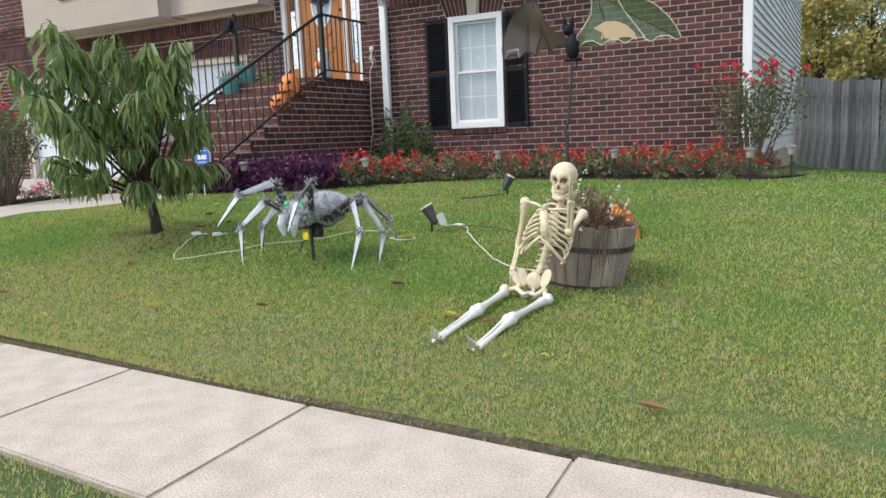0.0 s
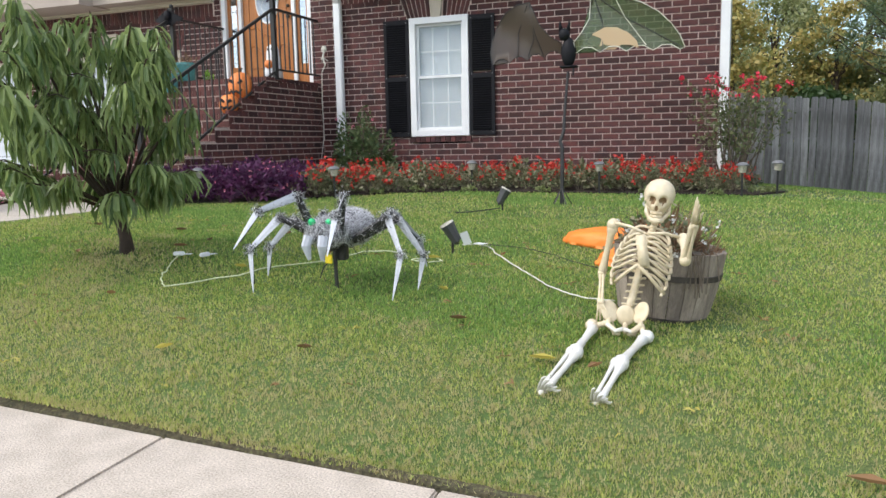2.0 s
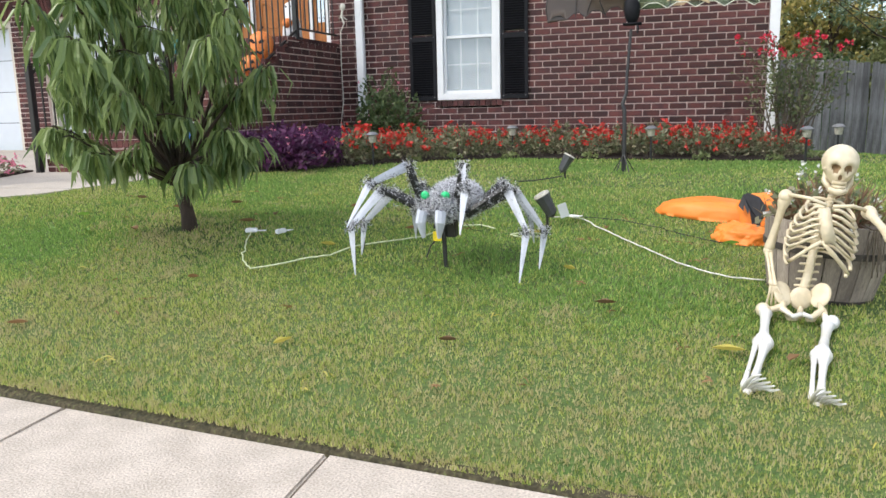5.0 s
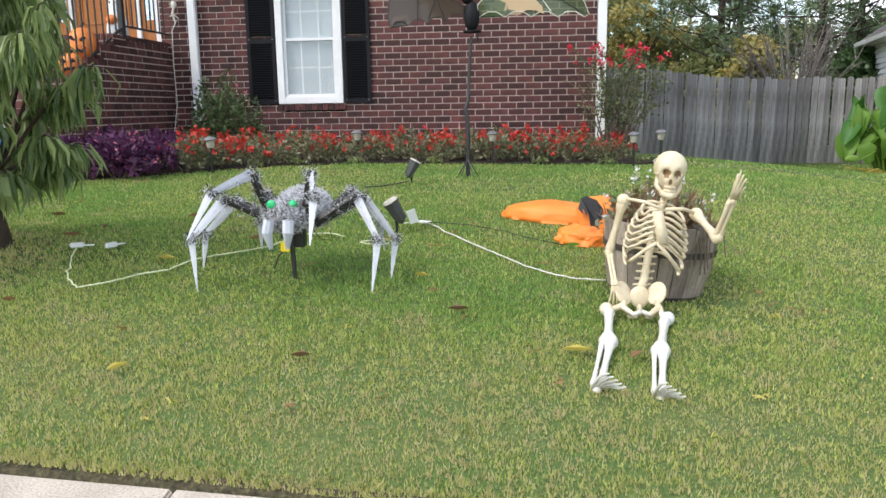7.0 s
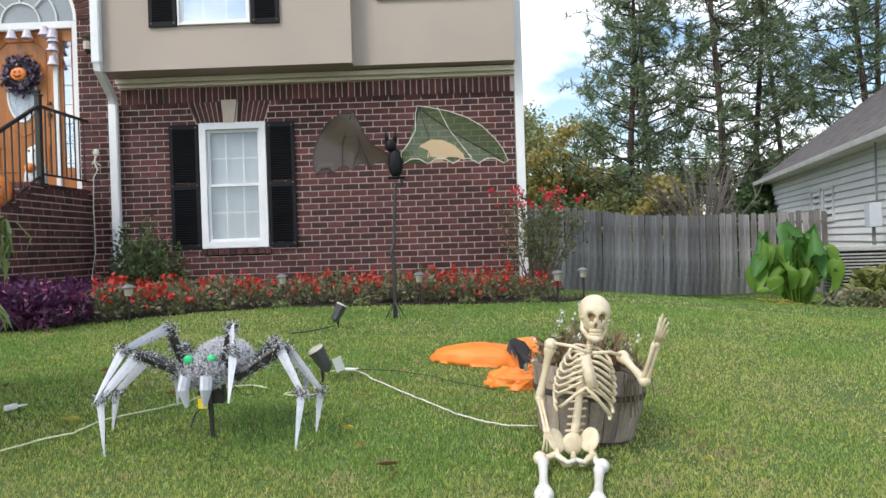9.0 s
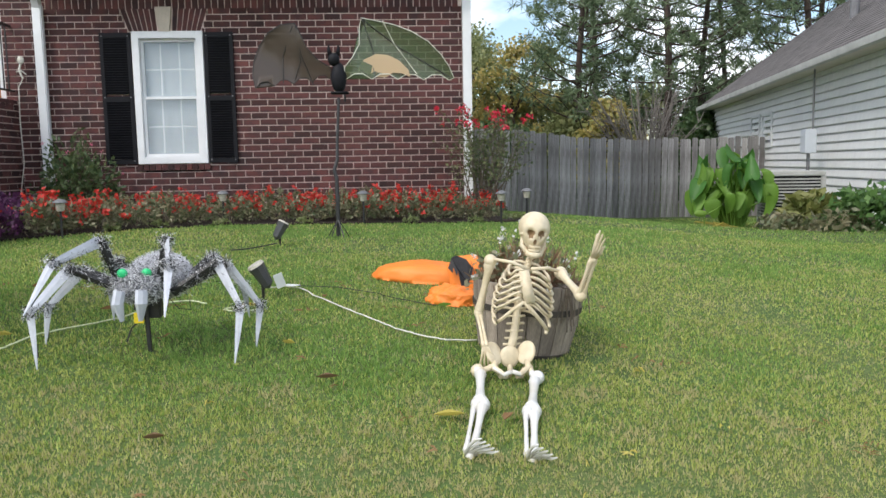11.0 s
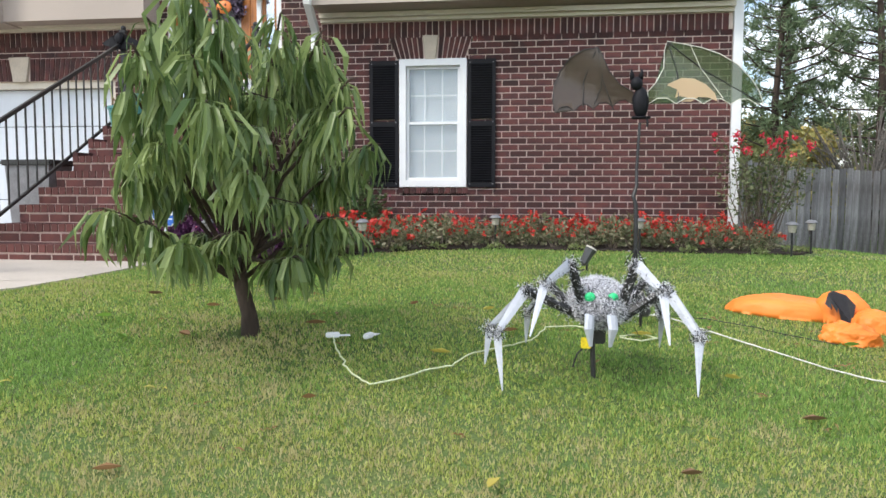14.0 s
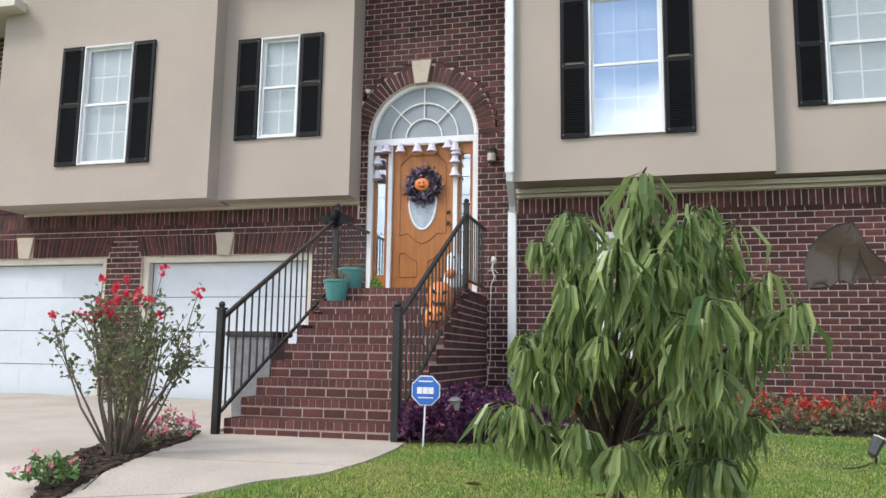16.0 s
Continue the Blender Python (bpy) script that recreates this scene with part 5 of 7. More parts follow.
# ---- neighbour's side: air conditioner, plants, meter ----
ac = thing("air_conditioner", "pale grey outdoor air-conditioning unit beside the neighbour's wall", "air conditioner", (8.72, 1.92, ground_z(8.72, 1.92)), rz=-12)
part("base", one_box(-0.40, 0.40, -0.36, 0.36, 0.0, 0.06, 0.01), M_ACGREY, ac)
part("top", one_box(-0.40, 0.40, -0.36, 0.36, 0.78, 0.85, 0.012), M_ACGREY, ac)
for sx in (-1, 1):
    for sy in (-1, 1):
        part("corner_post", one_box(sx * 0.37 - 0.03, sx * 0.37 + 0.03, sy * 0.33 - 0.03, sy * 0.33 + 0.03, 0.06, 0.78), M_ACGREY, ac)
part("coil", one_box(-0.35, 0.35, -0.31, 0.31, 0.06, 0.78), M_DARK, ac)
for k in range(14):
    z = 0.10 + k * 0.048
    part("grille_slat", box(box(one_box(-0.34, 0.34, -0.36, -0.335, z, z + 0.022), -0.40, -0.375, -0.30, 0.30, z, z + 0.022), -0.34, 0.34, 0.335, 0.36, z, z + 0.022), M_ACGREY, ac)
mb = thing("meter_box", "grey utility box on the neighbour's siding", "meter box", (9.95, 3.6, 1.18), rz=-12)
part("box", one_box(-0.16, 0.03, -0.15, 0.15, 0.0, 0.42, 0.01), M_GARAGE, mb)
pb = bmesh.new()
tube(pb, [(-0.06, 0, 0.0), (-0.06, 0, -0.45), (-0.06, 0.0, -1.1)], 0.03, 8)
part("conduit", pb, M_GREYP, mb)
tb = bmesh.new()
tube(tb, [(0.0, 0, 0.42), (0.0, 0, 1.45)], 0.016, 6)
part("cable", tb, M_GREYP, mb)
ee = thing("elephant_ear", "tall elephant-ear plant with broad bright green leaves", "plant", (7.76, 1.75, ground_z(7.76, 1.75)))
r = rng_of(310)
for k in range(62):
    a = r.uniform(0, 6.28)
    R, h = 0.12 + 0.55 * r.random(), 0.0
    h = (1.45 - 0.80 * R) * (0.36 + 0.58 * r.random())
    tip = Vector((R * math.cos(a), R * math.sin(a) * 0.75, h))
    st = bmesh.new()
    tube(st, [(0.12 * math.cos(a), 0.12 * math.sin(a), -0.05), tip * 0.55 + Vector((0, 0, 0.10)), tip], [0.018, 0.014, 0.008], 5)
    part("stalk", st, L_LIME, ee)
    lb = bmesh.new()
    L, W = r.uniform(0.20, 0.38), r.uniform(0.075, 0.13)
    prof = [(0.0, 0.10), (0.42, 0.34), (0.85, 0.16), (1.0, -0.08), (0.82, -0.45), (0.45, -0.80), (0.0, -1.0)]
    mid = [lb.verts.new((0, y * L, -0.06 * y * y)) for _, y in prof]
    lf = [lb.verts.new((-x * W, y * L, 0.09 * x * x + 0.012 * math.sin(9 * y))) for x, y in prof[1:-1]]
    rt = [lb.verts.new((x * W, y * L, 0.09 * x * x + 0.012 * math.cos(8 * y))) for x, y in prof[1:-1]]
    for sd in (lf, rt):
        lb.faces.new((mid[0], sd[0], mid[1]))
        for q in range(4):
            lb.faces.new((mid[q + 1], sd[q], sd[q + 1], mid[q + 2]))
        lb.faces.new((mid[5], sd[4], mid[6]))
    o = part("leaf", lb, L_LIME if k % 3 else L_EAR, ee, smooth=True)
    flip = 180 if k % 4 == 0 else 0                  # some young leaves stand up, the rest hang
    o.matrix_world = ee.matrix_world @ (Matrix.Translation(tip) @ Euler((radians(r.uniform(38, 95) + flip), radians(r.uniform(-25, 25)), a + 1.57 + r.uniform(-1.6, 1.6))).to_matrix().to_4x4())
for k in range(4):
    yb = bmesh.new()
    tube(yb, [(-0.1, -0.2, 0.02), (-0.3 - 0.1 * k, -0.32 + 0.1 * k, 0.10), (-0.55 + 0.16 * k, -0.42 + 0.04 * k, 0.03)], [0.014, 0.012, 0.006], 5)
    part("fallen_stalk", yb, L_FALLEN, ee, "yellowed collapsed leaf stalk")
plant("day_lily", "clump of arching yellow-green leaves before the air conditioner", "plant", (8.58, 1.00, ground_z(8.58, 1.00)), (0.44, 0.40, 0.46), 800, 0.22, leafy("lily_leaf", (0.10, 0.14, 0.03), (0.26, 0.26, 0.08)), 320, stems=0, base=0.0, droop=0.3)
plant("hosta", "leafy green shrub beside the neighbour's wall", "shrub", (9.05, 0.45, ground_z(9.05, 0.45)), (0.66, 0.55, 0.56), 900, 0.15, L_HOSTA, 321, stems=0, base=0.0)
plant("hosta", "low yellow-green edging plant at the lawn's edge", "shrub", (8.55, 0.25, ground_z(8.55, 0.25)), (0.50, 0.32, 0.26), 420, 0.11, L_BED, 322, stems=0, base=0.0)
plant("hosta", "low yellow-green edging plant at the lawn's edge", "shrub", (8.02, 0.75, ground_z(8.02, 0.75)), (0.34, 0.28, 0.24), 320, 0.10, L_BED, 323, stems=0, base=0.0)
vn = thing("trailing_leaf", "single pale trailing leaf on a stake in the grass", "plant", (7.15, 1.35, ground_z(7.15, 1.35)))
vb = bmesh.new()
tube(vb, [(0, 0, 0), (0.0, 0, 0.16), (0.12, 0, 0.22), (0.3, 0.1, 0.30)], 0.010, 5)
ball(vb, (-0.06, 0, 0.19), (0.10, 0.03, 0.05), 8, 6)
part("stem", vb, L_LIME, vn)

# ---- planter ----
PX, PY, PZ = 3.362, -5.825, 0.095
pl = new("barrel_planter")
pl.matrix_world = pose(PX, PY, PZ, 0, 5.0, 0)
tagged(pl, "weathered half-barrel planter tilted on the slope", "planter")
prof = lambda z: 0.208 + 0.175 * z + 0.010 * math.sin(z / 0.42 * math.pi)
for k in range(22):
    a0, a1 = 6.2832 * k / 22 + 0.008, 6.2832 * (k + 1) / 22 - 0.008
    b_ = bmesh.new()
    rows = []
    for z in (-0.03, 0.1, 0.2, 0.3, 0.42):
        R = prof(max(z, 0))
        rows.append([b_.verts.new((q * math.cos(a), q * math.sin(a), z + (0.004 * (k % 3) if z > 0.4 else 0))) for a in (a0, a1) for q in (R, R - 0.022)])
    for p, q in zip(rows, rows[1:]):
        for i, j in ((0, 2), (2, 3), (3, 1), (1, 0)):
            b_.faces.new((p[i], p[j], q[j], q[i]))
    b_.faces.new((rows[-1][0], rows[-1][2], rows[-1][3], rows[-1][1]))
    b_.faces.new((rows[0][0], rows[0][1], rows[0][3], rows[0][2]))
    part("stave", b_, M_BARREL, pl)
for z, h in ((0.285, 0.030), (0.06, 0.03)):
    hb = bmesh.new()
    spin_profile(hb, [(prof(z) + 0.001, z), (prof(z) + 0.006, z), (prof(z + h) + 0.006, z + h), (prof(z + h) + 0.001, z + h)], 32)
    part("hoop", hb, M_HOOP, pl)
sb = bmesh.new()
spin_profile(sb, [(0.0, 0.38), (0.15, 0.385), (0.262, 0.37)], 20)
part("soil", sb, M_SOIL, pl)
r = rng_of(400)
m = pose(PX, PY, PZ + 0.36, 0, 5.0, 0)
dp = thing("dry_plants", "dried brown flower stems filling the barrel planter", "plant", (PX + 0.02, PY, PZ + 0.36))
p = in_dome(r, 900, 0.27, 0.26, 0.24, 0.2)
d = p * np.array([1, 1, 1.5]) + r.normal(size=p.shape) * 0.12 + np.array([0, 0, 0.12])
L = 0.10 * (0.5 + r.random(len(p)))
tagged(link("dry_growth", leaf_cloud(p, d, L, L * 0.09, r), L_DEAD, dp), kind="stuff")
p = in_dome(r, 420, 0.26, 0.25, 0.26, 0.6)
p[:, 0] -= 0.03
L = 0.035 * (0.6 + r.random(len(p)))
link("foliage", leaf_cloud(p, r.normal(size=p.shape), L, L * 0.5, r), L_BED, dp)
f = in_dome(r, 26, 0.27, 0.26, 0.31, 0.95)
c = np.repeat(f, 6, axis=0) + r.normal(size=(len(f) * 6, 3)) * 0.008
L = np.full(len(c), 0.018)
tagged(link("white_flower_cover", leaf_cloud(c, r.normal(size=c.shape), L, L, r), L_WHITE, dp), kind="stuff")
hb = bmesh.new()
for k in range(14):
    x0 = 0.15 + 0.03 * r.normal()
    tube(hb, [(x0, -0.16, 0.06), (x0 + 0.02, -0.245, 0.055), (x0 + 0.02 + 0.015 * r.normal(), -0.25, -0.06 - 0.1 * r.random())], 0.003, 4)
tagged(part("hanging_growth", hb, M_TWIG, dp), kind="stuff")

# ---- seated plastic bones prop ----
bn = bmesh.new()
V = Vector


def bone(a, b, r0, r1, mid, n=8):
    a, b = V(a), V(b)
    tube(bn, [a, a.lerp(b, 0.10), a.lerp(b, 0.22), a.lerp(b, 0.5), a.lerp(b, 0.80), a.lerp(b, 0.92), b], [r0 * 0.8, r0, mid * 1.25, mid, mid * 1.25, r1, r1 * 0.8], n)


hipL, hipR, knL, knR, anL, anR = (3.10, -6.34, 0.195), (3.335, -6.37, 0.165), (3.067, -6.66, 0.150), (3.266, -6.70, 0.128), (2.998, -6.965, 0.072), (3.216, -6.985, 0.052)
shL, shR, elL, wrL, elR, wrR = (3.165, -6.20, 0.665), (3.485, -6.19, 0.600), (3.110, -6.18, 0.425), (3.125, -6.32, 0.30), (3.510, -6.48, 0.545), (3.545, -6.55, 0.705)
pel, neck = V((3.237, -6.295, 0.228)), V((3.350, -6.145, 0.660))
for h, k, a in ((hipL, knL, anL), (hipR, knR, anR)):
    h, k, a = V(h), V(k), V(a)
    bone(h, k, 0.027, 0.034, 0.0165)
    ball(bn, h + V((0.012 if h.x > 3.2 else -0.012, 0, 0.004)), 0.031, 10, 8)
    ball(bn, k + V((0.014, 0, 0)), (0.026, 0.032, 0.030), 10, 8)
    ball(bn, k - V((0.014, 0, 0)), (0.026, 0.032, 0.028), 10, 8)
    sd = V((0.017, 0, 0))
    bone(k + sd * 0.6, a + sd * 0.7, 0.024, 0.020, 0.0125)
    bone(k - sd * 1.4, a - sd * 0.9, 0.012, 0.013, 0.0078)
    ball(bn, a + V((0, -0.01, -0.008)), (0.020, 0.030, 0.022), 10, 8)
for a, turn in ((V(anL), 0.55), (V(anR), 0.35)):
    for j in range(5):
        f = (j - 2) * 0.017
        o = V((math.sin(turn) * 0.085 + f * math.cos(turn), -0.030 - 0.045 * math.cos(turn), 0.072 - 0.012 * j))
        o2 = o * 1.0 + V((math.sin(turn) * 0.035, -0.030, 0.016))
        tube(bn, [a + V((f * 0.5, -0.015, 0.0)), a + o * 0.5 + V((f * 0.3, 0, 0.005)), a + o, a + o2], [0.008, 0.006, 0.006, 0.003], 6)
# arms
bone(shL, elL, 0.027, 0.022, 0.0145)
ball(bn, shL, 0.030, 10, 8)
ball(bn, elL, 0.022, 10, 8)
for s in (-0.007, 0.007):
    bone(V(elL) + V((s, 0, 0)), V(wrL) + V((s, 0, 0)), 0.011, 0.011, 0.006)
for j in range(5):
    f = (j - 2) * 0.012
    tube(bn, [V(wrL) + V((f * 0.4, 0, 0)), V(wrL) + V((0.01 + f, 0.01, -0.04)), V(wrL) + V((0.015 + f * 1.5, 0.02, -0.08)), V(wrL) + V((0.02 + f * 1.7, 0.03, -0.11))], [0.007, 0.005, 0.005, 0.003], 6)
bone(shR, elR, 0.027, 0.024, 0.0145)
ball(bn, shR, 0.030, 10, 8)
ball(bn, elR, 0.026, 10, 8)
for s in (-0.009, 0.009):
    bone(V(elR) + V((s, 0, 0)), V(wrR) + V((s, 0, 0)), 0.014, 0.012, 0.008)
ball(bn, wrR, (0.018, 0.014, 0.018), 8, 6)
for j in range(5):
    f = (j - 1.5) * 0.008
    end = V((0.016 + f * 0.7, -0.035 - 0.02 * j, 0.122 - 0.014 * abs(j - 1.0)))
    if j == 4:
        end = V((0.038, -0.04, 0.058))
    tube(bn, [V(wrR) + V((f * 0.5, -0.005, 0.005)), V(wrR) + end * 0.5 + V((f * 0.4, 0, 0)), V(wrR) + end * 0.8, V(wrR) + end], [0.007, 0.005, 0.005, 0.003], 6)
# spine
spine = [pel + V((0, 0.03, 0.01)), V((3.262, -6.235, 0.32)), V((3.283, -6.20, 0.42)), V((3.305, -6.165, 0.53)), V((3.333, -6.155, 0.62)), neck, V((3.365, -6.14, 0.72))]
tube(bn, spine, [0.020, 0.019, 0.018, 0.016, 0.015, 0.014, 0.014], 8)
for k in range(20):
    s = k / 19 * 5.99
    i = int(s)
    q = spine[i].lerp(spine[i + 1], s - i)
    w = 0.024 if k < 9 else 0.018
    ball(bn, q, (w, 0.020, 0.0125), 8, 6)
    if k < 12:                                       # side processes
        box(bn, -w - 0.017, w + 0.017, -0.006, 0.006, -0.005, 0.005, 0.002, Matrix.Translation(q + V((0, 0.006, 0))))
# ribs and breastbone
top_s, low_s = V((3.322, -6.285, 0.625)), V((3.297, -6.325, 0.50))
box(bn, -0.024, 0.024, -0.008, 0.008, -0.085, 0.065, 0.005, Matrix.Translation(top_s.lerp(low_s, 0.45)) @ Euler((radians(-18), radians(-10), 0)).to_matrix().to_4x4())
for k in range(8):
    f = k / 7
    b = V((3.335, -6.160, 0.645)).lerp(V((3.285, -6.195, 0.435)), f)
    fr = top_s.lerp(low_s, min(1.0, f * 1.25)) if k < 6 else None
    w = 0.075 + 0.065 * math.sin(0.35 + 1.9 * f)
    for s in (-1, 1):
        ax = V((0.977 * s, 0.0, -0.20 * s))
        pts = [b, b + ax * w * 0.55 + V((0, 0.030, 0.004)), b + ax * w + V((0, -0.035, -0.035)), b + ax * w * 0.92 + V((0, -0.105, -0.065))]
        if fr is not None:
            pts += [fr + ax * 0.055 + V((0, 0.004, -0.030 * f)), fr + ax * 0.018]
        sm = []
        for i in range(len(pts) - 1):
            for u in (0, 0.5):
                sm.append(pts[i].lerp(pts[i + 1], u))
        sm.append(pts[-1])
        for _ in range(1):
            sm = [sm[0]] + [(sm[i - 1] + sm[i] * 2 + sm[i + 1]) / 4 for i in range(1, len(sm) - 1)] + [sm[-1]]
        tube(bn, sm, 0.0078, 6, flat=0.75)
low = low_s
for s in (-1, 1):
    ax = V((0.977 * s, 0.0, -0.20 * s))
    tube(bn, [low + V((0, 0, -0.005)), low + ax * 0.05 + V((0, 0.01, -0.05)), low + ax * 0.10 + V((0, 0.03, -0.105)), low + ax * 0.115 + V((0, 0.06, -0.125))], 0.009, 6)
tube(bn, [V(shL) + V((0.01, -0.02, 0.01)), V((3.25, -6.27, 0.665)), V((3.312, -6.285, 0.64))], 0.008, 6)
tube(bn, [V(shR) + V((-0.01, -0.02, 0.01)), V((3.41, -6.27, 0.635)), V((3.335, -6.285, 0.635))], 0.008, 6)
# pelvis: two flared blades, a ring and a tail bone
for s in (-1, 1):
    c = pel + V((0.072 * s, 0.0, 0.035))
    ball(bn, c, (0.046, 0.010, 0.054), 14, 10, Euler((radians(-25), 0, radians(-38 * s))).to_matrix().to_4x4())
    tube(bn, [c + V((0, -0.01, -0.03)), pel + V((0.075 * s, -0.045, -0.02)), pel + V((0.035 * s, -0.065, -0.045)), pel + V((0.0, -0.07, -0.03))], [0.014, 0.015, 0.012, 0.010], 8)
    tube(bn, [pel + V((0.06 * s, -0.03, -0.03)), pel + V((0.045 * s, -0.03, -0.065)), pel + V((0.02 * s, -0.06, -0.055))], [0.012, 0.013, 0.010], 8)
    bone(pel + V((0.075 * s, -0.03, -0.015)), hipL if s < 0 else hipR, 0.016, 0.016, 0.013)
ball(bn, pel + V((0, 0.012, 0.015)), (0.046, 0.014, 0.050), 14, 10)
ball(bn, pel + V((0, 0.0, -0.045)), (0.014, 0.012, 0.03), 8, 6)
# head: cranium, cheek bones, jaw; sockets are sunk by pushing the skin in
hd = bmesh.new()
HC = V((3.372, -6.150, 0.805))
bmesh.ops.create_icosphere(hd, subdivisions=4, radius=1.0)
hd.verts.index_update()
sunk = {}
for v in hd.verts:
    d = v.co.normalized()
    q = V((d.x * 0.072, d.y * 0.084, d.z * 0.074))
    if d.z < -0.15:                                    # face narrows downwards and reaches forward
        t = min(1.0, (-0.15 - d.z) / 0.85)
        q.x *= 1 - 0.36 * t
        if d.y < 0.1:
            q.z -= 0.038 * t
            q.y -= 0.014 * t
        else:
            q.y *= 1 - 0.25 * t
    sunk[v.index] = 0.0
    for ex, ez, rad, dep in ((-0.34, -0.16, 0.24, 0.030), (0.34, -0.16, 0.24, 0.030), (0.0, -0.50, 0.13, 0.018)):
        if d.y < 0:
            w = math.hypot(d.x - ex, (d.z - ez) * 1.1)
            if w < rad:
                q.y += dep * (1 - (w / rad) ** 2) ** 0.6
                sunk[v.index] = max(sunk[v.index], 1 - w / rad)
    if d.y < -0.2 and -0.92 < d.z < -0.80:             # gap between the teeth
        q.y += 0.010
    v.co = q
# faces sunk into eye and nose sockets take the dark brown slot
for f in hd.faces:
    if sum(sunk[v.index] for v in f.verts) / len(f.verts) > 0.16:
        f.material_index = 2
for s in (-1, 1):
    tube(hd, [(s * 0.052, -0.045, -0.022), (s * 0.060, -0.012, -0.030), (s * 0.058, 0.03, -0.028)], [0.010, 0.008, 0.005], 6)
    tube(hd, [(s * 0.050, -0.005, -0.035), (s * 0.050, -0.020, -0.082), (s * 0.025, -0.070, -0.108)], [0.009, 0.012, 0.012], 6)
tube(hd, [(-0.032, -0.063, -0.106), (0.0, -0.084, -0.113), (0.032, -0.063, -0.106)], [0.013, 0.016, 0.013], 8)
for k in range(9):
    a = (k - 4) * 0.15
    for zz in (-0.076, -0.092):
        box(hd, -0.0040, 0.0040, -0.004, 0.004, -0.008, 0.008, 0, pose(0.040 * math.sin(a), -0.030 - 0.050 * math.cos(a), zz, 0, 0, -math.degrees(a)))
bmesh.ops.transform(hd, matrix=Matrix.Translation(HC) @ Euler((radians(6), radians(6), radians(0))).to_matrix().to_4x4(), verts=hd.verts[:])
me_h = bpy.data.meshes.new("tmp")
hd.to_mesh(me_h)
hd.free()
bn.from_mesh(me_h)
bones = part("bones_decoration", bn, M_BONE, smooth=True)
bones.data.materials.append(M_BONEW)
bones.data.materials.append(mat("socket_brown", (0.27, 0.17, 0.085), (0.17, 0.105, 0.05), rough=0.7, grain=0.1, bump=0))
for p in bones.data.polygons:
    if p.center.y < -6.36 and p.center.z < 0.3:
        p.material_index = 1
tagged(bones, "life-size plastic skeleton decoration sitting against the planter, waving", "skeleton decoration")

# ---- spider decoration ----
sp = thing("spider_decoration", "giant grey tinsel spider decoration on a black post with green eyes", "lawn decoration", (1.60, -6.09, ground_z(1.6, -6.09)))


def world_part(name, bm, material, parent, label="", smooth=False):
    """A part built in world places, kept there under its thing."""
    inv = parent.matrix_world.inverted()
    bmesh.ops.transform(bm, matrix=inv, verts=bm.verts[:])
    return part(name, bm, material, parent, label, smooth)


def tinsel(name, pts, parent, seed, size=0.022, dark=0.36, rep=3):
    """Short black and silver strands standing off a surface."""
    r = rng_of(seed)
    p = np.repeat(np.array(pts) - np.array(parent.matrix_world.translation), rep, axis=0)
    p = p + r.normal(size=p.shape) * 0.004
    d = r.normal(size=p.shape)
    L = size * (0.5 + r.random(len(p)))
    k = r.random(len(p)) < dark
    tagged(link(name, leaf_cloud(p[k] + d[k] * 0.004, d[k], L[k], np.full(int(k.sum()), 0.0030), r), M_TINDARK, parent), kind="stuff")
    p, d, L = p[~k], d[~k], L[~k]
    return tagged(link(name, leaf_cloud(p + d * 0.004, d, L, np.full(len(p), 0.0026), r), M_TINSEL, parent), kind="stuff")


def plate(bm, a, b, wa, wb, thick=0.008):
    """Flat tapered plate between two points, broad side towards the street."""
    a, b = V(a), V(b)
    d = (b - a).normalized()
    s = d.cross(V((0, 1, 0.15)))
    s = s.normalized() if s.length > 0.05 else V((1, 0, 0))
    f = s.cross(d).normalized() * thick * 0.5
    ring = []
    for p, w in ((a, wa), (a.lerp(b, 0.12), wa * 1.1), (a.lerp(b, 0.6), wa * 0.55 + wb * 0.5), (b, wb)):
        ring.append([bm.verts.new(q) for q in (p - s * w + f * 0.2, p + f, p + s * w + f * 0.2, p - f * 0.4)])
    for p, q in zip(ring, ring[1:]):
        for k in range(4):
            bm.faces.new((p[k], p[(k + 1) % 4], q[(k + 1) % 4], q[k]))
    bm.faces.new(ring[0][::-1])
    bm.faces.new(ring[-1])


legs = [((1.55, -6.24, 0.60), (1.490, -6.292, 0.800), (1.382, -6.514, 0.735), (1.332, -6.666, 0.556)), ((1.70, -6.22, 0.58), (1.759, -6.272, 0.798), (1.836, -6.510, 0.715), (1.847, -6.630, 0.530)),
        ((1.53, -6.15, 0.56), (1.301, -6.179, 0.670), (1.186, -6.315, 0.503), (1.212, -6.346, 0.262)), ((1.72, -6.10, 0.54), (1.915, -6.062, 0.670), (2.038, -6.172, 0.479), (2.024, -6.267, 0.245)),
        ((1.53, -6.08, 0.55), (1.310, -6.050, 0.650), (1.134, -6.042, 0.476), (1.113, -6.046, 0.30)), ((1.72, -6.05, 0.54), (1.936, -5.966, 0.650), (2.088, -5.971, 0.449), (2.070, -6.021, 0.258)),
        ((1.54, -6.00, 0.55), (1.400, -5.860, 0.660), (1.300, -5.720, 0.500), (1.290, -5.680, 0.335)), ((1.70, -6.00, 0.54), (1.850, -5.850, 0.680), (1.955, -5.700, 0.500), (1.958, -5.600, 0.318))]
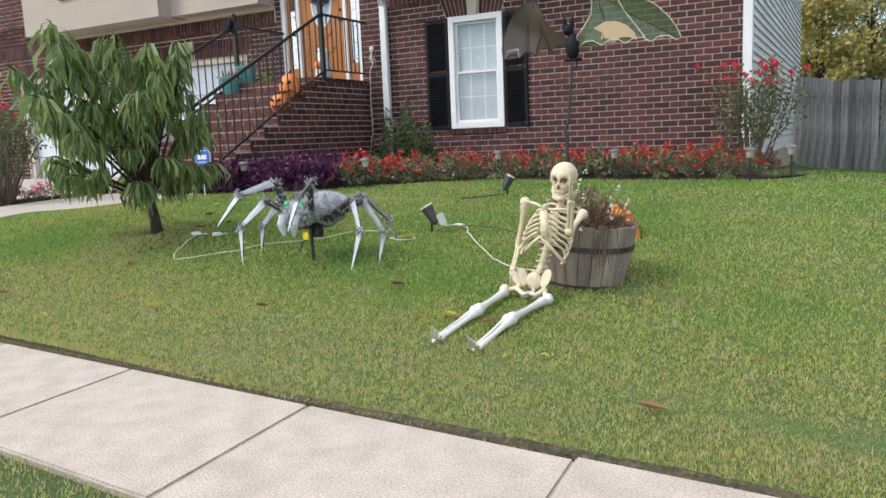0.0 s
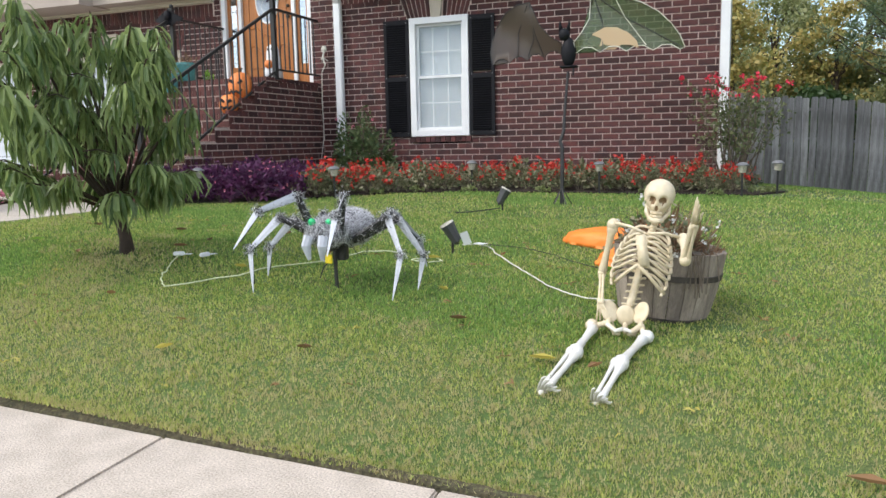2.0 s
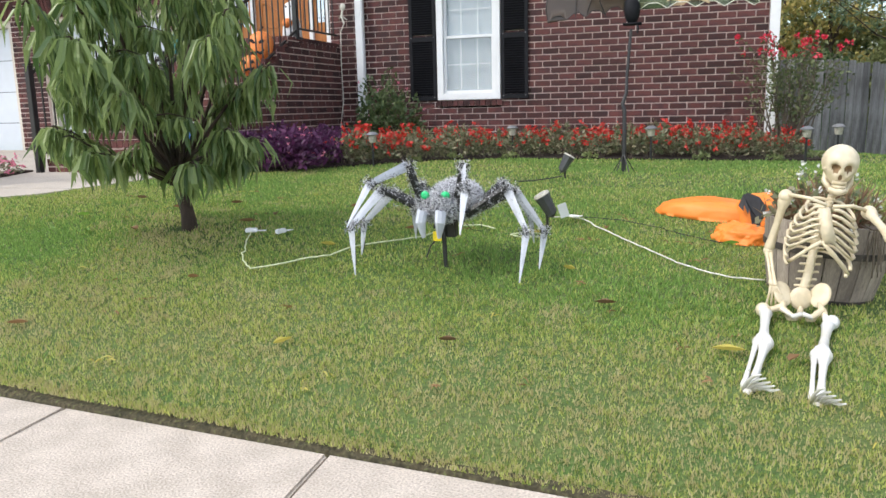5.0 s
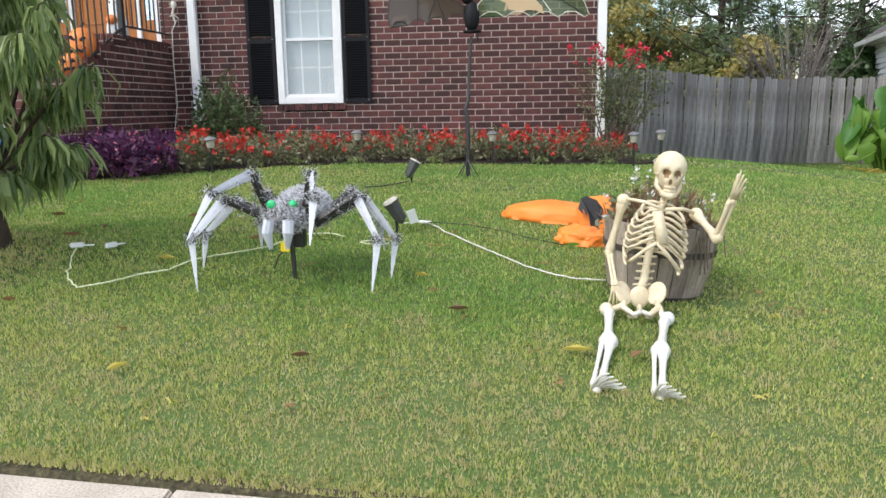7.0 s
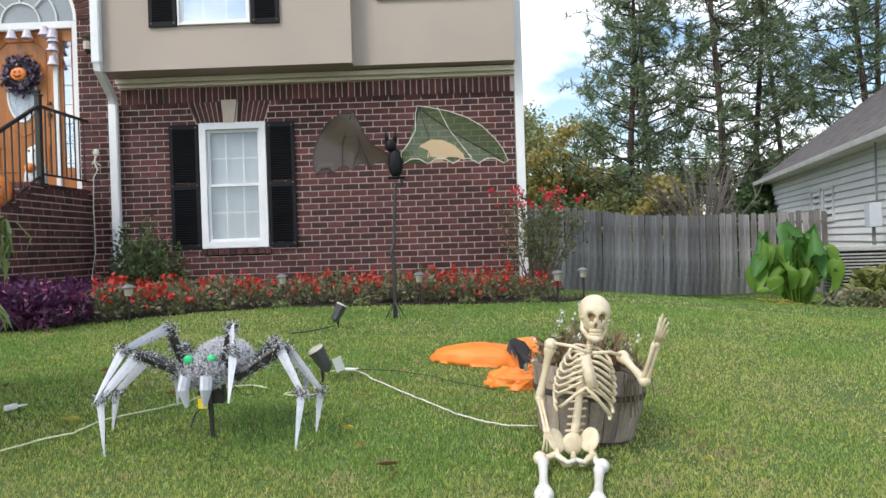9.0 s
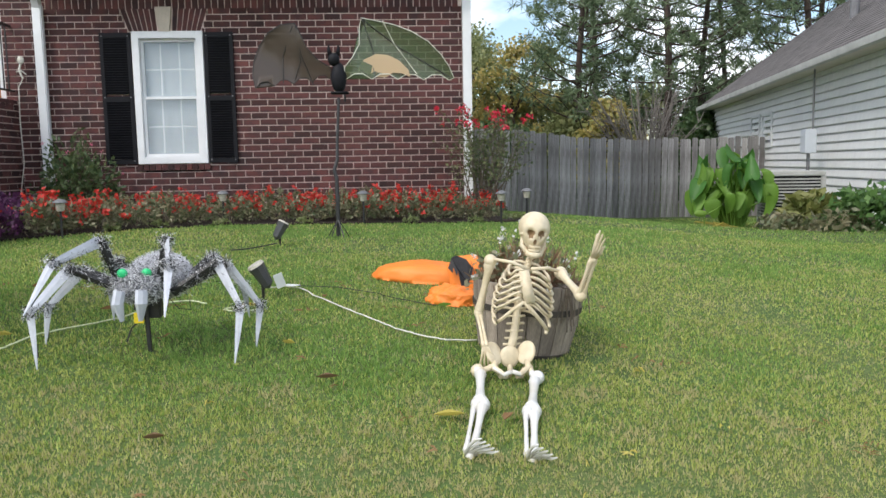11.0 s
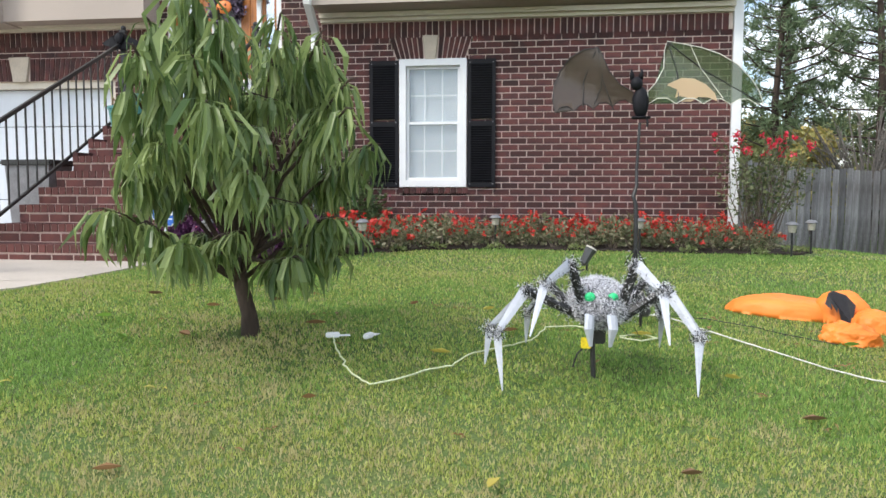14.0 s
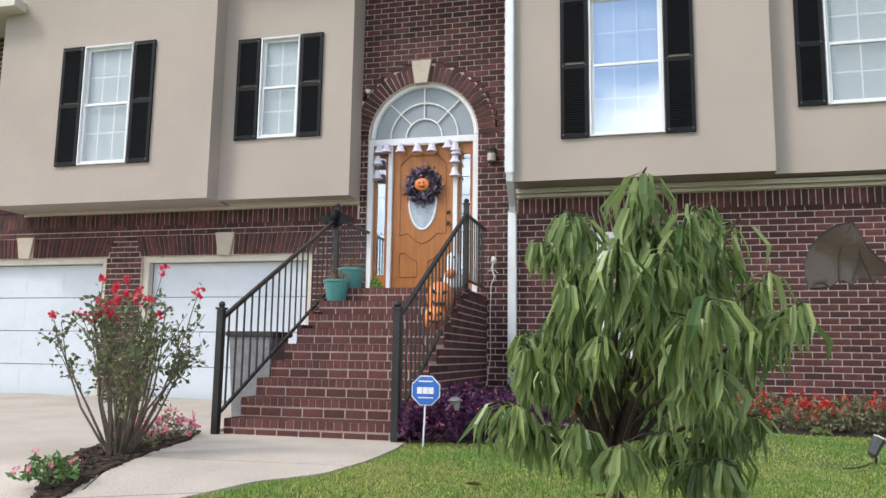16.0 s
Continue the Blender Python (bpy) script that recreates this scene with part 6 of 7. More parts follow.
for i, (h, k, j, t) in enumerate(legs):
    h, k, j, t = V(h), V(k), V(j), V(t)
    lb = bmesh.new()
    tube(lb, [h, k], [0.022, 0.020], 6)
    leg = world_part("leg", lb, M_BLACKP, sp, "jointed grey leg trimmed with tinsel")
    mb_ = bmesh.new()
    plate(mb_, k, j, 0.022, 0.013)
    o = world_part("shin_plate", mb_, M_SPGREY, sp)
    fb_ = bmesh.new()
    plate(fb_, j, t, 0.016, 0.003)
    world_part("foot_blade", fb_, M_SPGREY, sp)
    wb_ = bmesh.new()
    tube(wb_, [k + V((0, 0.012, -0.012)), j + V((0, 0.012, -0.01)), j.lerp(t, 0.8) + V((0, 0.010, 0))], 0.008, 5)
    world_part("leg_wire", wb_, M_BLACKP, sp)
    r = rng_of(500 + i)
    pts = [tuple(h.lerp(k, u) + V(r.normal(size=3) * 0.016)) for u in r.random(260)] + [tuple(j + V(r.normal(size=3) * 0.015)) for _ in range(110)] + [tuple(k + V(r.normal(size=3) * 0.014)) for _ in range(90)] + [tuple(k.lerp(j, u) + V((0, 0.012, -0.012)) + V(r.normal(size=3) * 0.007)) for u in r.random(60)]
    tinsel("tinsel", pts, sp, 520 + i, dark=0.52)
ab = bmesh.new()
ball(ab, (1.625, -5.96, 0.600), (0.132, 0.19, 0.102), 20, 14)
world_part("abdomen", ab, M_FUR, sp, smooth=True)
hb = bmesh.new()
ball(hb, (1.620, -6.215, 0.600), (0.105, 0.11, 0.080), 18, 12)
world_part("head", hb, M_FUR, sp, smooth=True)
r = rng_of(540)
for c, rad, n_ in (((1.625, -5.96, 0.600), (0.135, 0.193, 0.105), 3600), ((1.620, -6.215, 0.600), (0.108, 0.113, 0.083), 1500)):
    d = r.normal(size=(n_, 3))
    d /= np.linalg.norm(d, axis=1, keepdims=True)
    tinsel("tinsel", np.array(c) + d * np.array(rad), sp, int(n_), 0.024, 0.12 if n_ > 2000 else 0.30, 4)
ub = bmesh.new()
tube(ub, [(1.62, -6.20, 0.525), (1.62, -5.85, 0.515)], [0.06, 0.075], 10, flat=0.3)
world_part("underside", ub, M_BLACKP, sp)
for ex, ey, ez in ((1.572, -6.318, 0.655), (1.668, -6.300, 0.652)):
    eb = bmesh.new()
    ball(eb, (ex, ey + 0.026, ez + 0.004), (0.023, 0.014, 0.021), 12, 8)
    world_part("eye", eb, M_GREEN, sp, "green plastic eye", True)
for s in (-1, 1):
    fb_ = bmesh.new()
    c = V((1.615 + s * 0.045, -6.325, 0.585))
    tube(fb_, [c, c + V((s * 0.004, -0.025, -0.05)), c + V((-s * 0.006, -0.012, -0.125))], [0.030, 0.028, 0.010], 8, flat=0.5)
    world_part("fang", fb_, M_SPGREY, sp)
pb = bmesh.new()
tube(pb, [(1.605, -6.095, ground_z(1.6, -6.09) - 0.05), (1.592, -6.09, 0.54)], [0.011, 0.013], 8)
world_part("post", pb, M_BLACKP, sp)
xb = bmesh.new()
box(xb, 1.585, 1.655, -6.08, -6.03, 0.42, 0.52, 0.006)
world_part("control_box", xb, M_BLACKP, sp)
yb = bmesh.new()
box(yb, 1.545, 1.590, -6.118, -6.108, 0.405, 0.455, 0.003)
world_part("tag", yb, M_YELLOW, sp, "yellow warning tag")
wb_ = bmesh.new()
tube(wb_, [(1.58, -6.10, 0.43), (1.53, -6.11, 0.38), (1.51, -6.12, 0.32)], 0.004, 5)
world_part("power_wire", wb_, M_BLACKP, sp)
wb_ = bmesh.new()
tube(wb_, [(1.70, -6.1, 0.52), (1.75, -6.12, 0.47), (1.80, -6.1, 0.46), (1.78, -6.05, 0.50)], 0.002, 4)
world_part("loose_wire", wb_, M_BLACKP, sp)


# ---- bat decoration ----
BY = -2.45
bat = thing("bat_decoration", "large black bat decoration with clear film wings on a tall pole", "lawn decoration", (2.17, -2.60, ground_z(2.17, -2.6)))
pb = bmesh.new()
tube(pb, [(2.17, -2.60, 0.40), (2.17, -2.58, 0.80), (2.165, -2.56, 1.00), (2.145, -2.55, 1.06), (2.175, -2.53, 1.16), (2.175, -2.50, 1.30), (2.20, -2.46, 1.72)], [0.021, 0.020, 0.019, 0.018, 0.016, 0.014, 0.013], 8)
world_part("pole", pb, M_IRON, bat)
for k in range(5):
    a = 6.283 * k / 5 + 0.3
    lb = bmesh.new()
    tube(lb, [(2.17, -2.60, 0.62), (2.17 + 0.10 * math.cos(a), -2.60 + 0.10 * math.sin(a), 0.455)], 0.005, 5)
    world_part("brace", lb, M_IRON, bat)
bb = bmesh.new()
ball(bb, (2.205, BY, 1.90), (0.072, 0.06, 0.14), 16, 12)
ball(bb, (2.165, BY - 0.01, 2.065), (0.055, 0.05, 0.06), 14, 10)
box(bb, 2.13, 2.29, BY - 0.05, BY + 0.05, 1.755, 1.775, 0.004)
r = rng_of(550)
for s in (-1, 1):
    tube(bb, [(2.165 + s * 0.033, BY, 2.10), (2.165 + s * 0.045, BY, 2.17), (2.165 + s * 0.042, BY, 2.20)], [0.025, 0.014, 0.002], 6)
bo = world_part("body", bb, M_SHUT, bat, "black furry bat body", True)
fb_ = bmesh.new()
tube(fb_, [(2.25, BY - 0.03, 1.77), (2.262, BY - 0.05, 1.72), (2.258, BY - 0.06, 1.68)], 0.010, 6)
world_part("foot", fb_, M_SHUT, bat)


def wing(outline, ribs, material, rim):
    """Film wing with a wire rim and ribs; the film bows a little."""
    cx = sum(p[0] for p in outline) / len(outline)
    yy = lambda x, z: BY + 0.10 * abs(x - 2.2) ** 1.3 * 0.4 + 0.03 * math.sin(z * 9 + x * 5)
    wb = bmesh.new()
    wb.faces.new([wb.verts.new((x, yy(x, z), z)) for x, z in outline])
    bmesh.ops.triangulate(wb, faces=wb.faces[:])
    bmesh.ops.subdivide_edges(wb, edges=wb.edges[:], cuts=3, use_grid_fill=True)
    for v in wb.verts:
        v.co.y = yy(v.co.x, v.co.z)
    w = world_part("wing", wb, material, bat, smooth=True)
    for k, line in enumerate([outline + [outline[0]]] + ribs):
        rb = bmesh.new()
        tube(rb, [(x, yy(x, z) - 0.006, z) for x, z in line], 0.0045, 5)
        world_part("wing_rim" if k == 0 else "wing_rib", rb, rim if k in (0, 2) else M_IRON, bat)
    return w


def scallops(a, b, n, dip):
    out = []
    for k in range(n):
        for u in (0.0, 0.33, 0.67):
            s = (k + u) / n
            out.append((a[0] + (b[0] - a[0]) * s, a[1] + (b[1] - a[1]) * s + dip * math.sin(math.pi * u)))
    return out + [b]


film_l = glassy("dark_film", (0.055, 0.042, 0.030), 0.86, 0.30)
# olive tint paints the lawn's reflection into the clear film
film_r = glassy("olive_reflection_film", (0.070, 0.105, 0.048), 0.80, 0.22)
left = [(2.14, 1.99), (2.02, 2.06), (1.92, 2.18), (1.86, 2.32), (1.825, 2.39), (1.70, 2.375), (1.58, 2.31), (1.49, 2.20), (1.435, 2.06), (1.425, 1.93)] + scallops((1.45, 1.815), (2.13, 1.885), 4, 0.055)
wing(left, [[(1.825, 2.39), (1.87, 2.1), (1.97, 1.84)], [(1.80, 2.36), (1.70, 2.1), (1.70, 1.86)], [(1.825, 2.39), (1.86, 2.05), (1.80, 1.89)]], film_l, M_IRON)
right = [(2.26, 1.99), (2.33, 2.07), (2.40, 2.20), (2.405, 2.36), (2.425, 2.435), (2.55, 2.41), (2.72, 2.37), (2.88, 2.31)] + [(3.03, 2.22), (3.15, 2.10), (3.22, 2.0), (3.265, 1.895)] + scallops((3.22, 1.875), (2.27, 1.885), 4, 0.055)
wing(right, [[(2.43, 2.43), (2.52, 2.15), (2.53, 1.88)], [(2.62, 2.40), (2.72, 2.2), (2.92, 1.93)], [(2.425, 2.43), (2.75, 2.18), (3.23, 1.90)]], film_r, M_WIRE)
# gold polygon is a painted reflection lying on the right wing
gb = bmesh.new()
gb.faces.new([gb.verts.new((x, BY - 0.012, z)) for x, z in ((2.38, 1.985), (2.44, 2.06), (2.55, 2.11), (2.66, 2.10), (2.76, 2.05), (2.84, 1.97), (2.86, 1.90), (2.78, 1.935), (2.70, 1.94), (2.64, 1.90), (2.56, 1.90), (2.47, 1.94))])
world_part("film_reflection", gb, glassy("gold_reflection", (0.62, 0.44, 0.26), 0.75, 0.25), bat, "pale gold reflection painted as a patch on the film wing")

# ---- deflated inflatable ----
inf = thing("deflated_inflatable", "deflated orange fabric pumpkin inflatable lying on the grass", "lawn decoration", (2.9, -4.6, ground_z(2.9, -4.6)))
ib = bmesh.new()


def crumple(bm, c, rx, ry, rz, rot, seed, sub=5, amp=0.16):
    vs0 = set(bm.verts)
    bmesh.ops.create_icosphere(bm, subdivisions=sub, radius=1.0)
    new_v = [v for v in bm.verts if v not in vs0]
    m3 = Matrix.Rotation(radians(rot), 3, "Z")
    for v in new_v:
        d = v.co.normalized()
        k = 1 + amp * noise.noise((d.x * 2.2 + seed, d.y * 2.2, d.z * 2.2)) + amp * 0.8 * abs(noise.noise((d.x * 5 + seed, d.y * 9, d.z * 5)))
        q = m3 @ V((d.x * rx * k, d.y * ry * k, 0))
        z = max(0.0, d.z) ** 0.7 * rz * k
        x, y = c[0] + q.x, c[1] + q.y
        v.co = V((x, y, ground_z(x, y) + 0.004 + z))


crumple(ib, (2.93, -4.44), 0.385, 0.17, 0.125, -12, 3.0, amp=0.05)
for v in ib.verts:                                   # long sagging folds along the fabric
    v.co.z += 0.014 * math.sin(17 * (v.co.y + 0.22 * v.co.x) + 2.0 * noise.noise((v.co.x * 3, 0, 0))) * min(1.0, max(0.0, (v.co.z - ground_z(v.co.x, v.co.y)) / 0.05))
world_part("lower_fold", ib, M_ORANGE, inf, smooth=True)
ib = bmesh.new()
crumple(ib, (3.20, -4.56), 0.165, 0.14, 0.19, -20, 8.0, amp=0.06)
world_part("upper_fold", ib, M_ORANGE, inf, smooth=True)
ib = bmesh.new()
crumple(ib, (3.31, -4.74), 0.12, 0.11, 0.12, -15, 12.0, amp=0.10)
world_part("back_fold", ib, M_ORANGE, inf, smooth=True)
ib = bmesh.new()
crumple(ib, (3.06, -5.08), 0.15, 0.085, 0.095, -10, 5.0, amp=0.22)
world_part("crumpled_end", ib, M_ORANGE, inf, smooth=True)
fb_ = bmesh.new()
zz = ground_z(3.13, -4.62)
pts = [(3.055, -4.660, 0.130), (3.085, -4.690, 0.100), (3.088, -4.675, 0.135), (3.110, -4.705, 0.085), (3.118, -4.695, 0.115), (3.135, -4.715, 0.020), (3.190, -4.720, 0.015), (3.215, -4.700, 0.130), (3.175, -4.655, 0.185), (3.110, -4.625, 0.208), (3.080, -4.635, 0.195)]
vs = [fb_.verts.new((x, y - 0.022, zz + z)) for x, y, z in pts]
fb_.faces.new(vs)
bmesh.ops.solidify(fb_, geom=fb_.faces[:], thickness=0.006)
world_part("printed_face", fb_, M_GREYDARK, inf, "dark grey printed face panel")

# ---- spotlights and cords ----
def spot_light(at, yaw, label, with_tag):
    t = thing("spotlight", label, "spotlight", at, group="lawn spotlights", rz=yaw)
    sb = bmesh.new()
    tube(sb, [(0, 0, -0.04), (0, 0, 0.07)], [0.006, 0.012], 6)
    part("stake", sb, M_BLACKP, t)
    bb = bmesh.new()
    tube(bb, [(-0.045, 0.0, 0.055), (-0.03, 0.0, 0.06), (0.015, 0, 0.14), (0.035, 0, 0.175)], [0.020, 0.036, 0.044, 0.052], 8)
    part("housing", bb, mat("grey_housing", (0.065, 0.068, 0.070), (0.05, 0.05, 0.052), rough=0.4, grain=0.05, bump=0), t, smooth=False)
    lb = bmesh.new()
    tube(lb, [(0.036, 0, 0.176), (0.043, 0, 0.188)], [0.054, 0.046], 8)
    part("lens", lb, M_LAMPG, t)
    if with_tag:
        tb = bmesh.new()
        box(tb, -0.14, -0.085, 0.05, 0.054, 0.02, 0.11, 0, pose(0, 0, 0, -12, 20, 0))
        part("paper_tag", tb, M_WHITE, t, "white paper tag")
    return t


spot_light((1.93, -5.05, ground_z(1.93, -5.05) + 0.02), 200, "black lawn spotlight with white tag facing the spider", True)
spot_light((1.72, -3.10, ground_z(1.72, -3.1) + 0.02), 20, "small black and silver lawn spotlight facing the house", False)


def cord(name, label, line, material, rad=0.006, lift=0.018, seed=1):
    r = rng_of(seed)
    pts = []
    for (x0, y0), (x1, y1) in zip(line, line[1:]):
        for u in np.linspace(0, 1, 5, endpoint=False):
            x, y = x0 + (x1 - x0) * u, y0 + (y1 - y0) * u
            pts.append((x + r.normal() * 0.004, y + r.normal() * 0.004, ground_z(x, y) + lift))
    pts.append((*line[-1], ground_z(*line[-1]) + lift))
    cb = bmesh.new()
    tube(cb, pts, rad, 6)
    o = part(name, cb, material, smooth=True)
    return tagged(o, label, "cord")


cord("extension_cord", "pale green extension cord lying on the lawn to the planter", [(1.93, -4.86), (2.02, -4.80), (2.12, -4.85), (2.40, -5.29), (2.58, -5.50), (2.72, -5.69), (2.86, -5.80), (2.98, -5.86), (3.13, -5.85)], M_WIRE, 0.0042, 0.022)
cord("extension_cord", "pale green extension cord curling on the lawn by the spider", [(0.35, -5.90), (0.40, -6.03), (0.47, -6.16), (0.55, -6.32), (0.66, -6.41), (0.75, -6.34), (0.88, -6.20), (0.97, -6.14), (1.03, -5.99), (1.16, -5.83), (1.32, -5.63), (1.39, -5.32), (1.56, -5.24), (1.66, -5.30)], M_CORD, 0.0042, 0.022)
cord("extension_cord", "pale green cord end looped behind the spider", [(1.78, -5.40), (1.90, -5.30), (1.98, -5.38), (1.88, -5.46), (1.78, -5.42)], M_CORD, 0.0042, 0.022)
cord("black_cord", "thin black cord lying on the grass", [(2.05, -4.75), (2.35, -4.78), (2.60, -4.92), (2.72, -5.05), (2.95, -5.2)], M_BLACKP, 0.0028, 0.016)
cord("black_cord", "thin black cord from the small spotlight", [(1.70, -3.12), (1.60, -3.3), (1.52, -3.42), (1.40, -3.5)], M_BLACKP, 0.005, 0.03)
for x, y, rz in ((0.35, -5.90, 20), (0.52, -5.86, 75)):
    pg = thing("cord_plug", "white plug end lying in the grass", "plug", (x, y, ground_z(x, y) + 0.03), rz=rz)
    part("plug_body", one_box(-0.035, 0.035, -0.014, 0.014, -0.012, 0.014, 0.005), M_WHITE, pg)
    part("paper_tag", one_box(0.03, 0.085, -0.02, 0.015, -0.004, -0.001), M_WHITE, pg)
tg = thing("cord_tag", "white paper tag on the extension cord", "tag", (2.07, -4.86, ground_z(2.07, -4.86) + 0.04), rz=-25)
part("tag", one_box(-0.04, 0.05, -0.03, 0.02, 0.0, 0.004), M_WHITE, tg)


# ---- path lights ----
def path_light(at, label, first_one=None):
    t = thing("path_light", label, "path light", at, group="solar path lights")
    sb = bmesh.new()
    tube(sb, [(0, 0, -0.05), (0, 0, 0.25)], 0.011, 8)
    part("stake", sb, M_BLACKP, t)
    lb = bmesh.new()
    spin_profile(lb, [(0.030, 0.25), (0.036, 0.26), (0.042, 0.31), (0.042, 0.325)], 16)
    part("lens", lb, M_LAMPG, t, smooth=True)
    cb = bmesh.new()
    spin_profile(cb, [(0.0, 0.362), (0.035, 0.355), (0.062, 0.335), (0.066, 0.325), (0.04, 0.322)], 18)
    part("cap", cb, M_GREYP, t, smooth=True)
    return t


pl0 = path_light((-0.32, -2.55, ground_z(-0.32, -2.55)), "grey solar path light on a black stake in the flower bed")
for x, y in ((0.84, -1.32), (2.34, -1.42), (3.80, -1.55), (4.16, -1.0), (-1.47, -3.35)):
    copy_thing(pl0, pose(x, y, ground_z(x, y), 0, 0, 40))

# ---- on and by the steps ----
def pot(x, y, z, R, h, label, seed):
    t = thing("plant_pot", label, "plant pot", (x, y, z), group="pots on the steps")
    pb = bmesh.new()
    spin_profile(pb, [(0.0, 0.0), (R * 0.72, 0.0), (R * 0.95, h * 0.75), (R * 0.98, h * 0.86), (R * 1.06, h * 0.88), (R * 1.06, h), (R * 0.95, h), (R * 0.90, h * 0.85), (0.0, h * 0.84)], 24)
    part("pot", pb, M_TEAL, t, smooth=False)
    r = rng_of(seed)
    p = in_dome(r, 160, R * 1.1, R * 1.1, 0.16, 0.3)
    p[:, 2] += h * 0.85
    L = 0.07 * (0.5 + r.random(len(p)))
    link("dry_growth", leaf_cloud(p, p + r.normal(size=p.shape) * 0.1, L, L * 0.12, r), L_DEAD, t)


pot(-3.30, -1.52, DZ0 - 0.01 - RISE + 0.001, 0.145, 0.25, "teal glazed pot with dried growth on the upper step", 600)
pot(-3.24, -1.22, DZ0 - 0.008, 0.155, 0.25, "teal glazed pot with dried growth on the landing", 601)
fs = thing("flower_sprig", "small pot plant with white and green leaves on the landing", "plant", (-2.98, -1.10, DZ0 - 0.008))
r = rng_of(602)
p = in_dome(r, 90, 0.08, 0.08, 0.16, 0.3)
L = 0.045 * (0.6 + r.random(len(p)))
link("foliage", leaf_cloud(p, r.normal(size=p.shape), L, L * 0.6, r), L_LIME, fs)
p = in_dome(r, 40, 0.06, 0.06, 0.08, 0.3)
L = np.full(len(p), 0.03)
link("flowers", leaf_cloud(p, r.normal(size=p.shape), L, L, r), L_WHITE, fs)
bd = thing("hanging_bat", "small black fabric bat hung on the railing post", "decoration", (-3.47, -1.20, DZ0 + 0.86))
hb = bmesh.new()
for s in (-1, 1):
    q = [(0, -0.02, 0.10), (s * 0.10, -0.03, 0.05), (s * 0.24, 0.0, -0.02), (s * 0.20, -0.01, -0.05), (s * 0.14, -0.03, -0.06), (s * 0.08, -0.04, -0.12), (0.0, -0.04, -0.10)]
    hb.faces.new([hb.verts.new(v) for v in q])
bmesh.ops.solidify(hb, geom=hb.faces[:], thickness=0.012)
ball(hb, (0, -0.05, 0.02), (0.05, 0.04, 0.07), 10, 8)
part("bat", hb, M_SHUT, bd)
bn_ = thing("storage_bin", "dark grey plastic bin behind the steps on the driveway", "bin", (-3.98, -2.0, 0.53))
b2 = bmesh.new()
for w0, w1, z0, z1 in ((0.20, 0.25, 0.0, 0.84),):
    va = [b2.verts.new((sx * w0, sy * w0 * 0.8, z0)) for sx, sy in ((-1, -1), (1, -1), (1, 1), (-1, 1))]
    vb = [b2.verts.new((sx * w1, sy * w1 * 0.8, z1)) for sx, sy in ((-1, -1), (1, -1), (1, 1), (-1, 1))]
    b2.faces.new(va[::-1])
    b2.faces.new(vb)
    for k in range(4):
        b2.faces.new((va[k], va[(k + 1) % 4], vb[(k + 1) % 4], vb[k]))
part("bin_body", b2, M_GREYP, bn_)
part("lid", one_box(-0.29, 0.29, -0.23, 0.23, 0.84, 0.90, 0.015), M_BLACKP, bn_)


def pumpkin(at, R, h, label, face_rot):
    """Carved-look plastic pumpkin: ribbed shell, stem, dark face cut-outs standing on the skin."""
    t = thing("pumpkin", label, "pumpkin", at, group="plastic pumpkins", rz=face_rot)
    pb = bmesh.new()
    n, m_ = 40, 14
    rows = []
    for i in range(m_ + 1):
        f = math.pi * i / m_
        rows.append([pb.verts.new((R * math.sin(f) ** 0.8 * (1 - 0.06 * abs(math.cos(5 * 6.2832 * k / n))) * math.cos(6.2832 * k / n), R * math.sin(f) ** 0.8 * (1 - 0.06 * abs(math.cos(5 * 6.2832 * k / n))) * math.sin(6.2832 * k / n), h / 2 - h / 2 * math.cos(f))) for k in range(n)])
    for a, b in zip(rows, rows[1:]):
        for k in range(n):
            pb.faces.new((a[k], a[(k + 1) % n], b[(k + 1) % n], b[k]))
    bmesh.ops.remove_doubles(pb, verts=pb.verts[:], dist=0.0005)
    part("shell", pb, M_PUMPKIN, t, smooth=True)
    sb = bmesh.new()
    tube(sb, [(0, 0, h * 0.97), (0.01, 0, h * 1.08), (0.03, 0, h * 1.14)], [0.022, 0.015, 0.012], 7)
    part("stem", sb, M_BARK, t)
    for s in (-1, 1):
        eb = bmesh.new()
        tube(eb, [(s * R * 0.18, -R * 0.93, h * 0.60), (s * R * 0.5, -R * 0.83, h * 0.70)], [0.012, 0.022], 5)
        part("eye_cutout", eb, M_DARK, t)
    mb_ = bmesh.new()
    tube(mb_, [(-R * 0.5, -R * 0.82, h * 0.40), (-R * 0.25, -R * 0.93, h * 0.28), (0, -R * 0.97, h * 0.34), (R * 0.25, -R * 0.93, h * 0.28), (R * 0.5, -R * 0.82, h * 0.40)], [0.008, 0.018, 0.014, 0.018, 0.008], 6)
    part("mouth_cutout", mb_, M_DARK, t)


pumpkin((-2.03, -1.72, DZ0 - 0.01 - RISE * 2 + 0.001), 0.15, 0.36, "tall orange plastic pumpkin with carved face on the steps", 10)
pumpkin((-2.02, -1.98, DZ0 - 0.01 - RISE * 3 + 0.001), 0.125, 0.24, "round orange plastic pumpkin with carved face on the steps", 15)
gh = thing("ghost_figure", "white ghost decoration holding an orange pumpkin on the landing", "decoration", (-2.10, -0.85, DZ0 - 0.008))
g_b = bmesh.new()
spin_profile(g_b, [(0.0, 0.0), (0.13, 0.0), (0.12, 0.12), (0.09, 0.28), (0.085, 0.36), (0.07, 0.44), (0.0, 0.48)], 18)
part("gown", g_b, M_WHITE, gh, smooth=True)
g_b = bmesh.new()
ball(g_b, (0.0, -0.11, 0.20), (0.065, 0.06, 0.058), 14, 10)
part("small_pumpkin", g_b, M_PUMPKIN, gh, smooth=True)
g_b = bmesh.new()
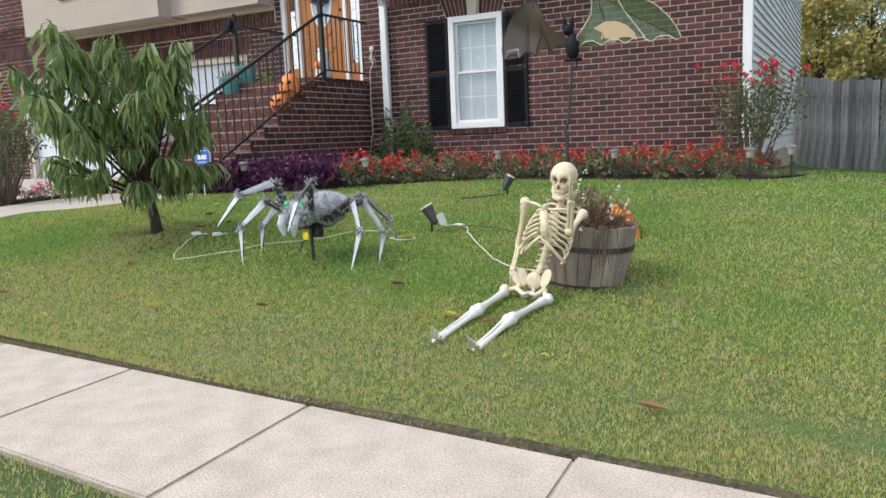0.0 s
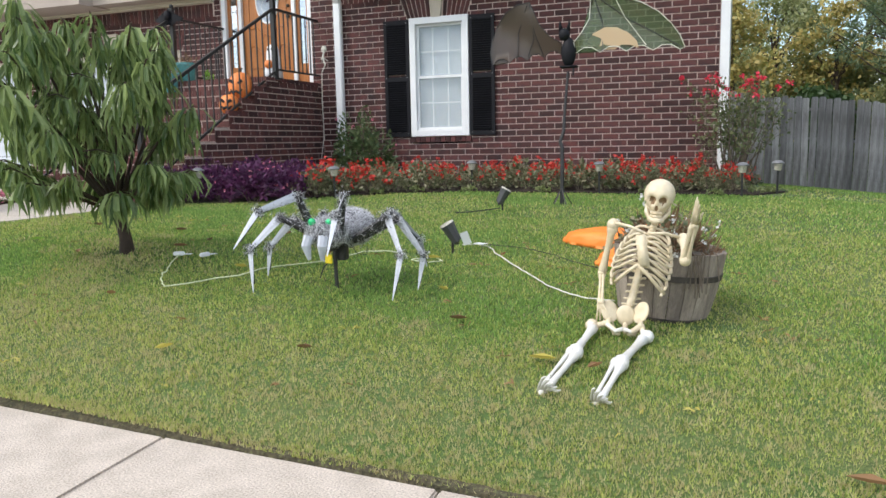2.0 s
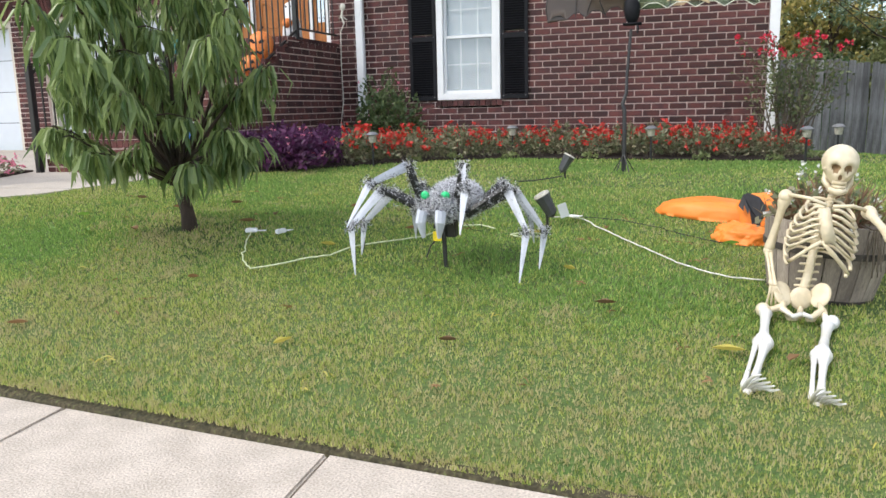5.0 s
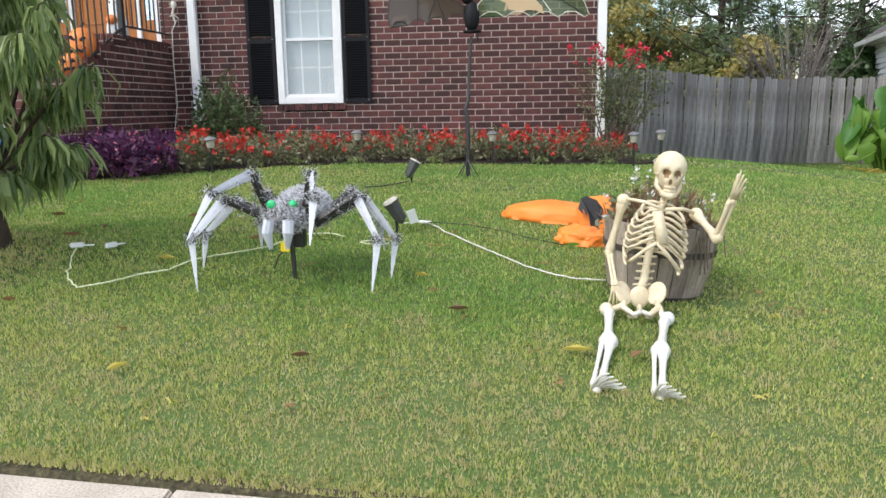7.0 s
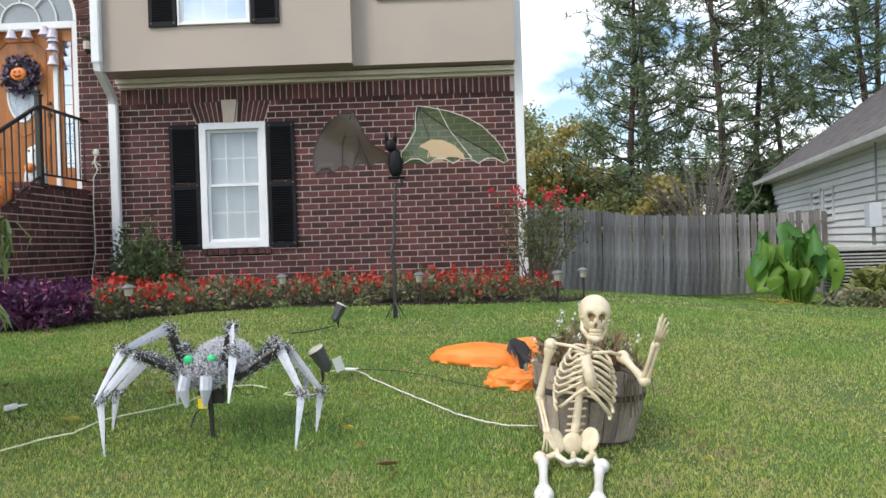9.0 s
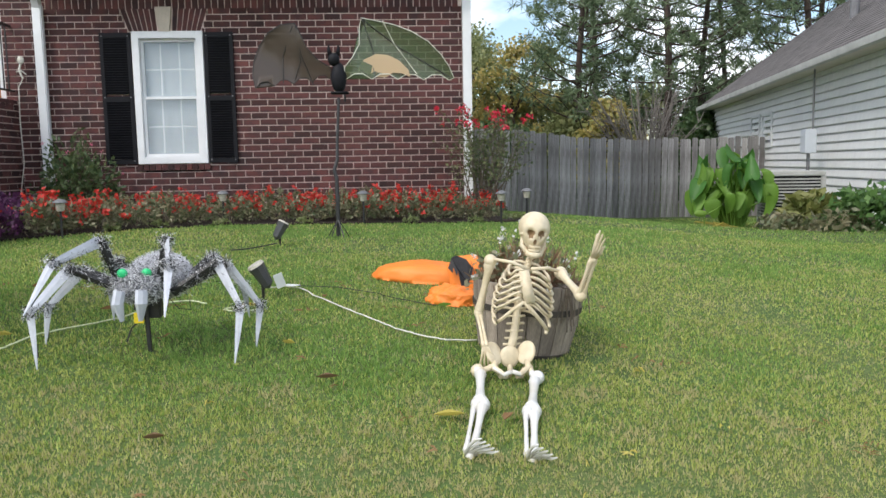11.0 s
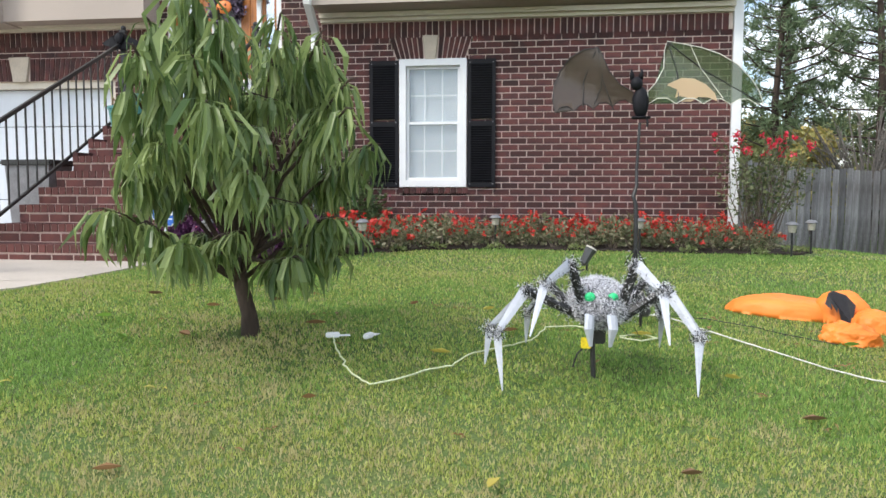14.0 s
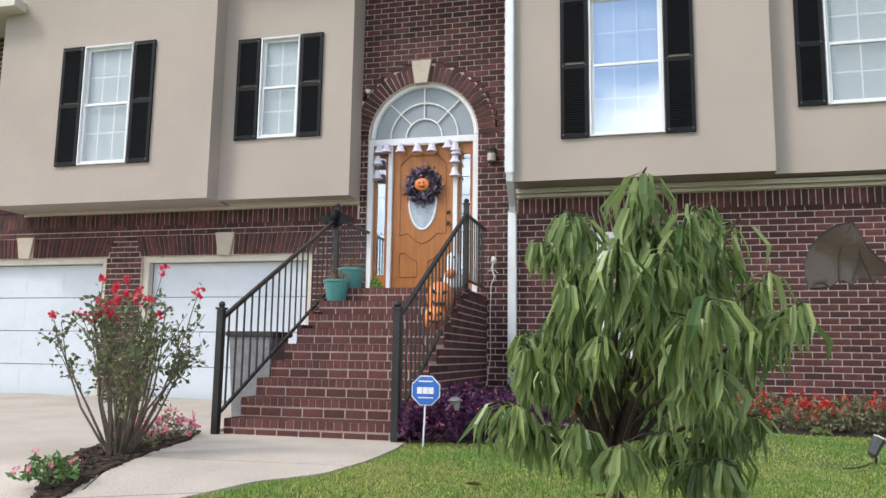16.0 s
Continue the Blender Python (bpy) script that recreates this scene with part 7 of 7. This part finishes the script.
for s in (-1, 1):
    ball(g_b, (s * 0.028, -0.075, 0.40), (0.012, 0.010, 0.016), 8, 6)
part("eyes", g_b, M_DARK, gh)

# wreath, garland, wall lanterns, camera
wr = thing("wreath", "dark ribbon wreath with an orange pumpkin face on the door", "wreath", (-2.745, 0.045, 3.46))
r = rng_of(620)
a = r.uniform(0, 6.283, 900)
p = np.stack([0.185 * np.cos(a), r.normal(size=900) * 0.025, 0.185 * np.sin(a)], axis=1) + r.normal(size=(900, 3)) * np.array([0.036, 0.012, 0.036])
L = 0.070 * (0.6 + r.random(900))
link("ribbon_ring", leaf_cloud(p, r.normal(size=p.shape), L, L * 0.5, r), leafy("wreath_ribbon", (0.012, 0.010, 0.014), (0.26, 0.20, 0.30), through_light=0.1), wr)
wb_ = bmesh.new()
ball(wb_, (0, -0.055, 0.0), (0.105, 0.03, 0.085), 16, 12)
part("pumpkin_face", wb_, M_PUMPKIN, wr, "orange pumpkin face", True)
wb_ = bmesh.new()
for s in (-1, 1):
    ball(wb_, (s * 0.03, -0.082, 0.022), (0.012, 0.006, 0.014), 8, 6)
tube(wb_, [(-0.045, -0.080, -0.018), (-0.02, -0.086, -0.036), (0.02, -0.086, -0.036), (0.045, -0.080, -0.018)], 0.007, 6)
part("face_marks", wb_, M_DARK, wr)
gr = thing("door_garland", "string of small white fabric ghosts over the front door", "garland", (DCX, 0.0, DZ0))
spots_g = [(-0.60, 2.02), (-0.50, 2.03), (-0.30, 2.02), (-0.06, 2.01), (0.14, 2.01), (0.36, 2.04), (0.46, 2.0), (0.46, 1.84), (0.46, 1.66), (-0.62, 1.86), (-0.62, 1.66), (0.47, 1.95)]
cb = bmesh.new()
tube(cb, [(-0.62, 0.0, 1.6), (-0.62, 0.0, 2.04)] + [(x, 0.0, z + 0.04) for x, z in spots_g[:7]] + [(0.46, 0.0, 1.6)], 0.004, 5)
part("string", cb, M_WHITE, gr)
for k, (x, z) in enumerate(spots_g):
    gb = bmesh.new()
    spin_profile(gb, [(0.0, 0.065), (0.035, 0.052), (0.042, 0.025), (0.055, -0.025), (0.078, -0.065), (0.045, -0.058), (0.0, -0.04)], 9, (x, -0.012, z))
    part("ghost", gb, M_GHOST, gr)
for x, lab in ((-3.72, "dark bronze wall lantern by the front door"), (-1.78, "dark bronze wall lantern by the front door")):
    ln = thing("wall_lantern", lab, "wall lantern", (x, -0.01, 3.70), group="wall lanterns")
    part("back_plate", one_box(-0.045, 0.045, -0.02, 0.0, 0.0, 0.18, 0.004), M_BRONZE, ln)
    ab_ = bmesh.new()
    tube(ab_, [(0, -0.02, 0.14), (0, -0.10, 0.20), (0, -0.13, 0.16)], 0.010, 6)
    part("arm", ab_, M_BRONZE, ln)
    cg = bmesh.new()
    spin_profile(cg, [(0.0, 0.22), (0.075, 0.15), (0.06, 0.14), (0.045, -0.02), (0.02, -0.05), (0.0, -0.06)], 8, (0, -0.13, 0))
    part("cage", cg, M_BRONZE, ln)
    gg = bmesh.new()
    tube(gg, [(0, -0.13, 0.0), (0, -0.13, 0.13)], 0.056, 8)
    part("glass", gg, M_LAMPG, ln)
cm = thing("security_camera", "small white security camera on the brick by the fanlight", "camera", (-3.54, -0.02, 4.80))
part("mount", one_box(-0.03, 0.03, -0.01, 0.02, -0.03, 0.03), M_WHITE, cm)
kb = bmesh.new()
tube(kb, [(0, -0.01, 0), (0.03, -0.10, -0.02)], 0.028, 10)
part("camera_body", kb, M_WHITE, cm)
tr = thing("wall_bracket", "small white hanging figure and wire on the brick by the railing", "decoration", (-1.76, -0.06, 2.30))
kb = bmesh.new()
ball(kb, (0, 0, 0.12), (0.04, 0.03, 0.05), 10, 8)
tube(kb, [(0, 0, 0.10), (-0.02, -0.01, 0.0), (0.02, -0.02, -0.10)], [0.012, 0.016, 0.010], 6)
tube(kb, [(-0.06, -0.01, -0.02), (0.0, -0.01, 0.0), (0.06, -0.01, -0.05)], 0.008, 5)
part("figure", kb, M_WIRE, tr)
kb = bmesh.new()
tube(kb, [(0.02, 0, -0.08), (-0.02, -0.05, -0.2), (-0.03, -0.06, -0.6), (-0.02, -0.06, -1.1), (-0.08, -0.10, -1.55), (-0.14, -0.16, -1.78)], 0.006, 5)
part("cable", kb, M_WIRE, tr)

# ---- yard sign (emblem as plain shapes) ----
ys = thing("yard_sign", "blue octagonal security yard sign on a white stake", "sign", (-1.60, -3.86, ground_z(-1.6, -3.86)))
sb = bmesh.new()
tube(sb, [(0.0, 0.0, -0.05), (0.015, 0, 0.34)], 0.008, 6)
part("stake", sb, M_WHITE, ys)


def octagon(R, y, th, bm):
    a = [bm.verts.new((0.02 + R * math.cos(6.2832 * (k + 0.5) / 8), y, 0.43 + R * math.sin(6.2832 * (k + 0.5) / 8))) for k in range(8)]
    b = [bm.verts.new((v.co.x, y + th, v.co.z)) for v in a]
    bm.faces.new(a)
    bm.faces.new(b[::-1])
    for k in range(8):
        bm.faces.new((a[k], a[(k + 1) % 8], b[(k + 1) % 8], b[k]))
    return bm


part("rim", octagon(0.122, -0.010, 0.012, bmesh.new()), M_WHITE, ys, "white rim")
part("face", octagon(0.114, -0.014, 0.004, bmesh.new()), M_BLUE, ys, "blue face")
eb = bmesh.new()
for x0 in (-0.045, 0.0, 0.045):
    box(eb, x0 - 0.002, x0 + 0.038, -0.018, -0.014, 0.405, 0.455)
part("emblem", eb, M_WHITE, ys, "plain white emblem blocks")
eb = bmesh.new()
box(eb, -0.035, 0.075, -0.017, -0.014, 0.495, 0.505)
part("text_bar", eb, M_WHITE, ys)
eb = bmesh.new()
box(eb, -0.04, 0.08, -0.017, -0.014, 0.372, 0.380)
part("text_bar", eb, M_WHITE, ys)

# ---- fallen leaves ----
for i, (x, y, rz, L, mt) in enumerate(((1.23, -7.10, 70, 0.10, 0), (2.22, -6.01, -30, 0.08, 0), (0.90, -6.01, -10, 0.11, 0), (1.20, -5.50, 30, 0.10, 1), (2.94, -6.73, 0, 0.13, 0), (4.11, -7.36, -12, 0.14, 1), (-0.07, -7.18, 25, 0.10, 1), (-0.84, -6.85, -14, 0.15, 2), (-1.13, -6.99, -40, 0.10, 2), (1.88, -6.93, 10, 0.08, 3), (2.44, -6.40, 5, 0.10, 3), (-0.86, -5.90, 40, 0.09, 2), (-0.62, -6.14, -30, 0.08, 2), (0.45, -6.6, 20, 0.06, 1), (3.17, -6.74, 60, 0.10, 1), (3.0, -5.25, 5, 0.09, 2), (1.9, -5.35, 0, 0.12, 0), (0.25, -5.45, 100, 0.08, 3), (-0.45, -5.5, 10, 0.08, 1), (0.6, -5.0, 60, 0.08, 1), (-0.9, -5.3, 0, 0.10, 3), (1.05, -5.0, 40, 0.09, 0), (-0.2, -5.2, 20, 0.09, 3), (2.3, -5.1, 80, 0.07, 1), (-0.35, -6.05, 150, 0.1, 1), (0.2, -5.7, 10, 0.12, 1))):
    lb = bmesh.new()
    prof = [(-0.5, 0.0), (-0.25, 0.16), (0.0, 0.20), (0.28, 0.13), (0.5, 0.0)]
    up = [lb.verts.new((L * u, L * w, 0.012 * math.cos(4 * u) + 0.012)) for u, w in prof[1:-1]]
    dn = [lb.verts.new((L * u, -L * w * 0.9, 0.012 * math.cos(3 * u) + 0.016)) for u, w in prof[1:-1]]
    md = [lb.verts.new((L * u, 0, 0.006 + 0.03 * u * u)) for u, w in prof]
    for sd in (up, dn):
        lb.faces.new((md[0], sd[0], md[1]))
        lb.faces.new((md[1], sd[0], sd[1], md[2]))
        lb.faces.new((md[2], sd[1], sd[2], md[3]))
        lb.faces.new((md[3], sd[2], md[4]))
    o = part("fallen_leaf", lb, (L_FALLEN, L_BROWN, L_LIME, L_DEAD)[mt], smooth=True)
    o.matrix_world = pose(x, y, ground_z(x, y) + 0.022, 0, 0, rz)
    tagged(o, ("yellow fallen leaf on the lawn", "brown curled fallen leaf on the lawn", "pale green fallen leaf on the lawn", "dry brown leaf bits on the lawn")[mt], "leaf", group="fallen leaves")

# dark twig and clipping bits lying in the turf
r = rng_of(880)
for i in range(70):
    x, y = r.uniform(-1.2, 4.6), r.uniform(-7.4, -4.4)
    lb = bmesh.new()
    n_b = int(r.integers(2, 5))
    for k in range(n_b):
        q = Vector((r.normal() * 0.022, r.normal() * 0.018, 0.020))
        d = Vector((r.normal(), r.normal() * 0.6, 0.1)).normalized() * r.uniform(0.02, 0.05)
        tube(lb, [q, q + d * 0.5 + Vector((0, 0, 0.006)), q + d], [0.0025, 0.004, 0.0015], 4, flat=0.5)
    pale = i % 3 == 0
    o = part("lawn_litter", lb, L_FALLEN if pale else L_BROWN)
    o.matrix_world = pose(x, y, ground_z(x, y), 0, 0, r.uniform(0, 360))
    tagged(o, "pale dry clippings lying in the lawn" if pale else "dark brown leaf bits lying in the lawn", "leaf litter", group="bits of leaf litter")

# ---- grass ----
r = rng_of(900)


def scatter(x0, x1, d0, d1, per):
    n = int((x1 - x0) * (d1 - d0) * per)
    x, d = r.uniform(x0, x1, n), r.uniform(d0, d1, n)
    return x, d - 7.50 - 0.08 * np.clip(x, -6, 6)


xs, ys = [], []
for args in ((-3.0, 6.0, -0.02, 1.5, 23000), (-3.0, 6.0, 1.5, 2.6, 14000), (-3.0, 6.5, 2.6, 4.2, 8500), (-2.0, 8.0, 4.2, 6.4, 3600), (4.2, 10.5, 6.0, 15.3, 700), (-0.5, 5.0, -1.9, -0.92, 7000), (-3.0, 6.0, -0.046, 0.03, 42000)):
    x, y = scatter(*args)
    xs.append(x), ys.append(y)
x, y = np.concatenate(xs), np.concatenate(ys)
bf_x, bf_y = [p[0] for p in bed_front], [p[1] for p in bed_front]
wr_y, wr_x = [p[1] for p in walk_r][::-1], [p[0] for p in walk_r][::-1]
ok = ~((y > np.interp(x, bf_x, bf_y) - 0.02) & (x > -1.9) & (x < 4.3) & (y < 0.2)) & (x > np.interp(y, wr_y, wr_x) + 0.02) & (np.hypot(x - TX, y - TY) > 0.05 + 0.06 * r.random(len(x))) & ~((x < 3.7) & (y > -0.1)) & ~((x < -1.8) & (y > -3.7))
patch = np.array([noise.noise((a * 1.1, b * 1.1, 3.3)) + 0.5 * noise.noise((a * 4.5, b * 4.5, 1.3)) for a, b in zip(x, y)])
clump = np.array([0.6 * noise.noise((a * 24, b * 24, 7.7)) + 1.0 * noise.noise((a * 58, b * 58, 2.1)) for a, b in zip(x, y)])
ok &= r.random(len(x)) < np.clip(0.66 + 0.25 * patch + 1.4 * clump + 0.3 * np.clip((y + 6.0) / 3.0, 0, 1), 0.14, 1.0)
x, y, patch, clump = x[ok], y[ok], patch[ok], clump[ok]
straw = np.array([noise.noise((a * 5.5, b * 5.5, 9.1)) for a, b in zip(x, y)])
z = np.array([(ground_z(a, b) if b > edge_y(a) - 0.5 else -0.005) + 0.008 * noise.noise((a * 1.3, b * 1.3, 0)) + 0.002 for a, b in zip(x, y)])
far_f = np.clip((y + 7.5) / 6.0, 0, 1.6)
h = (0.007 + 0.010 * r.random(len(x))) * (1 + 0.30 * far_f) * (1 + 0.25 * patch) * (1 + 0.9 * np.clip(clump, -0.6, 0.8))
w = (0.0019 + 0.0016 * r.random(len(x))) * (1 + 1.8 * far_f)
a = r.uniform(0, 6.283, len(x))
lean = h * r.uniform(0.1, 0.9, len(x))
la = r.uniform(0, 6.283, len(x))
b0 = np.stack([x - w * np.cos(a), y - w * np.sin(a), z - 0.004], axis=1)
b1 = np.stack([x + w * np.cos(a), y + w * np.sin(a), z - 0.004], axis=1)
tp = np.stack([x + lean * np.cos(la), y + lean * np.sin(la), z + h], axis=1)
co = np.stack([b0, b1, tp], axis=1)
# street side: dry thatch, plus extra pale blades for the brighter light there
front = np.clip((-6.2 - y) / 1.0, 0, 1)
near_tree = np.exp(-((x - TX) ** 2 + (y - TY + 0.15) ** 2) / 0.22)
# first lobe is thick turf; second darkens blades as shade round the spider
lush_and_shade = np.exp(-((x + 0.80) ** 2 + (y + 6.45) ** 2) / 0.22) + 0.7 * np.exp(-((x - 1.6) ** 2 + (y + 5.95) ** 2) / 0.5)
dry = r.random(len(x)) < np.clip(0.09 - 0.22 * patch + 1.2 * np.clip(straw - 0.12, 0, 1) * (1 - 0.7 * np.clip(far_f, 0, 1)) - 0.05 * far_f + 0.36 * front + 0.55 * near_tree - 0.5 * lush_and_shade, 0.02, 0.8)
deep = ~dry & (r.random(len(x)) < np.clip(0.42 + 0.6 * patch - 0.5 * front + 0.5 * lush_and_shade + 0.42 * np.clip(far_f - 0.25, 0, 1), 0.03, 0.97))
for nm, sel, mt, lab in (("grass", ~dry & ~deep, L_GRASS, "short mown green grass of the front lawn"), ("deep_green_grass", deep, L_DEEP, "darker rich green grass of the front lawn, also painted shade round the spider"), ("dry_grass", dry, L_DRY, "dry straw-coloured blades in the lawn, extra ones painting the brighter light in front")):
    me = quads_mesh(co[sel].reshape(-1, 3), int(sel.sum()), 3)
    tagged(link(nm, me, mt), lab, "grass", kind="stuff")

# ---- single bricks of the front wall ----
for cx_, cz_ in near:
    o = new("brick", full_brick)
    o.location = (cx_, random.uniform(-0.003, 0.002), cz_)
    o.parent = wall_front
